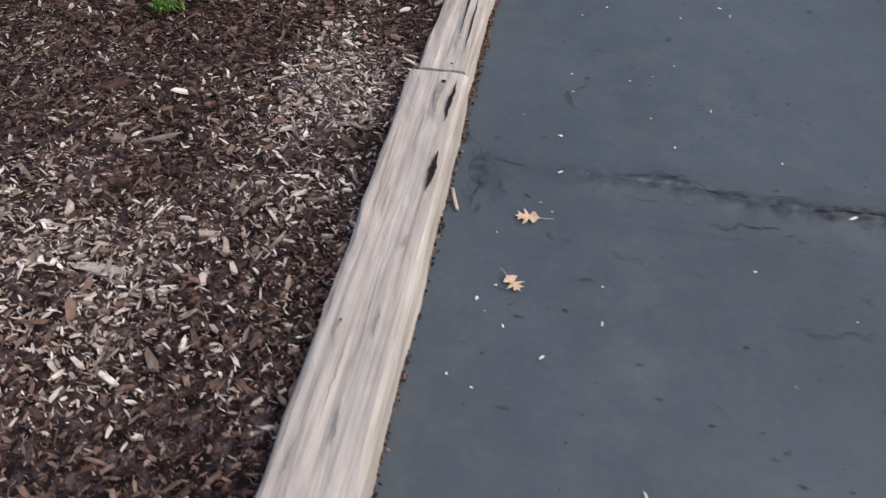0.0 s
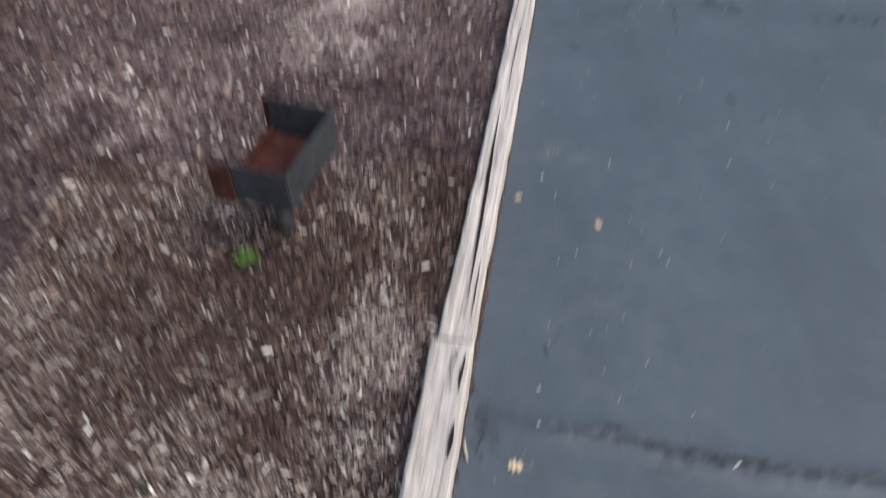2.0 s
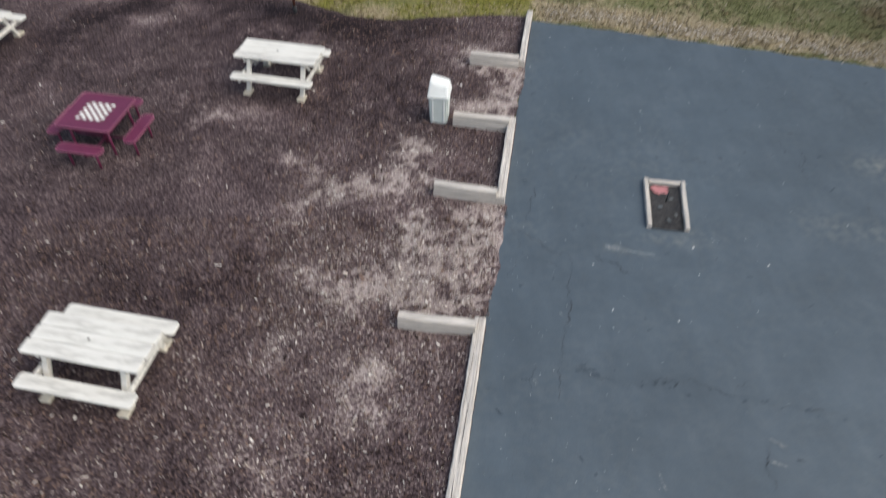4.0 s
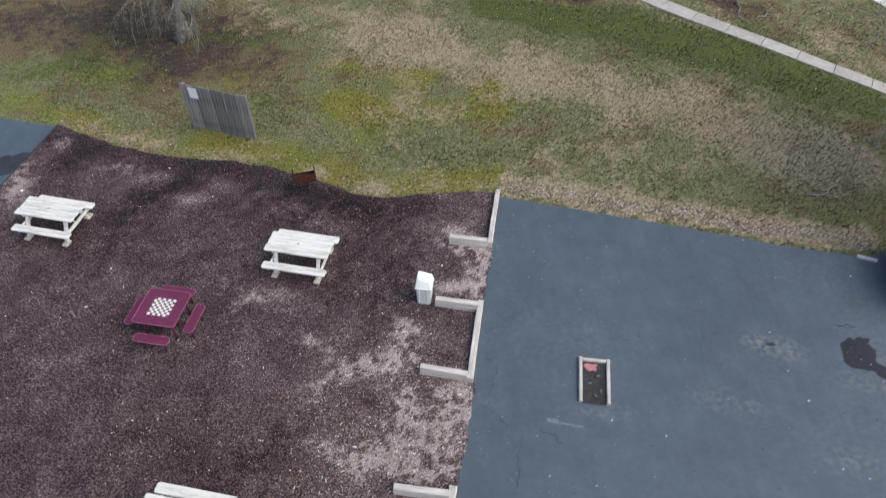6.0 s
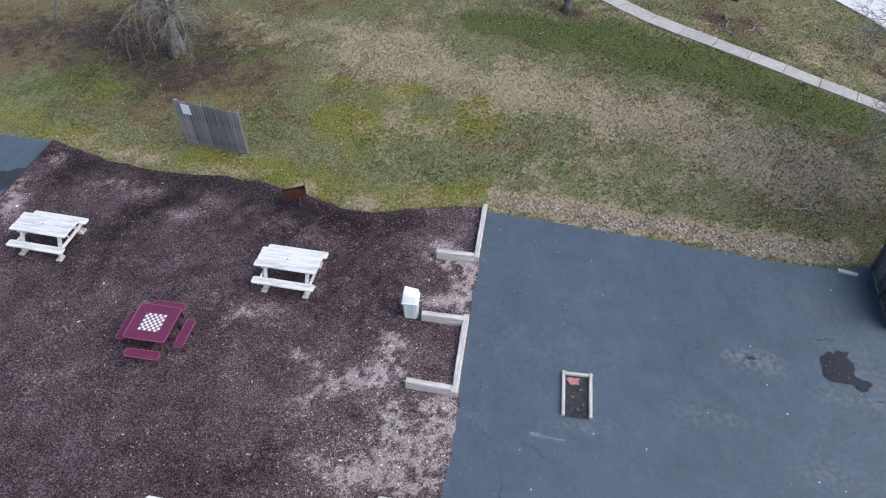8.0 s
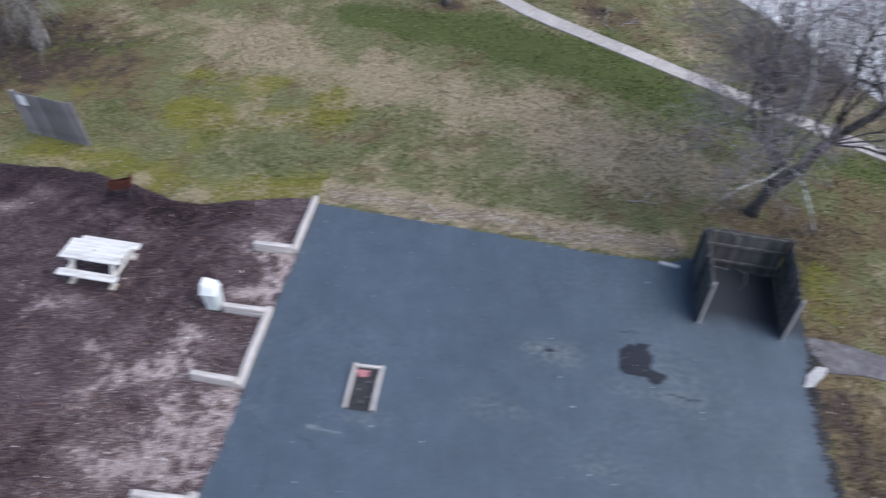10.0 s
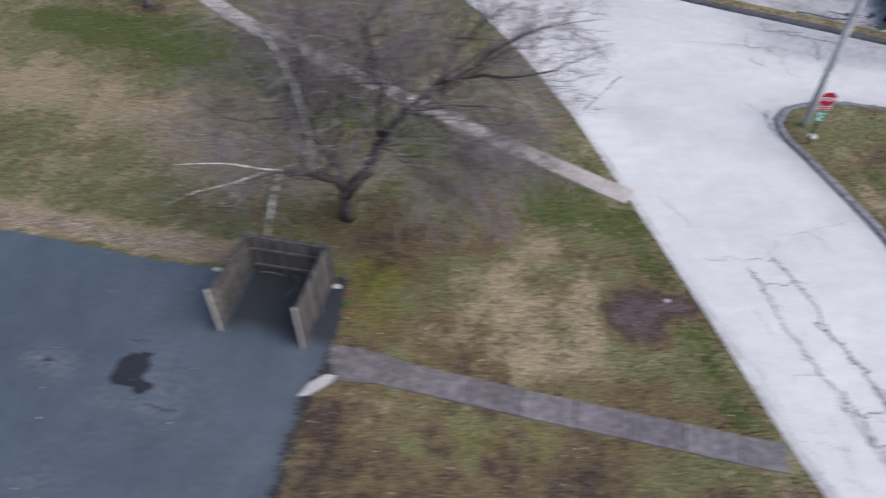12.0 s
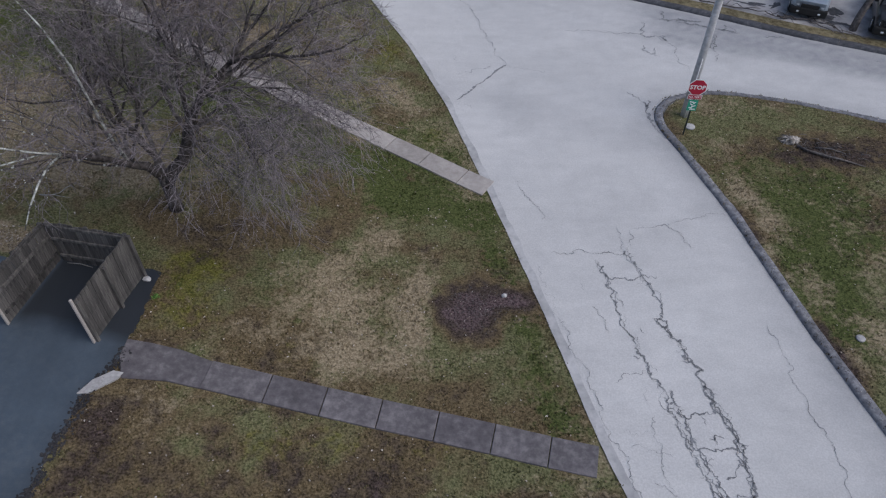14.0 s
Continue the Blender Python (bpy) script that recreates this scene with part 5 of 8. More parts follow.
cracks("crack", [(0.5, [(9.15, 13.9), (9.3, 13.2), (9.25, 12.6), (9.4, 11.9)]), (0.4, [(7.2, 11.9), (7.5, 11.3), (7.45, 10.6)]), (0.4, [(8.4, 10.0), (8.3, 9.4)]), (0.5, [(1.45, 9.3), (1.6, 8.6), (2.3, 8.3)]), (0.5, [(1.5, 8.5), (1.3, 8.0)])], COURT_CRACK, 0.018, 0.0066, "long faint cracks in the court", 0.02, 630)
me = mesh_of("tar_patch", *merge([blot(11.6, 10.6, 0.46, 0.50, 10, 0.010, 21, 40, 0.2), blot(11.98, 10.12, 0.31, 0.19, -15, 0.013, 22, 40, 0.3), blot(11.78, 10.98, 0.30, 0.17, 10, 0.016, 27, 30, 0.3)]), WET)
whole("tar_patch", me, Matrix(), "wet-looking black tar patch on the court", "tar patch", kind="stuff")
me = mesh_of("tar_patch", *blot(9.35, 10.97, 0.13, 0.05, 0, 0.010, 24), WET)
whole("tar_patch", me, Matrix(), "small dark hole mark in a faded patch", "tar patch", kind="stuff")
cracks("crack", [(1.0, [(12.2, 9.55), (12.7, 9.4), (13.1, 9.45)]), (0.8, [(11.3, 11.6), (11.9, 11.5)])], COURT_CRACK, 0.07, 0.006, "dark crack beside the tar patch", 0.02, 640)


SMEAR = material("white_smear", [(0.35, (0.085, 0.105, 0.130)), (0.55, (0.15, 0.165, 0.18)), (0.75, (0.36, 0.365, 0.36))], scale=22, rough=0.85, bump=0.3, spec=0.2)
pcs = [blot(3.28, 8.76, 0.13, 0.045, -15, 0.0068, 81, 30, 0.8), blot(3.62, 8.66, 0.2, 0.025, -12, 0.0072, 82, 30, 0.9), blot(3.47, 8.70, 0.06, 0.02, 10, 0.0076, 83, 20, 0.8), blot(5.0, 4.9, 0.03, 0.12, 60, 0.0076, 88, 20, 0.9), blot(4.85, 4.62, 0.02, 0.10, 65, 0.0076, 89, 20, 0.9), blot(3.2, 4.35, 0.015, 0.09, 10, 0.0076, 90, 20, 0.9), blot(2.16, 7.25, 0.015, 0.05, 20, 0.0078, 91, 20, 0.9), blot(1.6, 5.95, 0.02, 0.05, 10, 0.0078, 92, 20, 0.9)]
tagged(whole("smear", mesh_of("smear", *merge(pcs), SMEAR), Matrix(), "whitish smear scraped on the asphalt", "stain"), kind="stuff")
pcs = [blot(1.28, 9.92, 0.10, 0.07, 20, 0.0068, 84, 30, 0.6), blot(1.36, 9.72, 0.05, 0.16, 10, 0.0072, 85, 30, 0.8), blot(0.78, 6.78, 0.06, 0.08, 0, 0.0068, 86, 30, 0.6), blot(2.05, 14.58, 0.08, 0.06, 0, 0.0068, 87, 30, 0.6)]
tagged(whole("stain", mesh_of("stain", *merge(pcs), WET), Matrix(), "dark dirt washed out at the ends of the timbers", "stain"), kind="stuff")


# ---- sidewalks: slabs of concrete ----
def slabs(points, half, mat, name, label, seed):
    base = tagged(new(name), label, "sidewalk", kind="structure")
    rng = random.Random(seed)
    for k, ((ax, ay), (bx, by)) in enumerate(zip(points, points[1:])):
        def normal(i):
            p, q = points[max(i - 1, 0)], points[min(i + 1, len(points) - 1)]
            s = math.hypot(q[0] - p[0], q[1] - p[1])
            return -(q[1] - p[1]) / s, (q[0] - p[0]) / s
        g = 0.012 / math.hypot(bx - ax, by - ay)
        corners = []
        for t, i, sg in ((g, k, -1), (1 - g, k + 1, -1), (1 - g, k + 1, 1), (g, k, 1)):
            nx, ny = normal(i)
            corners.append((ax + (bx - ax) * t + nx * sg * half, ay + (by - ay) * t + ny * sg * half))
        dz = rng.uniform(0.014, 0.03)
        verts = [(x, y, float(gz(x)) - 0.08) for x, y in corners]
        cx, cy = sum(c[0] for c in corners) / 4, sum(c[1] for c in corners) / 4
        verts += [(x, y, float(gz(x)) + dz - 0.012) for x, y in corners]
        verts += [(cx + (x - cx) * 0.98, cy + (y - cy) * 0.98, float(gz(x)) + dz) for x, y in corners]
        faces = [(8, 9, 10, 11)] + [(a + o, (a + 1) % 4 + o, (a + 1) % 4 + o + 4, a + o + 4) for o in (0, 4) for a in range(4)]
        part("slab", mesh_of("slab", verts, faces, mat), base)
    return base


near_walk = slabs(WALK, 0.43, SLAB, "sidewalk", "damp grey concrete sidewalk of separate slabs across the lawn", 5)
ring = [(16.82, 10.47), (17.9, 10.47), (18.75, 10.31), (18.89, 11.14), (18.1, 11.42), (17.3, 11.58), (16.66, 11.66), (16.6, 11.15)]
v = [(x, y, float(gz(x)) + z) for z in (-0.08, 0.008) for x, y in ring] + [(17.7 + (x - 17.7) * 0.985, 11 + (y - 11) * 0.975, float(gz(x)) + 0.02) for x, y in ring]
n = len(ring)
part("slab", mesh_of("slab", v, [tuple(2 * n + k for k in range(n))] + [(o + k, o + (k + 1) % n, o + n + (k + 1) % n, o + n + k) for o in (0, n) for k in range(n)], SLAB), near_walk, None, "broad end slab flaring towards the court")
slabs(PATH, 0.43, SLAB_PALE, "far_sidewalk", "pale concrete sidewalk slabs running diagonally over the lawn", 6)
vb, fb = [], []
for k, (x, y) in enumerate([(15.95, 9.95), (16.2, 9.97), (16.75, 10.42), (16.85, 10.62), (16.6, 10.66), (16.2, 10.36)]):
    vb += [(x, y, float(gz(x)) - 0.05), (x, y, float(gz(x)) + 0.035)]
fb = [tuple(range(1, 12, 2))] + [(2 * k, (2 * k + 2) % 12, (2 * k + 3) % 12, 2 * k + 1) for k in range(6)]
whole("concrete_piece", mesh_of("concrete_piece", vb, fb, WHITE_SLAB), Matrix(), "broken whitish concrete wedge where the sidewalk meets the court", "concrete")
vb = []
for k, (x, y) in enumerate([(13.0, 14.1), (13.55, 13.95), (13.6, 14.05), (13.05, 14.22)]):
    vb += [(x, y, float(gz(x)) - 0.05), (x, y, float(gz(x)) + 0.06)]
fb = [(1, 3, 5, 7)] + [(2 * k, (2 * k + 2) % 8, (2 * k + 3) % 8, 2 * k + 1) for k in range(4)]
whole("concrete_piece", mesh_of("concrete_piece", vb, fb, WHITE_SLAB), Matrix(), "pale concrete strip at the edge of the court", "concrete")


# ---- timber edging ----
def timber(x0, y0, x1, y1, width, height, label, seed, lift=0.0, group="timbers round the mulch"):
    """A beam whose centre line runs from one ground point to the other."""
    length, a = math.hypot(x1 - x0, y1 - y0), math.degrees(math.atan2(y1 - y0, x1 - x0))
    ob = thing("timber", pose(x0, y0, lift, 0, 0, a), label, "timber", group)
    part("beam", timber_mesh(length, width, height, TIMBER, seed), ob)
    return ob


def split(ob, x0, x1, y, width, top, seed, mat=None):
    """A dark drying split that opens in the top of a beam."""
    rng = random.Random(seed)
    n = 14
    verts, faces = [], []
    for i in range(n + 1):
        t = i / n
        w = width * math.sin(math.pi * min(max(t, 0.03), 0.97)) * rng.uniform(0.88, 1.1)
        c = y + (0.012 if x1 - x0 > 0.6 else 0.002) * math.sin(3 * t + seed) + rng.gauss(0, 0.0015)
        for q in (-0.5, 0.5):
            verts.append((x0 + (x1 - x0) * t, c + q * w, top + 0.009))
    for i in range(n):
        faces.append((2 * i, 2 * i + 2, 2 * i + 3, 2 * i + 1))
    part("split", mesh_of("split", verts, faces, mat or TIMBER_DARK), ob)


def edge_timber(y0, y1, width, height, label, seed):
    c = width / 2 * 1.014
    return timber(float(curb_x(y0)) - c, y0, float(curb_x(y1)) - c, y1, width, height, label, seed)


STAIN = material("grey_stain", [(0.3, (0.20, 0.175, 0.16)), (0.7, (0.34, 0.305, 0.28))], scale=30, rough=0.9, bump=0.4, spec=0.15)
near = edge_timber(-2.2, 2.27, 0.225, 0.15, "broad weathered grey edging timber lying between mulch and asphalt", 3)
second = edge_timber(2.285, 7.08, 0.185, 0.15, "long weathered grey edging timber with a drying split", 4)
for a, b, y, w, s in ((4.225, 4.47, -0.075, 0.017, 1), (3.87, 4.07, -0.080, 0.021, 2), (3.05, 3.35, 0.01, 0.003, 3), (3.3, 3.42, -0.05, 0.006, 4), (3.75, 3.9, 0.03, 0.004, 6), (3.0, 3.12, -0.03, 0.008, 5), (2.9, 3.02, 0.05, 0.005, 8), (3.62, 3.68, -0.06, 0.006, 9), (2.55, 2.95, 0.03, 0.0035, 21), (2.62, 2.76, -0.05, 0.005, 22), (3.1, 3.75, -0.015, 0.0025, 23), (3.5, 4.2, 0.055, 0.0025, 24), (4.0, 4.35, 0.0, 0.004, 25), (2.8, 3.3, 0.08, 0.003, 26), (3.3, 3.55, 0.09, 0.004, 27), (3.9, 4.1, 0.085, 0.0035, 28)):
    split(near, a, b, y, w, 0.15, s, None if s < 3 else STAIN)
for a, b, y, w, s in ((0.25, 2.1, 0.0, 0.022, 11), (0.1, 0.6, -0.05, 0.008, 12), (2.2, 3.4, -0.03, 0.007, 13), (3.0, 4.4, 0.03, 0.005, 14)):
    split(second, a, b, y, w, 0.15, s)


def knot(ob, x, y, top, r, tail):
    """A dark knot with a grey stain running from it."""
    part("knot_heart", mesh_of("knot_heart", [(x + 0.35 * r * math.cos(radians(36 * i)), y + 0.3 * r * math.sin(radians(36 * i)), top + 0.0095) for i in range(10)], [tuple(range(10))], TIMBER_DARK), ob, None, "dark knot heart")
    if not tail:
        return
    n = 10
    v = []
    for i in range(n + 1):
        t = i / n
        w = 0.5 * r * (1 - t) * (0.8 + 0.3 * math.sin(7 * t))
        v += [(x - tail * t, y - w + 0.006 * math.sin(5 * t), top + 0.0085), (x - tail * t, y + w + 0.006 * math.sin(5 * t), top + 0.0085)]
    part("stain", mesh_of("stain", v, [(2 * i, 2 * i + 1, 2 * i + 3, 2 * i + 2) for i in range(n)], STAIN), ob, None, "grey stain")


knot(second, 0.03, -0.02, 0.15, 0.016, 0.0)
knot(near, 4.46, -0.03, 0.15, 0.030, 0.26)
knot(second, 0.22, -0.02, 0.15, 0.010, 0.12)
knot(near, 3.35, 0.04, 0.15, 0.010, 0.10)
edge_timber(9.88, 12.42, 0.17, 0.20, "weathered grey edging timber joining two crosswise timbers", 5)
edge_timber(14.62, 17.0, 0.15, 0.20, "weathered grey edging timber reaching to the lawn", 6)
for k, (x0, y0, x1, y1) in enumerate([(-0.54, 7.02, 0.72, 6.84), (0.03, 10.21, 1.23, 9.97), (0.43, 12.42, 1.63, 12.21), (0.87, 14.81, 2.0, 14.62)]):
    ob = timber(x0, y0, x1, y1, 0.165, 0.155, "crosswise weathered grey timbers, two stacked, ending at the edging", 20 + k, 0.0, "crosswise timbers in the mulch")
    length = math.hypot(x1 - x0, y1 - y0)
    part("beam", timber_mesh(length - 0.02, 0.16, 0.155, TIMBER, 40 + k), ob, pose(0.01, 0.003, 0.158))


# ---- horseshoe pits: timber frames open at one end ----
def pit(cx, cy, angle, label, red):
    ob = thing("horseshoe_pit", pose(cx, cy, 0, 0, 0, angle), label, "horseshoe pit", "horseshoe pits in the court")
    for sx in (-1, 1):
        part("side_timber", timber_mesh(1.33, 0.09, 0.09, TIMBER, 50 + sx), ob, pose(sx * 0.345, -0.665, 0.004, 0, 0, 90))
    part("end_timber", timber_mesh(0.6, 0.09, 0.088, TIMBER, 53), ob, pose(-0.3, 0.615, 0.004))
    n, m = 16, 30
    verts = [(-0.31 + 0.62 * i / (n - 1), -0.68 + 1.25 * j / (m - 1), 0.012 + 0.03 * noise.noise(Vector((i * 0.5, j * 0.5, cx))) * (0 < i < n - 1 and 0 < j < m - 1) + 0.012) for j in range(m) for i in range(n)]
    faces = [(j * n + i, j * n + i + 1, (j + 1) * n + i + 1, (j + 1) * n + i) for j in range(m - 1) for i in range(n - 1)]
    part("soil", mesh_of("soil", verts, faces, SOIL, True), ob, None, "dark pit soil")
    part("stake", tube_mesh("stake", [(0, 0.1, 0), (0.01, 0.08, 0.3)], [0.013, 0.013], DARK_STEEL, 8), ob, None, "steel stake")
    v, f = blot(-0.10, 0.40, 0.17, 0.14, 0, 0.05, 31)
    part("rag" if red else "moss", mesh_of("patch", v, f, RED_PATCH if red else GREEN_STAIN), ob, None, "faded red rag" if red else "greenish stain")
    for k, (x, y) in enumerate([(0.1, 0.15), (-0.12, -0.1), (0.16, -0.3), (0.02, -0.45)]):
        v, f = blot(x, y, 0.05, 0.03, 40 * k, 0.048, 33 + k, 14)
        part("pebble", mesh_of("pebble", v, f, COURT_FADE), ob)
    return ob


pit(4.47, 9.88, -8.5, "weathered timber horseshoe pit with dark soil and red rag", True)
pit(3.28, 2.62, 171.5, "weathered timber horseshoe pit with dark wet soil", False)


def rounded_plate(sx, sy, sz, r, mat):
    """A slab with rounded corners and softened edges, its base on z = 0."""
    key = ("plate", sx, sy, sz, r, mat.name)
    if key not in BOXES:
        ring = []
        for cx, cy, a0 in ((1, 1, 0), (-1, 1, 90), (-1, -1, 180), (1, -1, 270)):
            for k in range(6):
                a = radians(a0 + 18 * k)
                ring.append((cx * (sx / 2 - r) + r * math.cos(a), cy * (sy / 2 - r) + r * math.sin(a)))
        n, e = len(ring), min(0.008, sz * 0.3)
        verts = []
        for inset, z in ((e, 0.0), (0, e), (0, sz - e), (e, sz)):
            verts += [(x * (1 - 2 * inset / sx), y * (1 - 2 * inset / sy), z) for x, y in ring]
        faces = [(i * n + k, i * n + (k + 1) % n, (i + 1) * n + (k + 1) % n, (i + 1) * n + k) for i in range(3) for k in range(n)]
        faces += [tuple(range(n))[::-1], tuple(3 * n + k for k in range(n))]
        BOXES[key] = mesh_of("plate", verts, faces, mat)
    return BOXES[key]


def rim_loop(sx, sy, r, z, thick, mat):
    """A tube that runs round a rounded rectangle."""
    ring = []
    for cx, cy, a0 in ((1, 1, 0), (-1, 1, 90), (-1, -1, 180), (1, -1, 270)):
        for k in range(6):
            a = radians(a0 + 18 * k)
            ring.append(Vector((cx * (sx / 2 - r) + r * math.cos(a), cy * (sy / 2 - r) + r * math.sin(a), z)))
    n, m = len(ring), 6
    verts, faces = [], []
    for i, p in enumerate(ring):
        d = (ring[(i + 1) % n] - ring[i - 1]).normalized()
        side = d.cross(Vector((0, 0, 1)))
        for k in range(m):
            a = 2 * math.pi * k / m
            verts.append(p + side * math.cos(a) * thick + Vector((0, 0, math.sin(a) * thick)))
    for i in range(n):
        for k in range(m):
            faces.append((i * m + k, i * m + (k + 1) % m, (i + 1) % n * m + (k + 1) % m, (i + 1) % n * m + k))
    return mesh_of("rim", verts, faces, mat, True)


# ---- white picnic tables ----
def picnic_table():
    ob = thing("picnic_table", Matrix(), "white-painted wooden picnic table with two fixed benches, on the mulch", "picnic table", "picnic tables on the mulch")
    L = 1.87
    for k, y in enumerate((-0.257, 0.0, 0.257)):
        part("tabletop_board", rounded_plate(L - 0.015 * (k == 1), 0.253, 0.045, 0.03, WHITE_PAINT), ob, pose(0.012 * (k - 1), y, 0.735))
    for sy in (-1, 1):
        part("bench_board", rounded_plate(L, 0.26, 0.045, 0.06, WHITE_PAINT), ob, pose(0, sy * 0.655, 0.43))
    for sx in (-1, 1):
        x = sx * 0.70
        part("cleat", box_mesh(0.045, 0.72, 0.09, WHITE_PAINT, 0.006), ob, pose(x, 0, 0.643))
        part("bench_rail", box_mesh(0.045, 1.44, 0.10, WHITE_PAINT, 0.006), ob, pose(x + 0.048 * sx, 0, 0.328))
        for sy in (-1, 1):
            part("leg", box_mesh(0.09, 0.09, 0.80, WHITE_PAINT, 0.008), ob, pose(x - 0.070 * sx, sy * 0.56, 0.05, sy * 26.5, 0, 0))
            part("foot", box_mesh(0.17, 0.24, 0.055, BARE_WOOD, 0.008), ob, pose(x - 0.07 * sx, sy * 0.60, 0.006), "bare tan wood foot")
    for sx in (-1, 1):
        part("brace", box_mesh(0.05, 0.04, 0.52, WHITE_PAINT, 0.004), ob, pose(sx * 0.66, 0, 0.36, 0, -sx * 42, 0))
    part("umbrella_hole", tube_mesh("umbrella_hole", [(0, 0, 0.775), (0, 0, 0.7815)], [0.022, 0.022], TIMBER_DARK, 12), ob, pose(-0.05, 0.02, 0), "dark hole for an umbrella")
    return ob


first = picnic_table()
first.matrix_world = pose(-4.97, 6.14, 0.02, 0, 0, -11.8)
copy_thing(first, pose(-3.43, 14.02, 0.02, 0, 0, -11.8))
copy_thing(first, pose(-11.08, 15.58, 0.02, 0, 0, -12.6))


# ---- maroon game table ----
def game_table(m):
    ob = thing("game_table", m, "maroon steel game table with white chequered board and four benches", "game table")
    part("tabletop", rounded_plate(1.18, 1.18, 0.045, 0.09, MAROON), ob, pose(0, 0, 0.708))
    part("rim", rim_loop(1.17, 1.17, 0.09, 0.757, 0.009, MAROON_EDGE), ob, None, "paler rim")
    cell = 0.072
    for i in range(8):
        for j in range(8):
            if (i + j) % 2 == 0:
                part("square", box_mesh(cell - 0.002, cell - 0.002, 0.004, BOARD_WHITE, 0), ob, pose((i - 3.5) * cell, (j - 3.5) * cell, 0.755))
    part("board_field", box_mesh(8 * cell + 0.02, 8 * cell + 0.02, 0.003, material("faded_board", [(0.3, (0.13, 0.05, 0.07)), (0.7, (0.22, 0.11, 0.12))], scale=30, rough=0.7, bump=0), 0), ob, pose(0, 0, 0.7535))
    part("column", tube_mesh("column", [(0, 0, 0.0), (0, 0, 0.72)], [0.055, 0.055], MAROON, 14), ob)
    for k in range(4):
        r = pose(0, 0, 0, 0, 0, 90 * k)
        part("bench", rounded_plate(0.96, 0.27, 0.04, 0.09, MAROON), ob, r @ pose(0, -0.83, 0.42))
        part("rim", rim_loop(0.95, 0.26, 0.088, 0.458, 0.007, MAROON_EDGE), ob, r @ pose(0, -0.83, 0), "paler rim")
        part("support_arm", tube_mesh("support_arm", [(0, -0.05, 0.14), (0, -0.55, 0.14), (0, -0.74, 0.20), (0, -0.83, 0.42)], [0.03, 0.03, 0.03, 0.03], MAROON, 10), ob, r)
        for sx in (-1, 1):
            part("leg", tube_mesh("leg", [(sx * 0.3, -0.83, 0.0), (sx * 0.3, -0.83, 0.42)], [0.027, 0.027], MAROON, 8), ob, r)
            part("table_leg", tube_mesh("table_leg", [(sx * 0.42, -0.42, 0.0), (sx * 0.40, -0.40, 0.72)], [0.03, 0.03], MAROON, 8), ob, r) if k % 2 == 0 else None
    return ob


game_table(pose(-6.78, 11.80, 0.015, 0, 0, -10.5))


# ---- white litter bin with a sloping lid ----
def litter_bin(m):
    ob = thing("litter_bin", m, "white plastic litter bin with a sloping hooded lid, standing on mulch", "litter bin")
    bm = bmesh.new()
    bmesh.ops.create_cube(bm, size=1)
    for v in bm.verts:
        s = 0.40 if v.co.z < 0 else 0.46
        v.co = Vector((v.co.x * s, v.co.y * s, (v.co.z + 0.5) * 0.76))
    bmesh.ops.bevel(bm, geom=bm.edges[:], offset=0.03, segments=3, affect="EDGES")
    me = bpy.data.meshes.new("body")
    bm.to_mesh(me)
    bm.free()
    me.materials.append(BIN_GREY)
    part("body", me, ob)
    bm = bmesh.new()
    bmesh.ops.create_cube(bm, size=1)
    for v in bm.verts:
        top = v.co.z > 0
        x, y = v.co.x * (0.50 if not top else 0.42), v.co.y * (0.50 if not top else 0.40)
        z = 0.0 if not top else (0.34 if v.co.x < 0 else 0.24)
        if top and v.co.y < 0:
            y += 0.10
        v.co = Vector((x, y, z))
    bmesh.ops.bevel(bm, geom=bm.edges[:], offset=0.025, segments=3, affect="EDGES")
    me = bpy.data.meshes.new("lid")
    bm.to_mesh(me)
    bm.free()
    me.materials.append(BIN_WHITE)
    part("lid", me, ob, pose(0, 0, 0.745), "bright white hooded lid")
    part("rim", box_mesh(0.505, 0.505, 0.04, BIN_WHITE, 0.012), ob, pose(0, 0, 0.725))
    part("flap", box_mesh(0.34, 0.012, 0.20, BIN_WHITE, 0.004), ob, pose(0, -0.216, 0.79, -22, 0, 0))
    for sx in (-1, 1):
        part("rib", box_mesh(0.03, 0.012, 0.60, BIN_WHITE, 0.004), ob, pose(sx * 0.13, -0.208, 0.06, 2.2, 0, 0))
    return ob


litter_bin(pose(0.14, 12.6, 0.015, 0, 0, -9) @ Matrix.Diagonal((0.92, 0.92, 0.93, 1)))


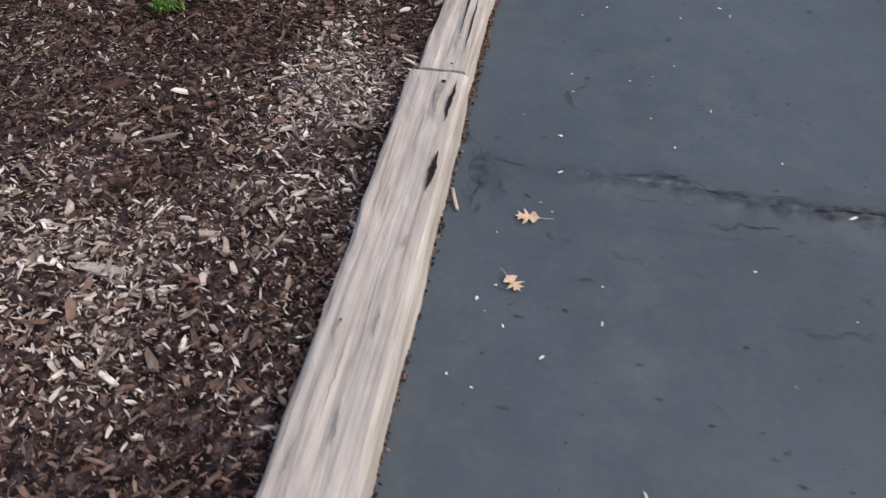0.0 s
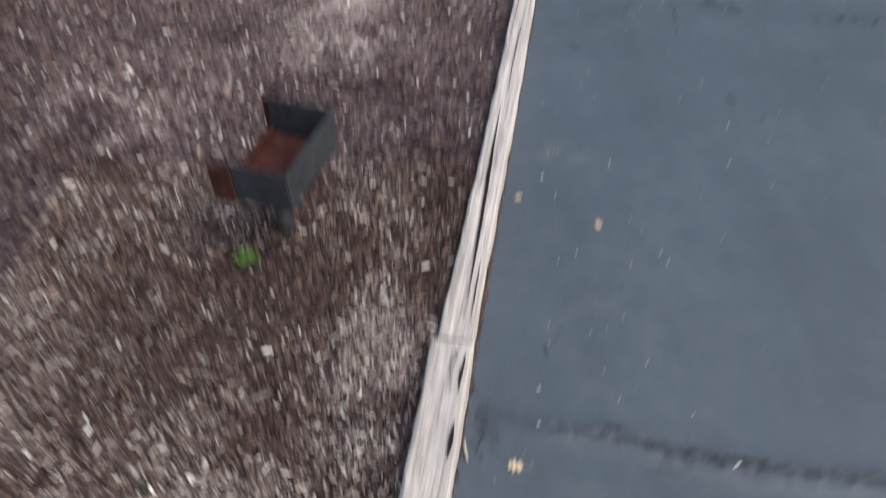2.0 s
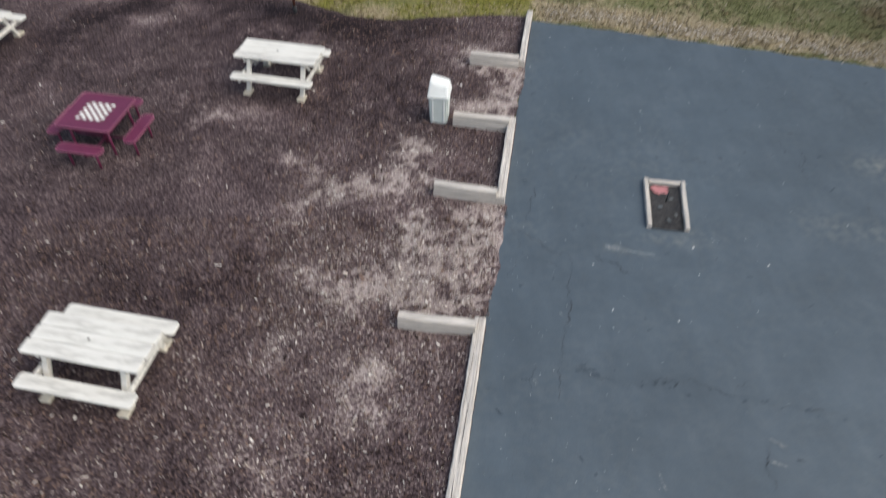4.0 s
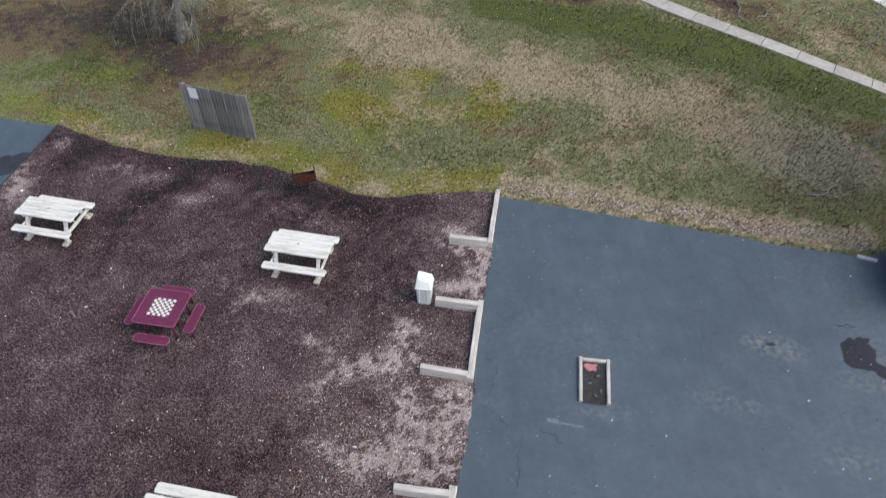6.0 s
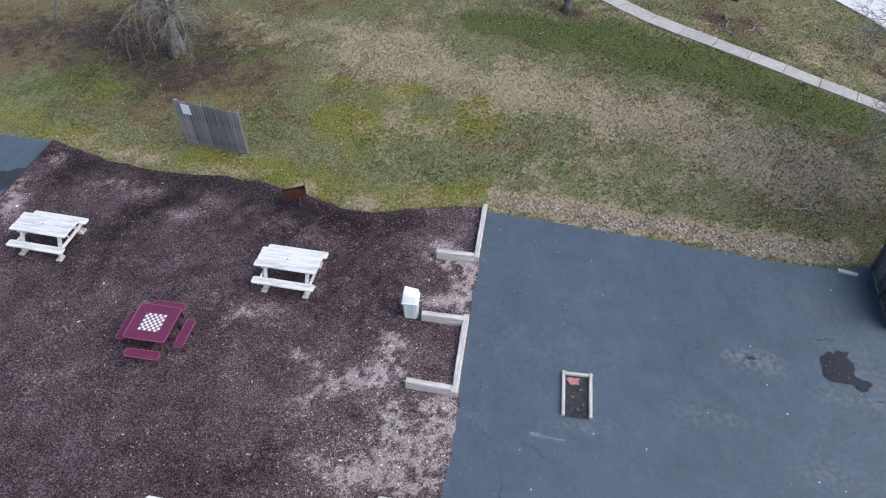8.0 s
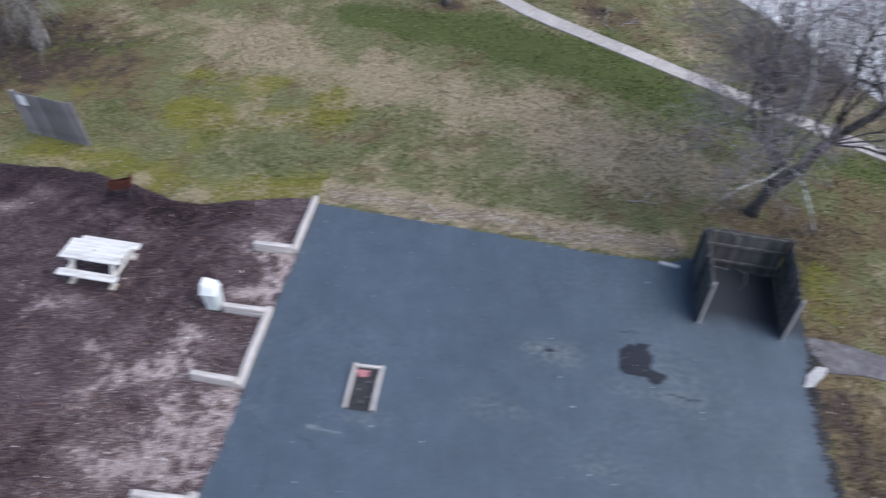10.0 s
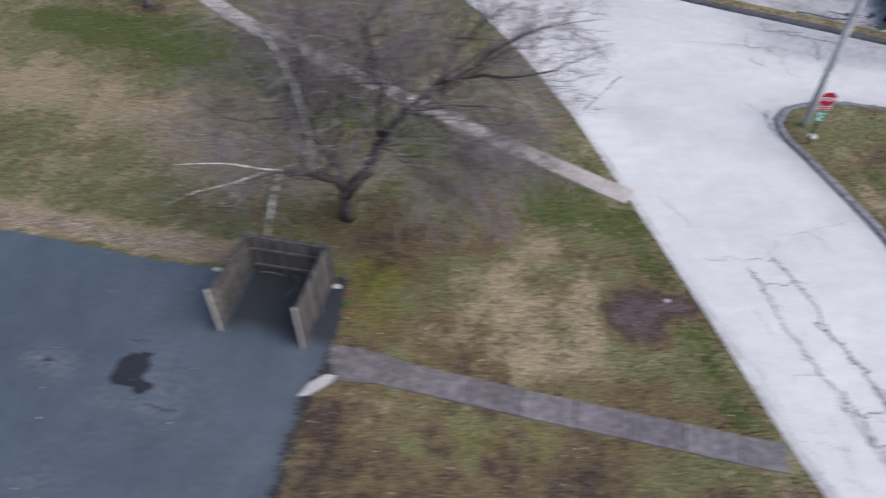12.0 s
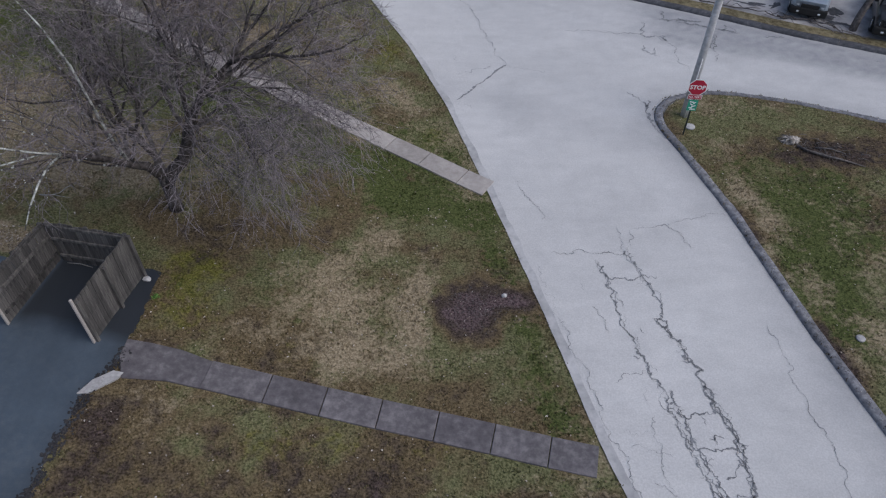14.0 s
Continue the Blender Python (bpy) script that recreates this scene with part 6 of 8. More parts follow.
# ---- pedestal grills ----
def grill(m, label, shell=DARK_STEEL, lip=0.0):
    ob = thing("pedestal_grill", m, label, "grill", "pedestal grills")
    w, d, h, t, z = 0.40, 0.59, 0.25, 0.012, 0.55
    part("post", tube_mesh("post", [(-0.10, 0.06, -0.05), (-0.10, 0.06, z - 0.04)], [0.034, 0.034], RUST, 12), ob)
    part("sleeve", tube_mesh("sleeve", [(-0.10, 0.06, -0.05), (-0.10, 0.06, 0.16)], [0.046, 0.046], DARK_STEEL, 12), ob, None, "dark ground sleeve")
    part("collar", tube_mesh("collar", [(-0.10, 0.06, z - 0.08), (-0.10, 0.06, z)], [0.05, 0.05], DARK_STEEL, 12), ob)
    part("firebox_floor", box_mesh(w, d, t, RUST, 0.002), ob, pose(0, 0, z))
    part("side_panel", box_mesh(t, d, h, shell, 0.002), ob, pose(w / 2, 0, z), "steel side")
    for sy in (-1, 1):
        part("end_panel", box_mesh(w, t, h, shell, 0.002), ob, pose(0, sy * d / 2, z), "steel end")
        part("flange", box_mesh(0.125, 0.012, h - 0.01, RUST, 0.002), ob, pose(-w / 2 + 0.02, sy * (d / 2 + 0.013), z - 0.012), "rusty flange")
        part("notch_bar", box_mesh(0.012, 0.03, h - 0.05, RUST, 0.002), ob, pose(w / 2 - 0.02, sy * (d / 2 - 0.05), z + 0.015), "rusty slotted bar")
    part("lip", box_mesh(0.02, d, 0.05, RUST, 0.003), ob, pose(-w / 2, 0, z + 0.01))
    verts, faces = [], []
    for j in range(13):
        for i in range(9):
            verts.append((-w / 2 + 0.03 + (w - 0.06) * i / 8, -d / 2 + 0.03 + (d - 0.06) * j / 12, z + 0.016 + 0.02 * abs(noise.noise(Vector((i * 0.7, j * 0.7, 3.3))))))
    faces = [(j * 9 + i, j * 9 + i + 1, j * 9 + i + 10, j * 9 + i + 9) for j in range(12) for i in range(8)]
    part("ash", mesh_of("ash", verts, faces, RUST, True), ob, None, "rusty scale and ash")
    return ob


grill(pose(-0.98, 3.13, 0.02, 0, 0, -17), "rusty pedestal grill with open firebox on a post")
grill(pose(-3.66, 17.08, 0.02, 0, 0, -74) @ Matrix.Scale(1.12, 4), "small rusty pedestal grill at the edge of the lawn", RUST)


# ---- board panel with a notice ----
def plank_panel(ob, length, height, plank, mat, jitter, seed, y=0.0, thick=0.02, name="plank"):
    rng = random.Random(seed)
    n = int(round(length / plank))
    w = length / n
    kinds = [box_mesh(w - 0.008, thick, height - 0.009 * k, mat, 0.003, 1) for k in range(3)]
    for k in range(n):
        part(name, kinds[rng.randrange(3) if jitter else 0], ob, pose(w * (k + 0.5), y + rng.uniform(-0.004, 0.004), 0.02 + rng.uniform(0, 0.015), rng.uniform(-0.4, 0.4), rng.uniform(-0.4, 0.4), 0))


bx0, by0, bx1, by1 = -8.14, 20.66, -5.77, 19.86
ob = thing("notice_panel", pose(bx0, by0, 0.0, 2, 0, math.degrees(math.atan2(by1 - by0, bx1 - bx0))), "grey weathered plank fence panel with a white notice, standing in grass", "fence panel")
plank_panel(ob, math.hypot(bx1 - bx0, by1 - by0), 1.82, 0.125, PANEL_BOARD, True, 8)
for z in (0.35, 1.0, 1.6):
    part("rail", box_mesh(2.42, 0.04, 0.09, PANEL_BOARD, 0.004), ob, pose(1.24, 0.034, z))
for x in (0.06, 2.42):
    part("post", box_mesh(0.09, 0.09, 1.86, PANEL_BOARD, 0.006), ob, pose(x, 0.105, -0.06))
part("notice", box_mesh(0.33, 0.006, 0.42, SIGN_WHITE, 0), ob, pose(0.46, -0.022, 1.34), "white paper notice")

# ---- three-sided fence enclosure ----
ENC = [(13.64, 11.97), (14.15, 14.28), (16.5, 13.88), (15.9, 11.52)]


def enclosure_side(ob, a, b, top_a, top_b, flip, seed):
    (ax, ay), (bx, by) = a, b
    length, ang = math.hypot(bx - ax, by - ay), math.atan2(by - ay, bx - ax)
    rng = random.Random(seed)
    n = int(round(length / 0.14))
    w = length / n
    for k in range(n):
        t = (k + 0.5) / n
        x, y = ax + (bx - ax) * t, ay + (by - ay) * t
        tall = round(top_a + (top_b - top_a) * t - float(gz(x)) - 0.015 - 0.02 * rng.randrange(3), 2)
        part("plank", box_mesh(w - 0.006, 0.02, tall, GREY_BOARD, 0.003, 1), ob, pose(x, y, float(gz(x)) + 0.01 + rng.uniform(0, 0.015), rng.uniform(-0.5, 0.5), rng.uniform(-0.5, 0.5), math.degrees(ang)))
    side = 0.036 * flip
    nx, ny = -math.sin(ang) * side, math.cos(ang) * side
    za, zb = float(gz(ax)), float(gz(bx))
    tilt = math.degrees(math.atan2(top_b - top_a, length))
    for z in (0.3, 0.95, (top_a + top_b - za - zb) / 2 - 0.16):
        mx, my = (ax + bx) / 2 + nx, (ay + by) / 2 + ny
        part("rail", box_mesh(length - 0.1, 0.045, 0.09, GREY_BOARD, 0.004), ob, pose(mx, my, (float(gz(ax)) + float(gz(bx))) / 2 + z, 0, -tilt, math.degrees(ang)))
    for t in (0.02, 0.5, 0.98):
        x, y = ax + (bx - ax) * t - nx * 1.6, ay + (by - ay) * t - ny * 1.6
        part("post", box_mesh(0.09, 0.09, round(top_a + (top_b - top_a) * t - float(gz(x)) - 0.04, 2), GREY_BOARD, 0.006), ob, pose(x, y, float(gz(x)) - 0.02, 0, 0, math.degrees(ang)))


ob = tagged(new("enclosure"), "three-sided grey weathered plank enclosure standing on the court's edge", "fence enclosure")
enclosure_side(ob, ENC[0], ENC[1], 1.46, 1.36, -1, 61)
enclosure_side(ob, (ENC[1][0] + 0.05, ENC[1][1] - 0.03), (ENC[2][0] - 0.05, ENC[2][1] - 0.03), 1.36, 1.26, -1, 62)
enclosure_side(ob, ENC[3], ENC[2], 1.27, 1.26, 1, 63)
for x, y in (ENC[0], ENC[3]):
    a = math.degrees(math.atan2(2.5, 0.6)) + 0
    part("end_trim", box_mesh(0.05, 0.07, 1.7, TIMBER, 0.005), ob, pose(x - 0.01, y - 0.035, float(gz(x)) + 0.005, 0, 0, -12), "paler end trim")
# branch lying in it, and a stone beside it
whole("fallen_branch", mesh_of("fallen_branch", *merge([tube([(14.35, 14.15, 0.05), (14.75, 14.08, 0.08), (15.1, 13.98, 0.04)], [0.014, 0.012, 0.007], 6), tube([(15.35, 14.0, 0.05), (15.55, 13.75, 0.10), (15.45, 13.45, 0.03), (15.2, 13.2, 0.01)], [0.012, 0.010, 0.007, 0.004], 6)]), BARK_PALE, True), pose(0, 0, -0.22), "thin pale fallen branch inside the enclosure", "branch")


def stone(x, y, r, mat, label, flat=0.6):
    bm = bmesh.new()
    bmesh.ops.create_icosphere(bm, subdivisions=2, radius=1)
    for v in bm.verts:
        k = 1 + 0.35 * noise.noise(v.co * 1.4 + Vector((x, y, 0)))
        v.co = Vector((v.co.x * r * k, v.co.y * r * 0.8 * k, v.co.z * r * flat * k))
    me = bpy.data.meshes.new("stone")
    bm.to_mesh(me)
    bm.free()
    me.materials.append(mat)
    return whole("stone", me, pose(x, y, float(gz(x)) + r * flat * 0.4), label, "stone")


stone(16.62, 13.72, 0.12, WHITE_SLAB, "pale stone beside the fence enclosure")
stone(26.75, 13.95, 0.09, WHITE_SLAB, "small pale stone in the bare patch")


# ---- trees ----
TWIG_PALE = material("pale_twig", [(0.3, (0.15, 0.135, 0.12)), (0.7, (0.30, 0.275, 0.25))], scale=3, rough=0.95, bump=0, island=0.5, spec=0.1)


def grow(rng, start, d, length, radius, level, spec, out):
    """A crooked limb with its side branches; out collects (level, points, radii)."""
    steps = spec["steps"][level]
    pts, radii = [Vector(start)], [radius]
    d = Vector(d).normalized()
    for k in range(steps):
        d = (d + Vector((rng.gauss(0, 1), rng.gauss(0, 1), rng.gauss(0, 1))) * spec["crook"][level] + Vector((0, 0, spec["lift"][level]))).normalized()
        pts.append(pts[-1] + d * length / steps)
        radii.append(radius * (1 - (1 - spec["taper"]) * (k + 1) / steps))
    out.append((level, pts, radii))
    if level + 1 >= len(spec["steps"]):
        return
    n = spec["kids"][level]
    for k in range(n):
        t = spec["from"][level] + (1 - spec["from"][level]) * (k + rng.random()) / n
        i = min(int(t * steps), steps - 1)
        f = t * steps - i
        p = pts[i].lerp(pts[i + 1], min(f, 1))
        r = radii[i] * (1 - f) + radii[i + 1] * f
        axis = (pts[i + 1] - pts[i]).normalized()
        turn = axis.cross(Vector((rng.gauss(0, 1), rng.gauss(0, 1), rng.gauss(0, 1)))).normalized()
        a = radians(rng.uniform(*spec["angle"]))
        nd = axis * math.cos(a) + turn * math.sin(a)
        grow(rng, p, nd, length * spec["shrink"][level] * rng.uniform(0.7, 1.15) * (1.1 - 0.35 * t), max(r * spec["thin"], spec["least"]), level + 1, spec, out)


def tree(name_label, base, limbs, spec, seed, pale=None, stout=None, bark=BARK, twig=TWIG):
    rng = random.Random(seed)
    ob = thing("tree", pose(*base), name_label, "tree", "bare trees on the lawn")
    out = []
    for start, d, length, radius in limbs:
        grow(rng, start, d, length, radius, 0, spec, out)
    wood, twigs = [], []
    for level, pts, radii in out:
        if level == 0:
            wood.append(tube(pts, radii, 10))
        elif level == 1:
            wood.append(tube(pts, radii, 6))
        else:
            twigs.append(tube(pts, radii, 4 if level == 2 else 3))
    wood += [tube(pts, radii, 12) for pts, radii in stout or []]
    part("trunk", mesh_of("trunk", *merge(wood), bark, True), ob)
    part("crown", mesh_of("crown", *merge(twigs), twig, True), ob, None, "bare grey twigs")
    for pts, r in pale or []:
        part("pale_limb", tube_mesh("pale_limb", pts, r, LICHEN, 7), ob, None, "pale lichen-covered limb")
    return ob


BROAD = {"steps": [7, 6, 5, 3, 2], "crook": [0.13, 0.2, 0.24, 0.28, 0.3], "lift": [0.06, 0.05, 0.0, -0.04, -0.06], "kids": [7, 6, 5, 4], "from": [0.30, 0.2, 0.15, 0.1], "angle": (22, 60), "shrink": [0.68, 0.66, 0.62, 0.55], "thin": 0.6, "least": 0.0062, "taper": 0.35}
# the nodes of the spreading tree's main limbs, from which its branches part
FORKS = {"low": (0.06, -0.25, 2.2), "mid": (1.2, -0.3, 3.15), "high": (2.04, -0.74, 4.7), "top": (2.9, -0.8, 5.6), "west": (-0.35, -1.0, 2.6), "far_west": (-0.7, -1.7, 3.4), "tip": (-1.14, -2.5, 4.15)}


def limbs_from(fork, seed, n, azimuth, rise, length, radius):
    """Limbs that fan out from a fork: ranges of azimuth and rise in degrees, and of length in metres."""
    rng = random.Random(seed)
    out = []
    for k in range(n):
        a = radians(azimuth[0] + (azimuth[1] - azimuth[0]) * (k + rng.random()) / n)
        e = radians(rng.uniform(*rise))
        out.append((FORKS[fork], (math.cos(a) * math.cos(e), math.sin(a) * math.cos(e), math.sin(e)), rng.uniform(*length), radius * rng.uniform(0.75, 1.2)))
    return out


UPRIGHT = limbs_from("low", 1, 3, (60, 190), (55, 75), (4.6, 6.0), 0.075) + limbs_from("mid", 2, 3, (20, 150), (50, 72), (4.4, 5.6), 0.075) + limbs_from("west", 3, 2, (60, 150), (58, 74), (3.8, 4.8), 0.055) + limbs_from("high", 4, 4, (-40, 120), (28, 60), (3.4, 4.6), 0.06) + limbs_from("top", 5, 3, (-30, 70), (15, 45), (2.8, 3.8), 0.05) + limbs_from("far_west", 6, 2, (90, 200), (48, 70), (2.6, 3.4), 0.04)
ARCHING = limbs_from("mid", 11, 6, (-75, 25), (18, 48), (3.4, 4.6), 0.040) + limbs_from("high", 12, 4, (-70, 30), (5, 30), (3.0, 4.0), 0.036) + limbs_from("low", 16, 2, (40, 120), (25, 45), (3.0, 4.0), 0.036)
CROOKED = {**BROAD, "steps": [8, 6, 5, 3, 2], "crook": [0.20, 0.22, 0.24, 0.26, 0.28], "lift": [0.03, 0.02, 0.0, -0.03, -0.05], "kids": [8, 6, 5, 3], "from": [0.22, 0.15, 0.12, 0.1], "angle": (22, 62), "shrink": [0.62, 0.62, 0.62, 0.6], "taper": 0.25}
DROOPING = {**CROOKED, "crook": [0.13, 0.14, 0.14, 0.16, 0.18], "lift": [-0.03, -0.055, -0.085, -0.11, -0.12], "kids": [8, 6, 4, 2], "angle": (14, 48), "shrink": [0.66, 0.66, 0.62, 0.6]}
spreading = tree("spreading bare tree with dark crooked limbs on the lawn", (16.72, 16.72, float(gz(16.72)) - 0.08), UPRIGHT, CROOKED, 12, [
    ([(-1.14, -2.5, 4.15), (-1.45, -3.05, 4.65), (-2.0, -3.8, 5.45), (-2.3, -4.4, 5.95), (-2.68, -4.98, 6.4)], [0.030, 0.026, 0.021, 0.015, 0.006]),
    ([(-1.3, -2.75, 4.4), (-2.08, -3.49, 4.6), (-2.9, -3.95, 4.72), (-3.62, -4.37, 4.65)], [0.020, 0.017, 0.013, 0.005]),
    ([(-1.14, -2.5, 4.15), (-1.12, -3.2, 4.36), (-1.16, -3.8, 4.3), (-1.18, -4.4, 4.15), (-1.2, -4.9, 3.9)], [0.032, 0.030, 0.026, 0.019, 0.008]),
    ([(-0.35, -1.0, 2.6), (-0.55, -1.15, 3.8), (-0.68, -1.33, 5.9), (-1.0, -1.3, 6.9), (-1.5, -1.2, 7.8)], [0.045, 0.04, 0.030, 0.020, 0.008])],
    [([(0, 0, -0.1), (0.02, -0.08, 0.5), (0.08, -0.2, 1.0), (0.05, -0.27, 1.6), (0.06, -0.25, 2.3)], [0.24, 0.19, 0.18, 0.17, 0.10]),
     ([(0.08, -0.22, 1.2), (0.38, -0.28, 1.75), (0.8, -0.2, 2.15), (1.04, -0.16, 2.7), (1.2, -0.3, 3.15), (1.4, -0.4, 3.6), (2.04, -0.74, 4.7), (2.9, -0.8, 5.6), (4.2, -0.6, 6.5)], [0.18, 0.19, 0.185, 0.18, 0.165, 0.135, 0.09, 0.055, 0.02]),
     ([(0.05, -0.25, 1.5), (-0.1, -0.6, 2.2), (-0.35, -1.0, 2.6), (-0.7, -1.7, 3.4), (-1.14, -2.5, 4.15)], [0.145, 0.13, 0.105, 0.07, 0.04])])
rng = random.Random(14)
for start, d, length, radius in ARCHING:
    grown = []
    grow(rng, start, d, length, radius, 0, DROOPING, grown)
    limb = part("limb", mesh_of("limb", *merge([tube(p, r, 6) for level, p, r in grown if level < 2]), BARK, True), spreading)
    part("spray", mesh_of("spray", *merge([tube(p, r, 3) for level, p, r in grown if level > 1]), TWIG, True), limb, None, "drooping grey twigs")
rng = random.Random(15)
grown, flecks = [], []
for start, d, length, radius in limbs_from("west", 21, 4, (120, 250), (30, 60), (3.4, 4.8), 0.035) + limbs_from("far_west", 22, 3, (110, 240), (25, 55), (2.6, 3.6), 0.03):
    grow(rng, start, d, length, radius, 0, {**CROOKED, "kids": [6, 4, 3, 1]}, grown)
limb = part("limb", mesh_of("limb", *merge([tube(p, r, 6) for level, p, r in grown if level < 2]), BARK, True), spreading)
part("spray", mesh_of("spray", *merge([tube(p, r, 3) for level, p, r in grown if level > 1]), TWIG, True), limb, None, "bare grey twigs")
for level, pts, radii in grown:
    for a, b, r in zip(pts, pts[1:], radii):
        if level < 2 and rng.random() < 0.55:
            a, b = Vector(a), Vector(b)
            f = rng.uniform(0.1, 0.7)
            flecks.append(tube([tuple(a.lerp(b, f)), tuple(a.lerp(b, f + 0.1)), tuple(a.lerp(b, f + rng.uniform(0.15, 0.3)))], [0.6 * r, r + 0.006, 0.6 * r], 6))
tagged(part("lichen", mesh_of("lichen", *merge(flecks), LICHEN_WHITE, True), limb, None, "white lichen flecks"), kind="stuff")
weeping = tree("bare tree with drooping pale twigs behind the notice panel", (-10.0, 26.4, -0.08), [
    ((0, 0, 0), (0.03, 0.05, 1), 4.2, 0.24), ((0.3, 0.2, 0), (0.12, 0.1, 1), 3.5, 0.10),
    ((0.05, 0.1, 2.6), (0.5, -0.2, 0.9), 3.6, 0.12), ((0.05, 0.1, 1.6), (-0.7, -0.2, 0.7), 3.4, 0.10), ((0.05, 0.1, 2.9), (0, 0.5, 1), 4.2, 0.14), ((0.05, 0.1, 1.8), (0.3, -0.7, 0.6), 2.6, 0.08), ((0.0, 0.1, 1.9), (0.8, -0.1, 0.5), 3.0, 0.08), ((0.0, 0.1, 2.4), (-0.6, -0.7, 0.6), 3.2, 0.08)],
    {**BROAD, "lift": [0.02, -0.08, -0.2, -0.28, -0.3], "kids": [5, 5, 5, 3], "angle": (12, 45), "least": 0.006}, 21, bark=BARK_GREY, twig=TWIG_PALE)
rng = random.Random(83)
pcs = []
for k in range(34):
    far_out = k % 4 == 0
    a, reach, top = (rng.uniform(3.0, 4.2), rng.uniform(1.2, 2.6), rng.uniform(2.2, 3.4)) if far_out else (rng.uniform(3.4, 6.4), rng.uniform(0.15, 0.8), rng.uniform(1.6, 3.2))
    low = rng.uniform(0.2, 1.2)
    pts = []
    for i in range(7):
        t = i / 6
        r_k = reach * math.sin(t * 1.5) + 0.1
        pts.append((r_k * math.cos(a + 0.15 * math.sin(4 * t + k)), r_k * math.sin(a + 0.15 * math.sin(4 * t + k)), top + 0.5 * math.sin(t * 2.4) - (top - low + 0.35) * t ** 1.6))
    pcs.append(tube(pts, [0.013 - 0.0014 * i for i in range(7)], 4))
    for j in range(3):
        q = pts[rng.randrange(3, 6)]
        pcs.append(tube([q, (q[0] + rng.gauss(0, 0.12), q[1] + rng.gauss(0, 0.12), q[2] - 0.2), (q[0] + rng.gauss(0, 0.2), q[1] + rng.gauss(0, 0.2), q[2] - 0.45)], [0.008, 0.007, 0.004], 3))
part("twig_curtain", mesh_of("twig_curtain", *merge(pcs), TWIG_PALE, True), weeping, None, "pale drooping twigs")
tree("bare tree at the far end of the lawn", (6.94, 30.2, -0.08), [
    ((0, 0, 0), (0.03, 0.05, 1), 2.6, 0.22), ((0.05, 0.1, 2.2), (0.4, 0.2, 1), 3.6, 0.13), ((0.05, 0.1, 2.2), (-0.5, 0.3, 0.9), 3.6, 0.13), ((0.05, 0.1, 2.4), (0, 0.6, 1), 3.6, 0.12)],
    {**BROAD, "kids": [5, 6, 5, 3]}, 31)
tree("bare tree between the sidewalk and the road", (15.2, 31.6, float(gz(15.2)) - 0.08), [
    ((0, 0, 0), (0.03, 0.05, 1), 2.6, 0.20), ((0.05, 0.1, 2.2), (0.5, 0.4, 1), 3.4, 0.12), ((0.05, 0.1, 2.2), (-0.5, 0.5, 0.9), 3.4, 0.12)],
    {**BROAD, "kids": [5, 6, 5, 3]}, 41)
tree("dark leaning tree trunk on the verge beside the parking area", (43.75, 29.3, float(gz(43)) + 0.0), [
    ((0, 0, 0), (0.25, 0.15, 1), 4.5, 0.17), ((0.6, 0.3, 2.2), (0.9, 0.2, 0.9), 3.4, 0.11), ((0.6, 0.4, 2.6), (-0.5, 0.5, 0.9), 3.2, 0.10)],
    {**BROAD, "kids": [4, 4, 4, 3]}, 51)

# fallen branches on the lawn
rng = random.Random(77)
for k, (x, y, a, ln) in enumerate([(14.2, 27.9, 120, 1.6), (14.6, 28.4, 40, 1.2), (13.9, 28.8, 75, 1.4), (12.6, 16.9, 20, 1.0)]):
    pcs = []
    pts = [(0, 0, 0.02)]
    for i in range(5):
        pts.append((pts[-1][0] + ln / 5, pts[-1][1] + rng.gauss(0, 0.08), 0.03 + abs(rng.gauss(0, 0.03))))
    pcs.append(tube(pts, [0.022, 0.02, 0.016, 0.013, 0.01, 0.005], 6))
    for i in (2, 3):
        q = pts[i]
        pcs.append(tube([q, (q[0] + 0.25, q[1] + rng.choice((-0.2, 0.2)), 0.05), (q[0] + 0.5, q[1] + rng.choice((-0.35, 0.35)), 0.04)], [0.012, 0.009, 0.004], 5))
    whole("fallen_branch", mesh_of("fallen_branch", *merge(pcs), BARK_PALE, True), pose(x, y, float(gz(x)) - 0.02, 0, 0, a), "thin fallen branch lying on the lawn", "branch", "fallen branches")


# ---- stop sign, lamp pole, stump on the grass corner ----
SX, SY = 34.07, 21.62
sz = float(gz(SX)) + 0.06
ob = thing("stop_sign", pose(SX, SY, sz, 0, 0, -6), "red octagonal stop sign with plates below it on a dark post", "stop sign")
part("post", box_mesh(0.055, 0.04, 2.4, POST_DARK, 0.005), ob, pose(0, 0.035, 0.0))


def octagon(r, y0, y1, mat):
    verts = [(r * math.cos(radians(22.5 + 45 * k)), y, r * math.sin(radians(22.5 + 45 * k))) for y in (y0, y1) for k in range(8)]
    faces = [tuple(range(8)), tuple(range(8, 16))[::-1]] + [(k, (k + 1) % 8, 8 + (k + 1) % 8, 8 + k) for k in range(8)]
    return mesh_of("octagon", verts, faces, mat)


def lettering(text, size, mat, parent, m):
    cu = bpy.data.curves.new("lettering", "FONT")
    cu.body, cu.size, cu.align_x, cu.align_y, cu.extrude = text, size, "CENTER", "CENTER", 0.001
    cu.offset = 0.006 * size / 0.25
    cu.materials.append(mat)
    o = new("lettering", cu)
    o.parent = parent
    o.matrix_basis = m @ pose(0, 0, 0, 90, 0, 0)
    return o


plate = part("plate", octagon(0.345, -0.004, 0.008, SIGN_WHITE), ob, pose(0, 0, 2.1), "white-edged octagon")
part("red_field", octagon(0.318, -0.008, -0.003, SIGN_RED), plate, Matrix(), "red sheet")
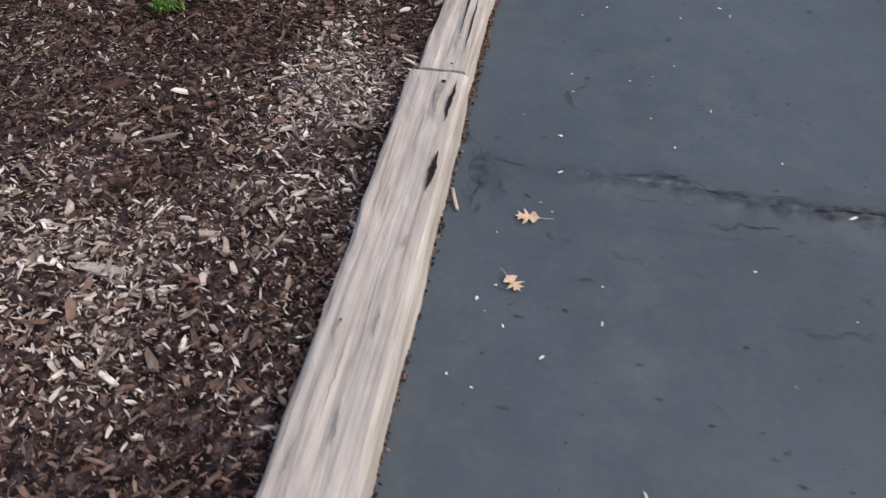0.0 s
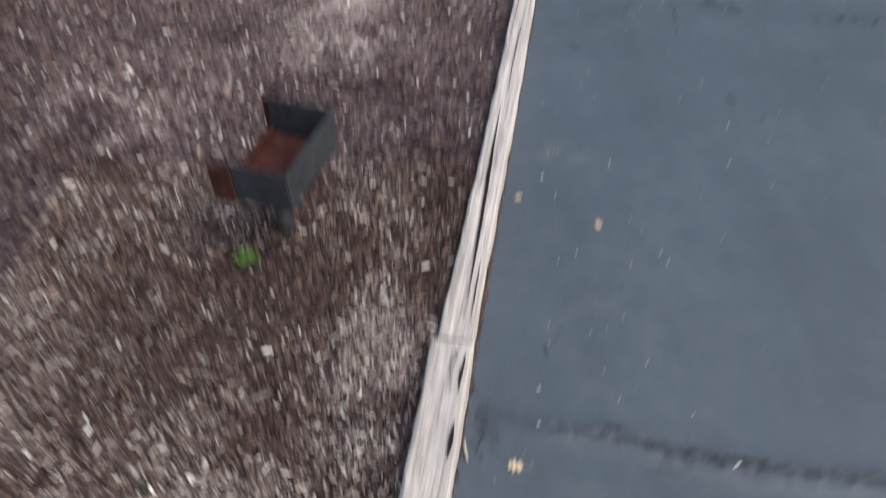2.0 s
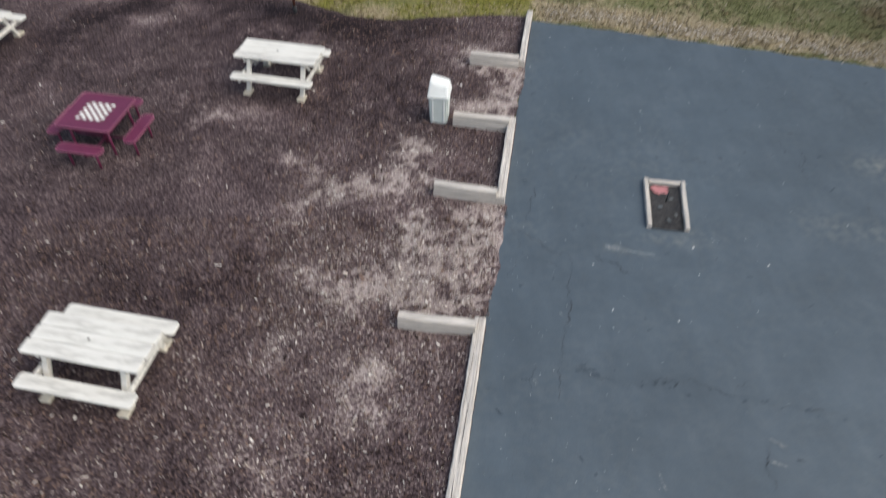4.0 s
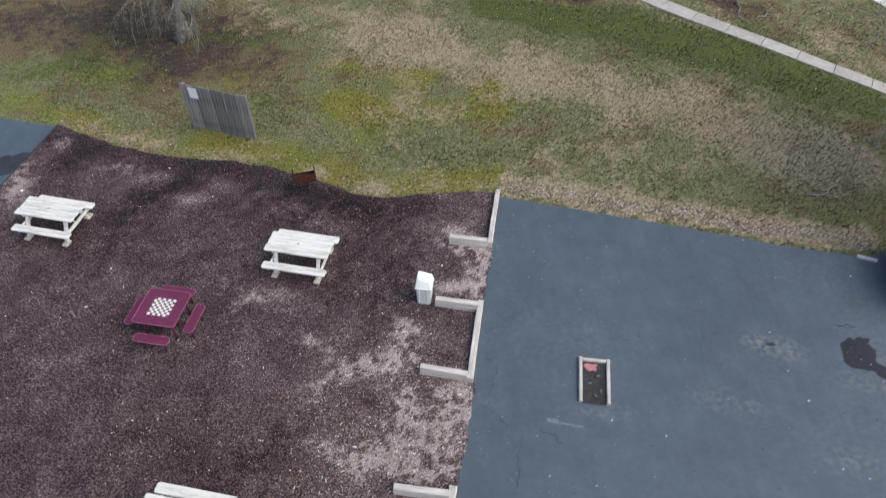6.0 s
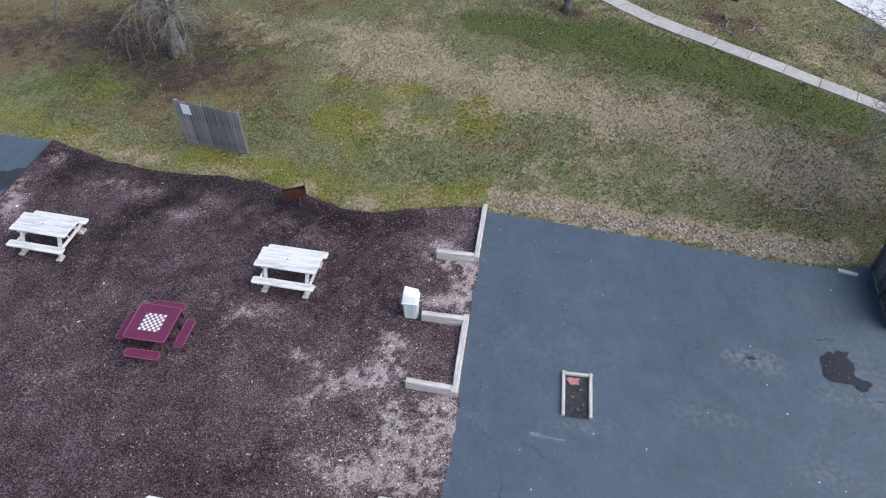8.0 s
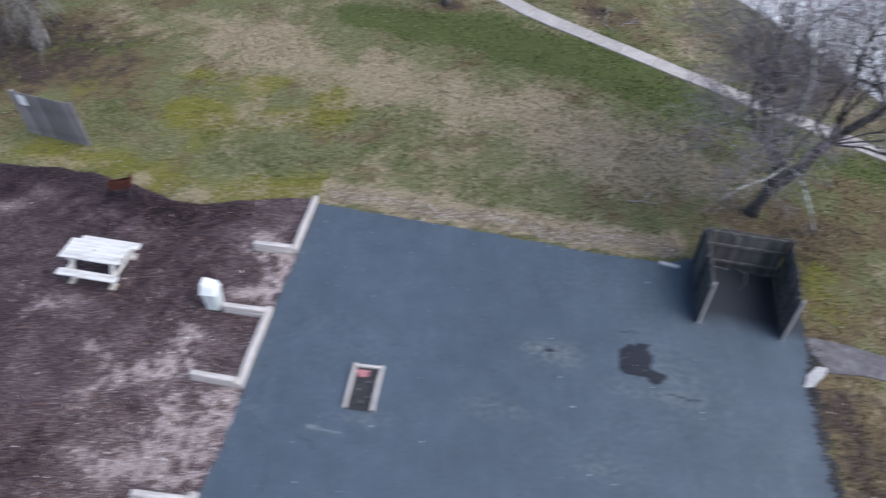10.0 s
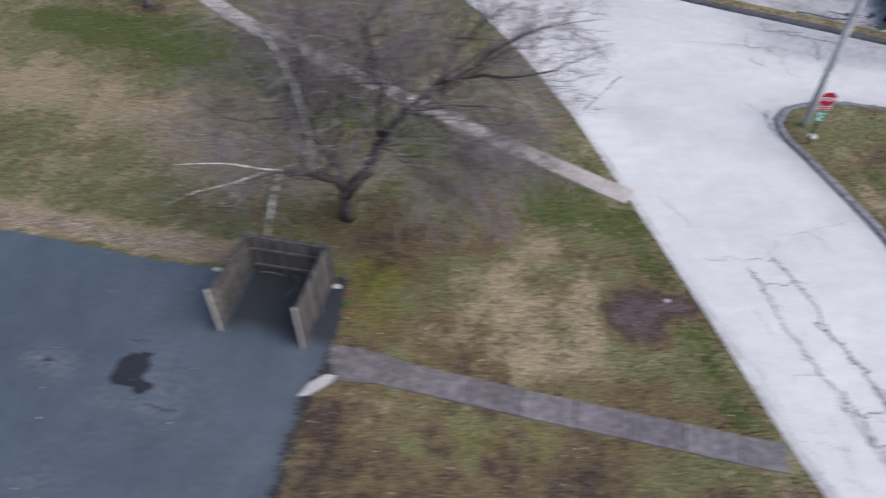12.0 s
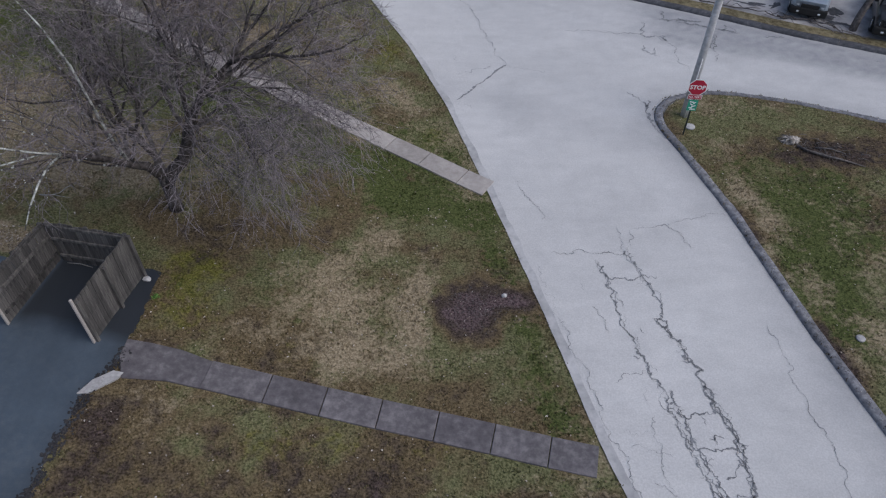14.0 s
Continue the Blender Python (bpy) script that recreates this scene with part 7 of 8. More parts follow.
lettering("STOP", 0.225, SIGN_WHITE, plate, pose(0, -0.012, 0))
part("plate_border", box_mesh(0.50, 0.006, 0.18, SIGN_WHITE, 0), ob, pose(0, 0.006, 1.615), "white border")
small = part("all_way_plate", box_mesh(0.46, 0.008, 0.15, SIGN_RED, 0), ob, pose(0, 0.002, 1.63), "small red plate")
lettering("ALL WAY", 0.10, SIGN_WHITE, small, pose(0, -0.006, 0.075))
green = part("street_plate", box_mesh(0.34, 0.008, 0.44, SIGN_GREEN, 0), ob, pose(0, 0.002, 1.13), "green plate with white marks")
for k, (x, z, w, turn) in enumerate([(-0.05, 0.34, 0.16, 8), (0.07, 0.31, 0.10, -40), (-0.05, 0.24, 0.12, 35), (0.05, 0.17, 0.16, -25), (-0.06, 0.10, 0.12, 10), (0.03, 0.04, 0.2, 0)]):
    part("mark_bar", box_mesh(w, 0.003, 0.04, SIGN_WHITE, 0), green, pose(x, -0.006 - 0.0004 * k, z, 0, turn, 0))

ob = thing("lamp_pole", pose(34.42, 22.85, float(gz(34)) + 0.05), "tall grey wooden lamp pole on the grass corner", "pole")
part("shaft", tube_mesh("shaft", [(0, 0, -0.1), (0.02, 0, 3), (0.03, 0.02, 6), (0.05, 0.02, 9.0)], [0.15, 0.135, 0.12, 0.10], POLE_GREY, 16), ob)
part("ground_line", tube_mesh("ground_line", [(-0.02, -0.155, 0.0), (0.0, -0.14, 2.6)], [0.018, 0.018], SIGN_WHITE, 8), ob, None, "pale conduit")
part("arm", tube_mesh("arm", [(0.04, 0, 8.3), (-0.6, -0.4, 8.7), (-1.5, -1.0, 8.8)], [0.03, 0.03, 0.025], POLE_GREY, 8), ob)
part("lamp_head", box_mesh(0.5, 0.2, 0.12, POLE_GREY, 0.04), ob, pose(-1.7, -1.12, 8.74, 0, 0, 33))


def disc(x, y, r, label):
    me = tube_mesh("lid", [(0, 0, 0), (0, 0, 0.03), (0, 0, 0.045)], [r, r, r * 0.85], WHITE_SLAB, 18)
    whole("access_lid", me, pose(x, y, float(gz(x)) + 0.10), label, "access lid", "white lids in the grass")


disc(34.45, 22.1, 0.19, "round white lid in the grass beside the sign")
disc(36.67, 12.15, 0.13, "round white lid in the grass beside the kerb")
def lump(cx, cy, cz, rx, ry, rz, seed):
    bm = bmesh.new()
    bmesh.ops.create_icosphere(bm, subdivisions=3, radius=1)
    v = []
    for p in bm.verts:
        k = 1 + 0.55 * noise.noise(p.co * 1.6 + Vector((seed, 0, 0))) + 0.25 * noise.noise(p.co * 5 + Vector((0, seed, 0)))
        v.append((cx + p.co.x * rx * k, cy + p.co.y * ry * k, cz + p.co.z * rz * k))
    f = [[q.index for q in g.verts] for g in bm.faces]
    bm.free()
    return v, f


rng = random.Random(5)
pcs = [lump(0, 0, 0.08, 0.30, 0.20, 0.20, 1.0), lump(0.22, 0.12, 0.06, 0.20, 0.12, 0.14, 4.0), lump(-0.25, 0.02, 0.04, 0.18, 0.10, 0.09, 7.0)]
for k in range(6):
    a = rng.uniform(-0.6, 3.6)
    ln = rng.uniform(0.3, 0.6)
    pcs.append(tube([(0, 0, 0.12), (0.5 * ln * math.cos(a), 0.5 * ln * math.sin(a), 0.2), (ln * math.cos(a + 0.3), ln * math.sin(a + 0.3), 0.1)], [0.05, 0.035, 0.012], 6))
whole("tree_stump", mesh_of("tree_stump", *merge(pcs), STUMP_WOOD, True), pose(37.95, 21.15, float(gz(38)) + 0.06) @ Matrix.Scale(0.85, 4), "bleached torn tree stump in bare earth", "stump")
pcs = []
for k in range(70):
    x, y, a, ln = rng.gauss(0, 0.8), rng.gauss(0, 0.3), rng.uniform(0, 6.28), rng.uniform(0.15, 0.5)
    pcs.append(tube([(x, y, 0.0), (x + ln * 0.5 * math.cos(a), y + ln * 0.5 * math.sin(a), rng.uniform(0.03, 0.12)), (x + ln * math.cos(a), y + ln * math.sin(a), 0.02)], [0.014, 0.011, 0.005], 4))
tagged(whole("brush_remains", mesh_of("brush_remains", *merge(pcs), BARK), pose(39.0, 20.7, float(gz(39)) + 0.08, 0, 0, -18), "dark broken twigs in bare earth beside a stump", "brush"), kind="stuff")
pcs = [tube([(-0.1, 0, 0.05), (0.16, -0.35, 0.1), (0.67, -0.62, 0.09), (1.29, -0.88, 0.07), (1.9, -1.2, 0.04)], [0.05, 0.05, 0.045, 0.035, 0.015], 7), tube([(0.5, -0.1, 0.04), (1.0, -0.2, 0.08), (1.5, -0.45, 0.03)], [0.03, 0.03, 0.015], 6)]
whole("log", mesh_of("log", *merge(pcs), BARK, True), pose(38.2, 20.85, float(gz(38)) + 0.08), "dark rotting log lying in bare earth", "log")
# ragged heap in the bare patch of the lawn
rng = random.Random(15)
pcs = []
for k in range(60):
    x, y = rng.gauss(0, 0.5), rng.gauss(0, 0.42)
    a, ln = rng.uniform(0, 6.28), rng.uniform(0.05, 0.18)
    pcs.append(tube([(x, y, 0.0), (x + ln * 0.5 * math.cos(a), y + ln * 0.5 * math.sin(a), rng.uniform(0.02, 0.06)), (x + ln * math.cos(a), y + ln * math.sin(a), 0.01)], [0.007, 0.006, 0.003], 4))
for k in range(500):
    x, y, r = rng.gauss(0.25, 0.65), rng.gauss(0.05, 0.45), rng.uniform(0.008, 0.035)
    a = rng.uniform(0, 3)
    pcs.append(([(x - r * math.cos(a), y - r * math.sin(a), 0.02), (x + 0.5 * r * math.sin(a), y - 0.5 * r * math.cos(a), 0.035), (x + r * math.cos(a), y + r * math.sin(a), 0.02), (x - 0.5 * r * math.sin(a), y + 0.5 * r * math.cos(a), 0.03)], [(0, 1, 2, 3)]))
tagged(whole("brush_remains", mesh_of("brush_remains", *merge(pcs), BARK), pose(25.6, 13.5, float(gz(25.6)) - 0.01), "dark twig remains in a bare patch of lawn", "brush"), kind="stuff")


# ---- parked cars ----
def car(m, paint, label):
    """A small off-roader: body by cross-sections along y (front towards -y), cabin, wheels and lamps."""
    ob = thing("car", m, label, "car", "parked cars")
    secs = [(-2.12, 0.42, 0.72, 0.66), (-2.02, 0.32, 0.90, 0.82), (-1.6, 0.30, 0.98, 0.88), (-0.85, 0.28, 1.04, 0.90), (0.4, 0.28, 1.05, 0.90), (1.6, 0.30, 1.03, 0.89), (2.0, 0.36, 0.98, 0.84), (2.08, 0.45, 0.85, 0.78)]
    verts, faces = [], []
    for y, z0, z1, w in secs:
        for x, z in ((-w * 0.92, z0), (-w, z0 + 0.18), (-w, z1 - 0.16), (-w * 0.88, z1), (0, z1 + 0.03), (w * 0.88, z1), (w, z1 - 0.16), (w, z0 + 0.18), (w * 0.92, z0)):
            verts.append((x, y, z))
    for i in range(len(secs) - 1):
        for j in range(9):
            a, b = i * 9 + j, i * 9 + (j + 1) % 9
            faces.append((a, b, b + 9, a + 9))
    faces += [tuple(range(9))[::-1], tuple((len(secs) - 1) * 9 + j for j in range(9))]
    me = mesh_of("body", verts, faces, paint, False)
    bm = bmesh.new()
    bm.from_mesh(me)
    bmesh.ops.bevel(bm, geom=list(bm.edges), offset=0.05, segments=2, affect="EDGES", profile=0.5)
    bm.to_mesh(me)
    bm.free()
    part("body", me, ob)
    cab = [(-0.85, 1.0, 0.84), (-0.25, 1.62, 0.66), (1.35, 1.64, 0.68), (1.95, 1.0, 0.82)]
    v, f = [], []
    for y, z, w in cab:
        v += [(-w, y, z), (w, y, z)]
    v += [(-0.84, -0.85, 0.98), (0.84, -0.85, 0.98), (-0.82, 1.95, 0.98), (0.82, 1.95, 0.98)]
    f = [(2, 3, 5, 4), (0, 2, 4, 6), (1, 7, 5, 3)]
    part("cabin", mesh_of("cabin", v, f, paint), ob)
    part("windscreen", mesh_of("windscreen", [(-0.76, -0.80, 1.04), (0.76, -0.80, 1.04), (0.60, -0.27, 1.58), (-0.60, -0.27, 1.58), (-0.76, -0.78, 1.02), (0.76, -0.78, 1.02)], [(0, 1, 2, 3)], GLASS), ob, pose(0, -0.02, 0.012))
    part("rear_window", mesh_of("rear_window", [(-0.7, 1.9, 1.08), (0.7, 1.9, 1.08), (0.62, 1.4, 1.58), (-0.62, 1.4, 1.58)], [(0, 1, 2, 3)], GLASS), ob, pose(0, 0.02, 0.012))
    for sx in (-1, 1):
        part("side_window", mesh_of("side_window", [(sx * 0.81, -0.6, 1.08), (sx * 0.81, 1.65, 1.08), (sx * 0.695, 1.25, 1.56), (sx * 0.69, -0.2, 1.56)], [(0, 1, 2, 3)], GLASS), ob, pose(sx * 0.012, 0, 0))
        lamp = part("headlight", box_mesh(0.24, 0.08, 0.15, LAMP_GLASS, 0.03), ob, pose(sx * 0.60, -2.08, 0.66), "clear headlight")
        part("mirror", box_mesh(0.16, 0.10, 0.12, paint, 0.03), ob, pose(sx * 0.98, -0.62, 1.06))
        for y in (-1.32, 1.32):
            tyre = part("wheel", tube_mesh("wheel", [(sx * 0.68, y, 0.35), (sx * 0.71, y, 0.35), (sx * 0.88, y, 0.35), (sx * 0.91, y, 0.35)], [0.31, 0.35, 0.35, 0.31], RUBBER, 22), ob, None, "black tyre")
            part("rim", tube_mesh("rim", [(sx * 0.87, y, 0.35), (sx * 0.918, y, 0.35)], [0.20, 0.19], CHROME, 16), tyre, None, "metal rim")
    part("grille", box_mesh(0.86, 0.07, 0.17, RUBBER, 0.02), ob, pose(0, -2.12, 0.64), "dark grille")
    part("grille_bar", box_mesh(0.86, 0.03, 0.03, CHROME, 0.01), ob, pose(0, -2.135, 0.77), "bright bar")
    part("bumper", box_mesh(1.74, 0.30, 0.36, RUBBER, 0.07), ob, pose(0, -2.06, 0.27), "dark bumper")
    for sx in (-1, 1):
        part("fog_lamp", box_mesh(0.12, 0.03, 0.08, LAMP_GLASS, 0.02), ob, pose(sx * 0.5, -2.215, 0.40))
    return ob


lot_z = float(gz(42)) + 0.075
car(pose(42.72, 32.0, lot_z, 0, 0, -24) @ Matrix.Scale(0.92, 4), CAR_SILVER, "silver-blue off-road car with dark front bumper in the parking area")
car(pose(45.8, 30.1, lot_z, 0, 0, -24), CAR_BLACK, "black car parked beside the verge tree")
rng = random.Random(25)
ARC = [(37.56, 31.93), (38.99, 31.31), (39.94, 30.93), (40.68, 30.39), (41.32, 30.33), (42.01, 30.07), (42.33, 29.55), (42.86, 28.94), (43.16, 28.45)]


def verge_branch(points, r0, twigs, label):
    """A crooked branch lying on the verge, with side twigs."""
    ox, oy = points[0]
    oz = float(gz(ox)) + 0.08
    pts = []
    for (ax, ay), (bx, by) in zip(points, points[1:]):
        for k in range(3):
            pts.append((ax + (bx - ax) * k / 3 - ox + rng.gauss(0, 0.04), ay + (by - ay) * k / 3 - oy + rng.gauss(0, 0.04), 0.05 + abs(rng.gauss(0, 0.05))))
    pts.append((points[-1][0] - ox, points[-1][1] - oy, 0.03))
    pcs = [tube(pts, [r0 * (1 - 0.8 * k / (len(pts) - 1)) for k in range(len(pts))], 6)]
    for k in range(twigs):
        q = rng.choice(pts[1:])
        a, ln = rng.uniform(0, 6.28), rng.uniform(0.3, 0.9)
        mid = (q[0] + 0.5 * ln * math.cos(a), q[1] + 0.5 * ln * math.sin(a), 0.06 + rng.uniform(0, 0.2))
        pcs.append(tube([q, mid, (q[0] + ln * math.cos(a + 0.4), q[1] + ln * math.sin(a + 0.4), 0.04 + rng.uniform(0, 0.15))], [0.018, 0.014, 0.006], 5))
    whole("fallen_branch", mesh_of("fallen_branch", *merge(pcs), BARK, True), pose(ox, oy, oz), label, "branch", "branches along the far verge")


verge_branch(ARC[:5], 0.035, 8, "thin dark branch lying along the far verge")
verge_branch(ARC[3:], 0.05, 12, "dark twiggy branch lying on the verge before a car")
verge_branch([(42.39, 29.7), (42.93, 29.44), (43.11, 28.94), (43.88, 28.64)], 0.035, 6, "dark branch lying at the foot of the verge tree")
verge_branch([(41.93, 30.2), (42.4, 30.25), (42.75, 29.95), (43.1, 30.1)], 0.022, 5, "thin dark branch lying beside a parked car")


# ---- leaves, petals, sticks and weeds close by ----
def oak_leaf(x, y, size, turn, label, curl=0.25):
    outline = [(0, 0.0), (0.10, 0.05), (0.20, 0.22), (0.30, 0.34), (0.31, 0.09), (0.45, 0.10), (0.55, 0.30), (0.68, 0.46), (0.64, 0.12), (0.76, 0.13), (0.90, 0.24), (0.86, 0.07), (1.0, 0.0)]
    pts = outline + [(a, -b) for a, b in outline[-2:0:-1]]
    verts = [(0.5, 0, 0.05 * curl)] + [(a, b, curl * (0.2 * abs(b) + 0.12 * abs(a - 0.5) + 0.05 * math.sin(9 * a))) for a, b in pts]
    n = len(pts)
    faces = [(0, 1 + k, 1 + (k + 1) % n) for k in range(n)]
    stem = tube([(0, 0, 0.02), (-0.25, 0.02, 0.03), (-0.45, -0.02, 0.03)], [0.012, 0.010, 0.008], 5)
    v, f = merge([(verts, faces), stem])
    me = mesh_of("oak_leaf", [(a * size, b * size, c * size + 0.004) for a, b, c in v], f, LEAF_TAN)
    return whole("oak_leaf", me, pose(x, y, 0.006, 0, 0, turn), label, "leaf", "fallen leaves on the court")


oak_leaf(0.315, 1.645, 0.085, 172, "dry tan oak leaf lying on the asphalt")
oak_leaf(0.19, 1.40, 0.075, -60, "curled pale tan leaf lying on the asphalt", 0.6)
oak_leaf(0.91, 3.25, 0.07, 100, "small dry tan leaf on the asphalt")
oak_leaf(0.39, 3.52, 0.06, 30, "small curled tan leaf beside the timber")


def flake(x, y, z, r, h, rng, slim=0.0):
    """A small curled flake."""
    n = 6
    a0, e = rng.uniform(0, 6.28), rng.uniform(0.45, 0.8) * (1 - slim)
    v = [(x, y, z + h)]
    for k in range(n):
        a = 2 * math.pi * k / n
        u, w = r * math.cos(a), r * e * math.sin(a)
        v.append((x + u * math.cos(a0) - w * math.sin(a0), y + u * math.sin(a0) + w * math.cos(a0), z + h * rng.uniform(0.0, 1.2)))
    return v, [(0, 1 + k, 1 + (k + 1) % n) for k in range(n)]


rng = random.Random(9)
petals = [(0.42, 2.08, 0.016), (0.40, 1.875, 0.017), (1.01, 2.24, 0.015), (0.27, 1.105, 0.013), (0.17, 1.21, 0.009), (0.32, 1.72, 0.007), (1.28, 2.97, 0.018), (1.25, 3.04, 0.014), (0.155, 1.36, 0.009), (0.1, 1.31, 0.012), (0.48, 0.72, 0.016), (1.33, 1.665, 0.026), (0.5, 2.36, 0.01), (0.45, 1.22, 0.013), (0.93, 1.02, 0.007), (1.07, 3.89, 0.016), (0.59, 3.74, 0.02), (2.01, 4.33, 0.02), (0.66, 3.55, 0.015), (1.9, 3.9, 0.018)]
petals += [(11.3, 10.7, 0.02), (11.55, 10.45, 0.018), (11.45, 10.85, 0.016), (11.75, 10.3, 0.02), (2.9, 16.0, 0.03), (4.6, 15.0, 0.025), (5.6, 14.6, 0.03), (2.0, 15.2, 0.025)]
for x, y, r in petals:
    whole("petal", mesh_of("petal", *flake(0, 0, 0, 0.78 * r, 0.005, rng, 0.4), PETAL), pose(x, y, 0.008 if x < 10 else 0.02), "small white petal lying on the dark asphalt", "petal", "petals on the court")
pcs = []
for k in range(280):
    y = rng.uniform(-0.5, 16)
    x = float(curb_x(y)) + abs(rng.gauss(0, 1.0 + 0.3 * y)) + 0.05
    if x < float(court_right(y)) - 0.2 and y < float(court_far(x)) - 0.2:
        pcs.append(flake(x, y, 0.008, rng.uniform(0.002, 0.006) * (1 + y / 12), 0.004, rng))
for k in range(22):
    y = rng.uniform(6, 15)
    x = float(curb_x(y)) + rng.uniform(0.3, 12)
    if y < float(court_far(x)) - 0.2:
        pcs.append(flake(x, y, float(gz(x)) + 0.01, rng.uniform(0.012, 0.03), 0.006, rng))
tagged(whole("petals", mesh_of("petals", *merge(pcs), PETAL), Matrix(), "scattered white petals and crumbs on the asphalt", "litter"), kind="stuff")
whole("twig", mesh_of("twig", *merge([tube([(0.48, 2.36, 0.012), (0.485, 2.31, 0.014), (0.505, 2.26, 0.01)], [0.003, 0.003, 0.002], 5), tube([(0.52, 2.38, 0.012), (0.55, 2.39, 0.016), (0.58, 2.43, 0.01)], [0.002, 0.002, 0.0015], 5)]), BARK, True), Matrix(), "thin dark twig on the asphalt", "twig")
whole("twig", mesh_of("twig", *tube([(0.03, 1.78, 0.012), (0.035, 1.73, 0.016), (0.045, 1.68, 0.01)], [0.007, 0.007, 0.006], 6), BARE_WOOD, True), Matrix(), "short tan stick against the timber", "twig")


chip_kinds = []
for k in range(12):
    q = random.Random(900 + k)
    ln, wd, th = q.uniform(0.018, 0.048), q.uniform(0.004, 0.011), q.uniform(0.002, 0.005)
    plan = [(-1, -0.4), (-0.4, -1), (0.8, -0.8), (1, 0.3), (0.5, 1), (-0.7, 0.9)]
    low_ring = [(a * ln / 2 * q.uniform(0.7, 1.1), b * wd / 2 * q.uniform(0.7, 1.1), 0.0) for a, b in plan]
    high_ring = [(a * 0.9, b * 0.85, th * q.uniform(0.7, 1.2)) for a, b, c in low_ring]
    chip_kinds.append(mesh_of("wood_chip", low_ring + high_ring, [(6, 7, 8, 9, 10, 11)] + [(a, (a + 1) % 6, 6 + (a + 1) % 6, 6 + a) for a in range(6)], CHIP_SINGLE_PALE if k % 3 else CHIP_SINGLE_DARK))
q = random.Random(950)
bed = bpy.data.objects["mulch_bed"]
for k in range(300):
    x, y = q.uniform(-1.75, -0.2), 0.75 + 2.3 * q.random() ** 1.3
    if x > float(curb_x(y)) - 0.26:
        continue
    p = float(mulch_pale(np.array([x]), np.array([y]))[0])
    kind = q.randrange(12)
    if q.random() > 0.25 + p and kind % 3:
        kind = 3 * (kind // 3)
    z = 0.034 + 0.05 * (float(fbm(np.array([x]), np.array([y]), 0.8, 21, 4)[0]) - 0.45) + float(mulch_bank(np.array([x]), np.array([y]))[0]) + q.uniform(0, 0.006)
    part("wood_chip", chip_kinds[kind], bed, pose(x, y, z, q.gauss(0, 14), q.gauss(0, 14), q.uniform(0, 360)))


def plank_chip(x, y, length, width, turn, label, mat=CHIP_PALE):
    v, f = [], []
    for i in range(7):
        t = i / 6
        w = width * (0.25 + 0.75 * math.sin(math.pi * min(0.15 + t * 0.75, 1)))
        for s in (-1, 1):
            v += [(length * (t - 0.5), s * w / 2 + 0.003 * math.sin(9 * t), 0.0), (length * (t - 0.5), s * w / 2, 0.010)]
    for i in range(6):
        a = 4 * i
        f += [(a + 1, a + 5, a + 7, a + 3), (a, a + 4, a + 5, a + 1), (a + 2, a + 3, a + 7, a + 6)]
    return whole("wood_splinter", mesh_of("wood_splinter", v, f, mat), pose(x, y, 0.035, 4, 3, turn), label, "wood splinter", "splinters on the mulch")


SPLINTER = material("silver_grey_wood", [(0.3, (0.26, 0.235, 0.22)), (0.7, (0.46, 0.43, 0.41))], scale=60, rough=0.9, bump=0.3, spec=0.15)
plank_chip(-1.0, 1.375, 0.15, 0.034, -8, "grey weathered wood splinter on the mulch", SPLINTER)
plank_chip(-0.8, 1.3, 0.09, 0.022, 14, "pale tan wood splinter on the mulch")
plank_chip(-0.6, 1.1, 0.04, 0.028, -15, "small white wood chip on the mulch")
plank_chip(-1.0, 2.0, 0.19, 0.014, 25, "thin dark stick on the mulch", BARK)

pcs = []
rng = random.Random(31)
for k in range(170):
    a, r = rng.uniform(0, 6.28), abs(rng.gauss(0, 0.035))
    x, y = r * math.cos(a), r * math.sin(a)
    b, ln, w = rng.uniform(0, 6.28), rng.uniform(0.02, 0.05), rng.uniform(0.003, 0.006)
    dx, dy = math.cos(b), math.sin(b)
    h = rng.uniform(0.01, 0.05)
    pcs.append(([(x - dy * w, y + dx * w, 0.0), (x + dy * w, y - dx * w, 0.0), (x + dx * ln * 0.6 + dy * w, y + dy * ln * 0.6 - dx * w, h), (x + dx * ln, y + dy * ln, h * 0.8), (x + dx * ln * 0.6 - dy * w, y + dy * ln * 0.6 + dx * w, h)], [(0, 1, 2, 4), (2, 3, 4)]))
weed_me = mesh_of("weed", *merge(pcs), WEED)
for x, y, s in ((-1.255, 2.95, 1.0), (-0.9, 1.27, 0.25), (17.0, 13.1, 1.4)):
    whole("weed", weed_me, pose(x, y, float(gz(x)) + 0.02) @ Matrix.Diagonal((s, s, s, 1)), "small bright green weed growing in the mulch" if x < 5 else "green weed at the foot of the fence", "weed", "weeds")

# dirt and crumbs along the foot of the near timber
rng = random.Random(41)
pcs = []
for k in range(4200):
    y = 0.2 + 6.8 * rng.random() ** 1.4
    x = float(curb_x(y)) + abs(rng.gauss(0, 0.011)) - 0.006
    pcs.append(flake(x, y, 0.006, rng.uniform(0.003, 0.009), rng.uniform(0.004, 0.014), rng))
tagged(whole("edge_debris", mesh_of("edge_debris", *merge(pcs), CHIP_DARK), Matrix(), "dark crumbs of bark along the foot of the timber", "litter"), kind="stuff")


pcs = []
for k in range(1500):
    y = rng.uniform(-3.0, 11.4)
    x = float(court_right(y)) + 0.06 + rng.gauss(0, 0.09)
    pcs.append(flake(x, y, float(gz(x)) + 0.002, rng.uniform(0.02, 0.07), rng.uniform(0.005, 0.03), rng))
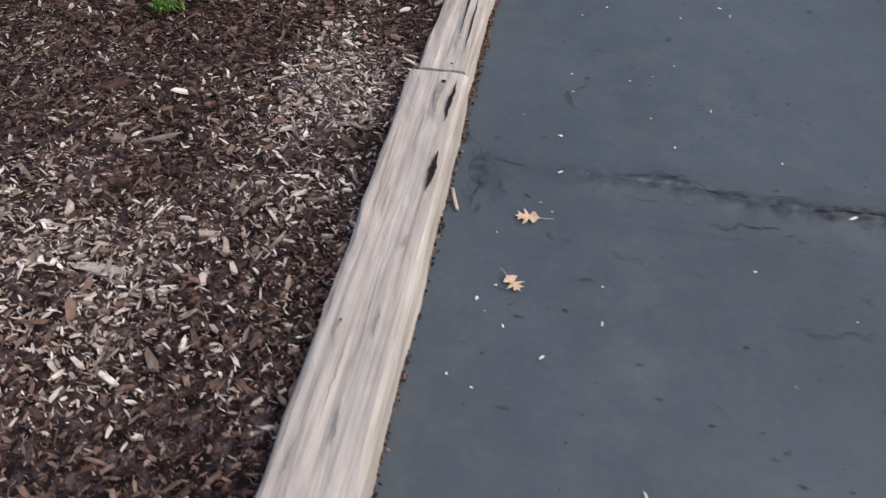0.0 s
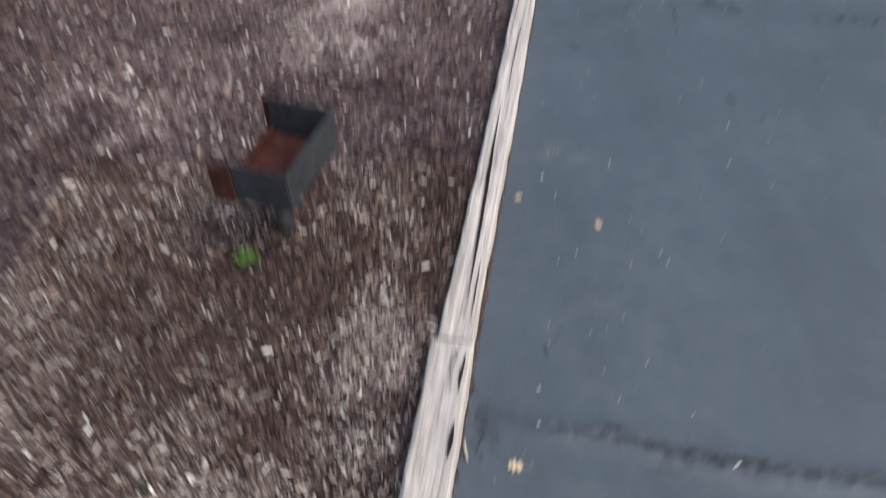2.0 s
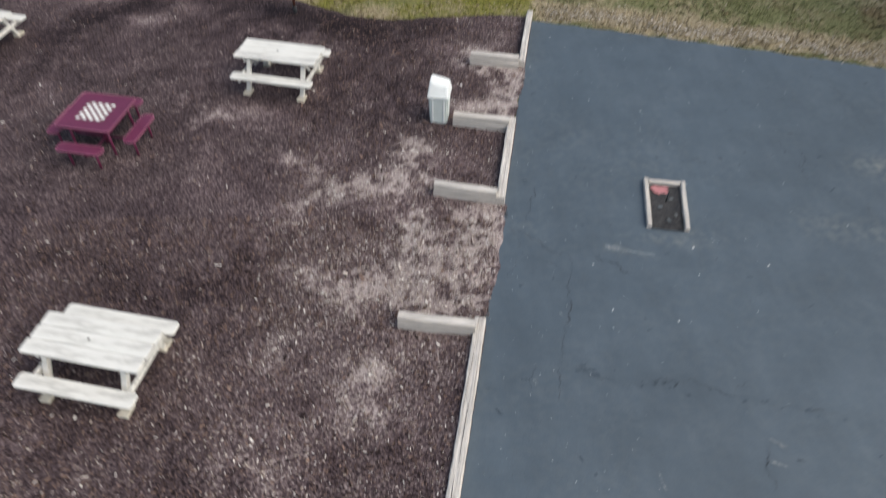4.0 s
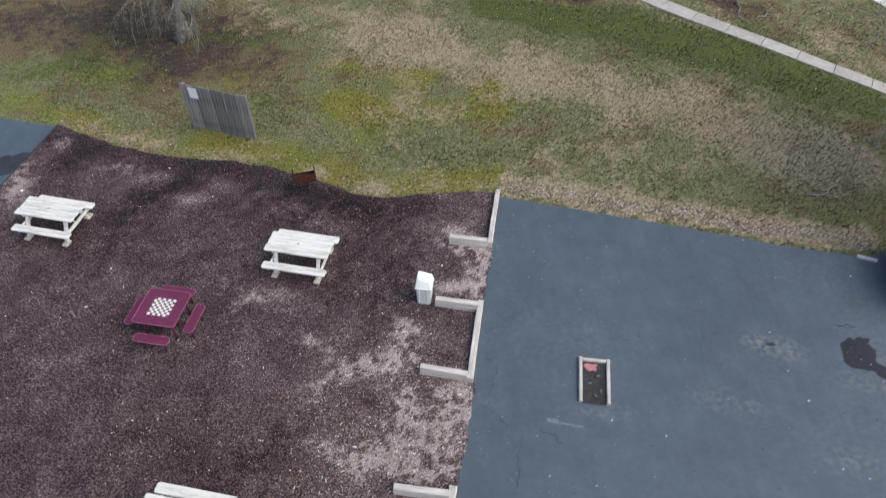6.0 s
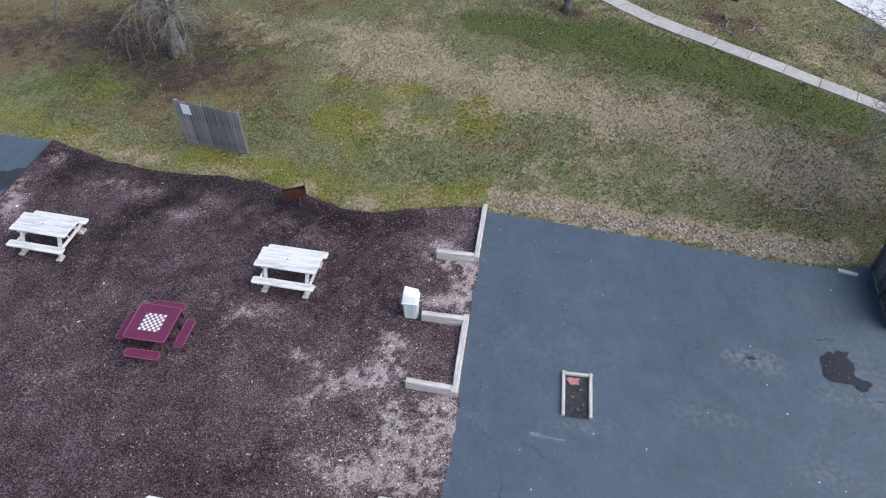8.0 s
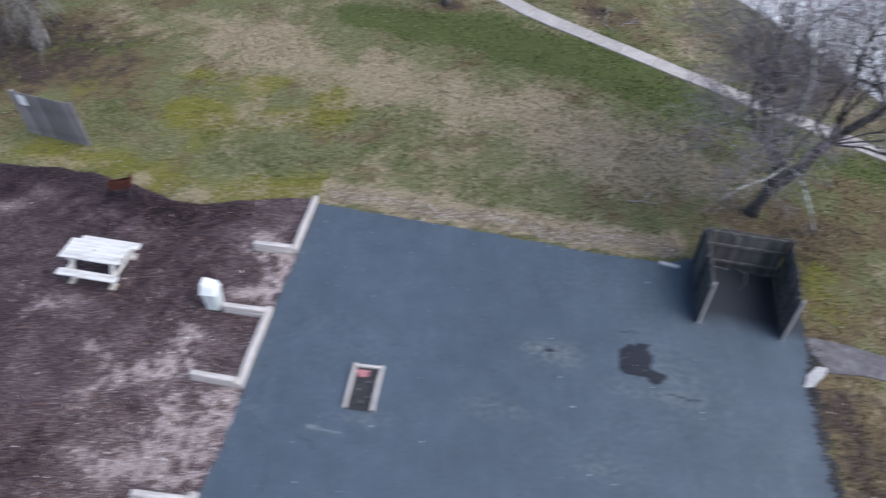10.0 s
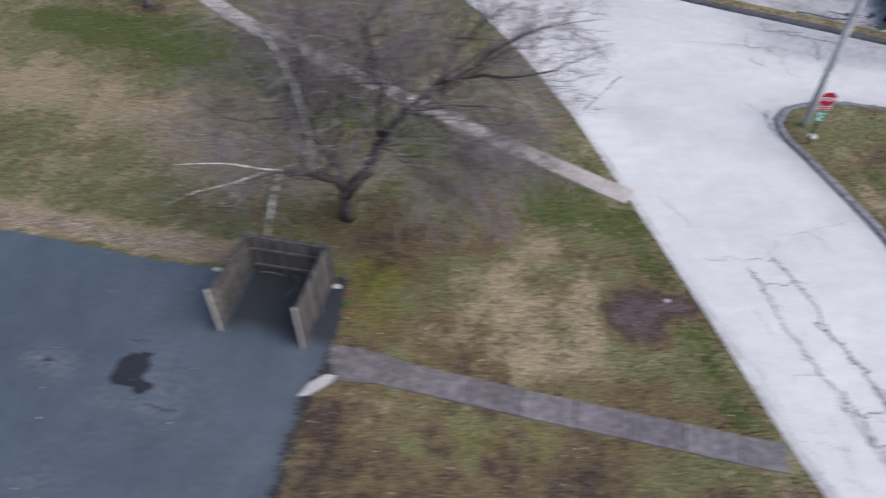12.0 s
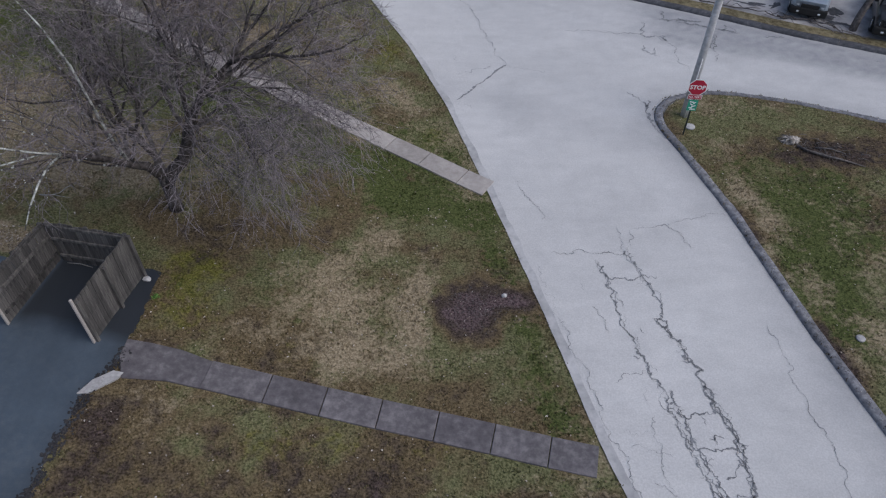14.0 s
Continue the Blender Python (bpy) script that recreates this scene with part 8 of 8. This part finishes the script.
tagged(whole("edge_debris", mesh_of("edge_debris", *merge(pcs), SOIL), Matrix(), "dark earth crumbling over the court's edge", "litter"), kind="stuff")


# ---- wood chips: real geometry, dense close by and coarser far off ----
def chip_field(name, n, x0, x1, y0, y1, size, seed, mats, label, thin=1.0, fine=False):
    r = np.random.RandomState(seed)
    y = r.uniform(y0, y1, n)
    lo, hi = np.maximum(left_x(y) + 0.05, x0), np.minimum(curb_x(y) - 0.2, x1)
    gap = ((y > 7.15) & (y < 9.85)) | ((y > 12.5) & (y < 14.6))
    hi = np.where(gap, np.minimum(curb_x(y) + 0.02, x1), hi)
    x = lo + (hi - lo) * r.rand(n)
    keep = y < mulch_far(x) - 0.03
    x, y = x[keep], y[keep]
    n = len(x)
    pale = mulch_pale(x, y)
    ln = size * np.exp(r.normal(0, 0.5 if fine else 0.45, n))
    wd = ln * np.where(r.rand(n) < (0.5 if fine else 0.3), r.uniform(0.1, 0.2, n), r.uniform(0.22, 0.42 if fine else 0.5, n))
    th = np.minimum(wd * 0.45, 0.010) * thin
    yaw, tilt, roll = r.uniform(0, 6.283, n), r.normal(0, 0.3, n), r.normal(0, 0.3, n)
    z = 0.018 + 0.05 * (fbm(x, y, 0.8, 21, 4) - 0.45) + mulch_bank(x, y) + r.uniform(0.0, 0.016, n)
    hexa = np.array([(-1, -0.3), (-0.3, -1), (0.9, -0.7), (0.85, 0.6), (-0.5, 1)] if fine else [(-1, -0.8), (0.8, -1), (1, 0.7), (-0.7, 1)], float)
    m = len(hexa)
    plan = hexa[None] * r.uniform(0.6, 1.1, (n, m, 2)) * np.stack([ln / 2, wd / 2], 1)[:, None, :]
    loc = np.zeros((n, 2 * m, 3))
    loc[:, :m, :2] = plan
    loc[:, m:, :2] = plan * r.uniform(0.8, 0.98, (n, m, 1))
    loc[:, m:, 2] = th[:, None] * r.uniform(0.7, 1.2, (n, m))
    cy_, sy_ = np.cos(yaw)[:, None], np.sin(yaw)[:, None]
    lz = loc[..., 2] + loc[..., 0] * np.sin(tilt)[:, None] + loc[..., 1] * np.sin(roll)[:, None]
    wx = loc[..., 0] * cy_ - loc[..., 1] * sy_ + x[:, None]
    wy = loc[..., 0] * sy_ + loc[..., 1] * cy_ + y[:, None]
    verts = np.stack([wx, wy, lz + z[:, None] + (ln * np.abs(np.sin(tilt)) * 0.35)[:, None]], -1)
    bright = r.rand(n) < np.clip(0.12 + (1.25 if fine else 1.0) * (pale - 0.22), 0.05 if fine else 0.03, 0.85)
    for flag, mat in ((False, mats[0]), (True, mats[1])):
        sel = np.where(bright == flag)[0]
        v = verts[sel].reshape(-1, 3)
        o = 2 * m * np.arange(len(sel))[:, None]
        k = np.arange(m)
        side = np.stack([k, (k + 1) % m, (k + 1) % m + m, k + m], 1)
        f = (side[None] + o[:, :, None]).reshape(-1, 4).tolist() + (o + m + k[None]).tolist()
        me = bpy.data.meshes.new(name)
        me.from_pydata(v.tolist(), [], f)
        me.materials.append(mat)
        tagged(whole(name, me, Matrix(), label + (", bleached pale" if flag else ", dark brown"), "wood chips"), kind="stuff")


chip_field("wood_chips", 64000, -2.6, 0.4, 0.3, 3.8, 0.0185, 1, (CHIP_DARK, CHIP_PALE), "thick scatter of small bark chips close to the timber", fine=True)
chip_field("wood_chips", 38000, -7.5, 1.2, 2.6, 9.5, 0.029, 2, (CHIP_DARK, CHIP_PALE), "scatter of bark chips over the mulch bed")
chip_field("wood_chips", 19000, -14, 3.0, 8.5, 20.5, 0.029, 3, (CHIP_DARK, CHIP_PALE), "coarse scatter of bark chips over the mulch bed")


chip_field("wood_chips", 17000, -3.0, 3.0, 6.9, 17.0, 0.029, 7, (CHIP_DARK, CHIP_PALE), "loose bark chips between the crosswise timbers")


# ---- grass tufts and leaf litter on the lawn ----
def tufts(name, n, x0, x1, y0, y1, height, seed, label, island=False):
    r = np.random.RandomState(seed)
    x, y = r.uniform(x0, x1, n), r.uniform(y0, y1, n)
    keep = (in_island(x, y) if island else in_lawn(x, y)) & (bare(x, y) < 0.4)
    x, y = x[keep], y[keep]
    n = len(x)
    d, l, b, yel = lawn_tone(x, y)
    blades = 3
    base = gz(x) + (0.07 if island else -0.03)
    a = r.uniform(0, 6.283, (n, blades))
    ln = height * r.uniform(0.5, 1.3, (n, blades)) * (0.6 + 0.8 * d[:, None])
    w = 0.012 + 0.012 * r.rand(n, blades)
    bx, by = x[:, None] + r.normal(0, 0.02, (n, blades)), y[:, None] + r.normal(0, 0.02, (n, blades))
    lean = r.uniform(0.4, 1.2, (n, blades))
    p0 = np.stack([bx - np.sin(a) * w, by + np.cos(a) * w, base[:, None] + 0 * a], -1)
    p1 = np.stack([bx + np.sin(a) * w, by - np.cos(a) * w, base[:, None] + 0 * a], -1)
    p2 = np.stack([bx + np.cos(a) * ln * lean, by + np.sin(a) * ln * lean, base[:, None] + 0.03 + ln * 0.8], -1)
    v = np.stack([p0, p1, p2], 2).reshape(-1, 3)
    f = np.arange(len(v)).reshape(-1, 3)
    me = bpy.data.meshes.new(name)
    me.from_pydata(v.tolist(), [], f.tolist())
    me.materials.append(GRASS)
    k = blades * 3
    at = me.color_attributes.new("tone", "FLOAT_COLOR", "POINT")
    j = r.normal(0, 0.14, n)
    col = np.stack([np.clip(d + j, 0, 1), np.clip(l + r.normal(0, 0.12, n), 0, 1), np.clip(b * 0.8 + r.normal(0, 0.12, n), 0, 0.85), yel], 1)
    at.data.foreach_set("color", np.repeat(col, k, 0).astype(np.float32).ravel())
    tagged(whole(name, me, Matrix(), label, "grass"), kind="stuff")


tufts("grass", 130000, -14, 30, 3.0, 33, 0.055, 4, "short tufts of green and straw-coloured grass")
tufts("grass", 20000, 33, 46, 4, 25, 0.06, 5, "short tufts of grass inside the kerb", True)

r = np.random.RandomState(8)
pcs = []
rng = random.Random(3)
n = 8000
xs, ys = r.uniform(-14, 44, n), r.uniform(3, 31, n)
ok = in_lawn(xs, ys) | in_island(xs, ys)
for x, y, isl in zip(xs[ok], ys[ok], in_island(xs[ok], ys[ok])):
    pcs.append(flake(x, y, float(gz(x)) + (0.13 if isl else 0.02), rng.uniform(0.012, 0.034), 0.012, rng))
tagged(whole("leaf_litter", mesh_of("leaf_litter", *merge(pcs), LITTER), Matrix(), "pale dead leaves scattered over the lawn", "litter"), kind="stuff")
pcs = []
for k in range(2600):
    x = rng.uniform(2.9, 13.8)
    y = float(court_far(x)) + 0.58 + rng.gauss(0, 0.2) + 0.12 * math.sin(1.7 * x)
    pcs.append(flake(x, y, float(gz(x)) + 0.03, rng.uniform(0.014, 0.038), 0.012, rng))
tagged(whole("leaf_drift", mesh_of("leaf_drift", *merge(pcs), LITTER), Matrix(), "drift of pale dead leaves along the edge of the court", "litter"), kind="stuff")
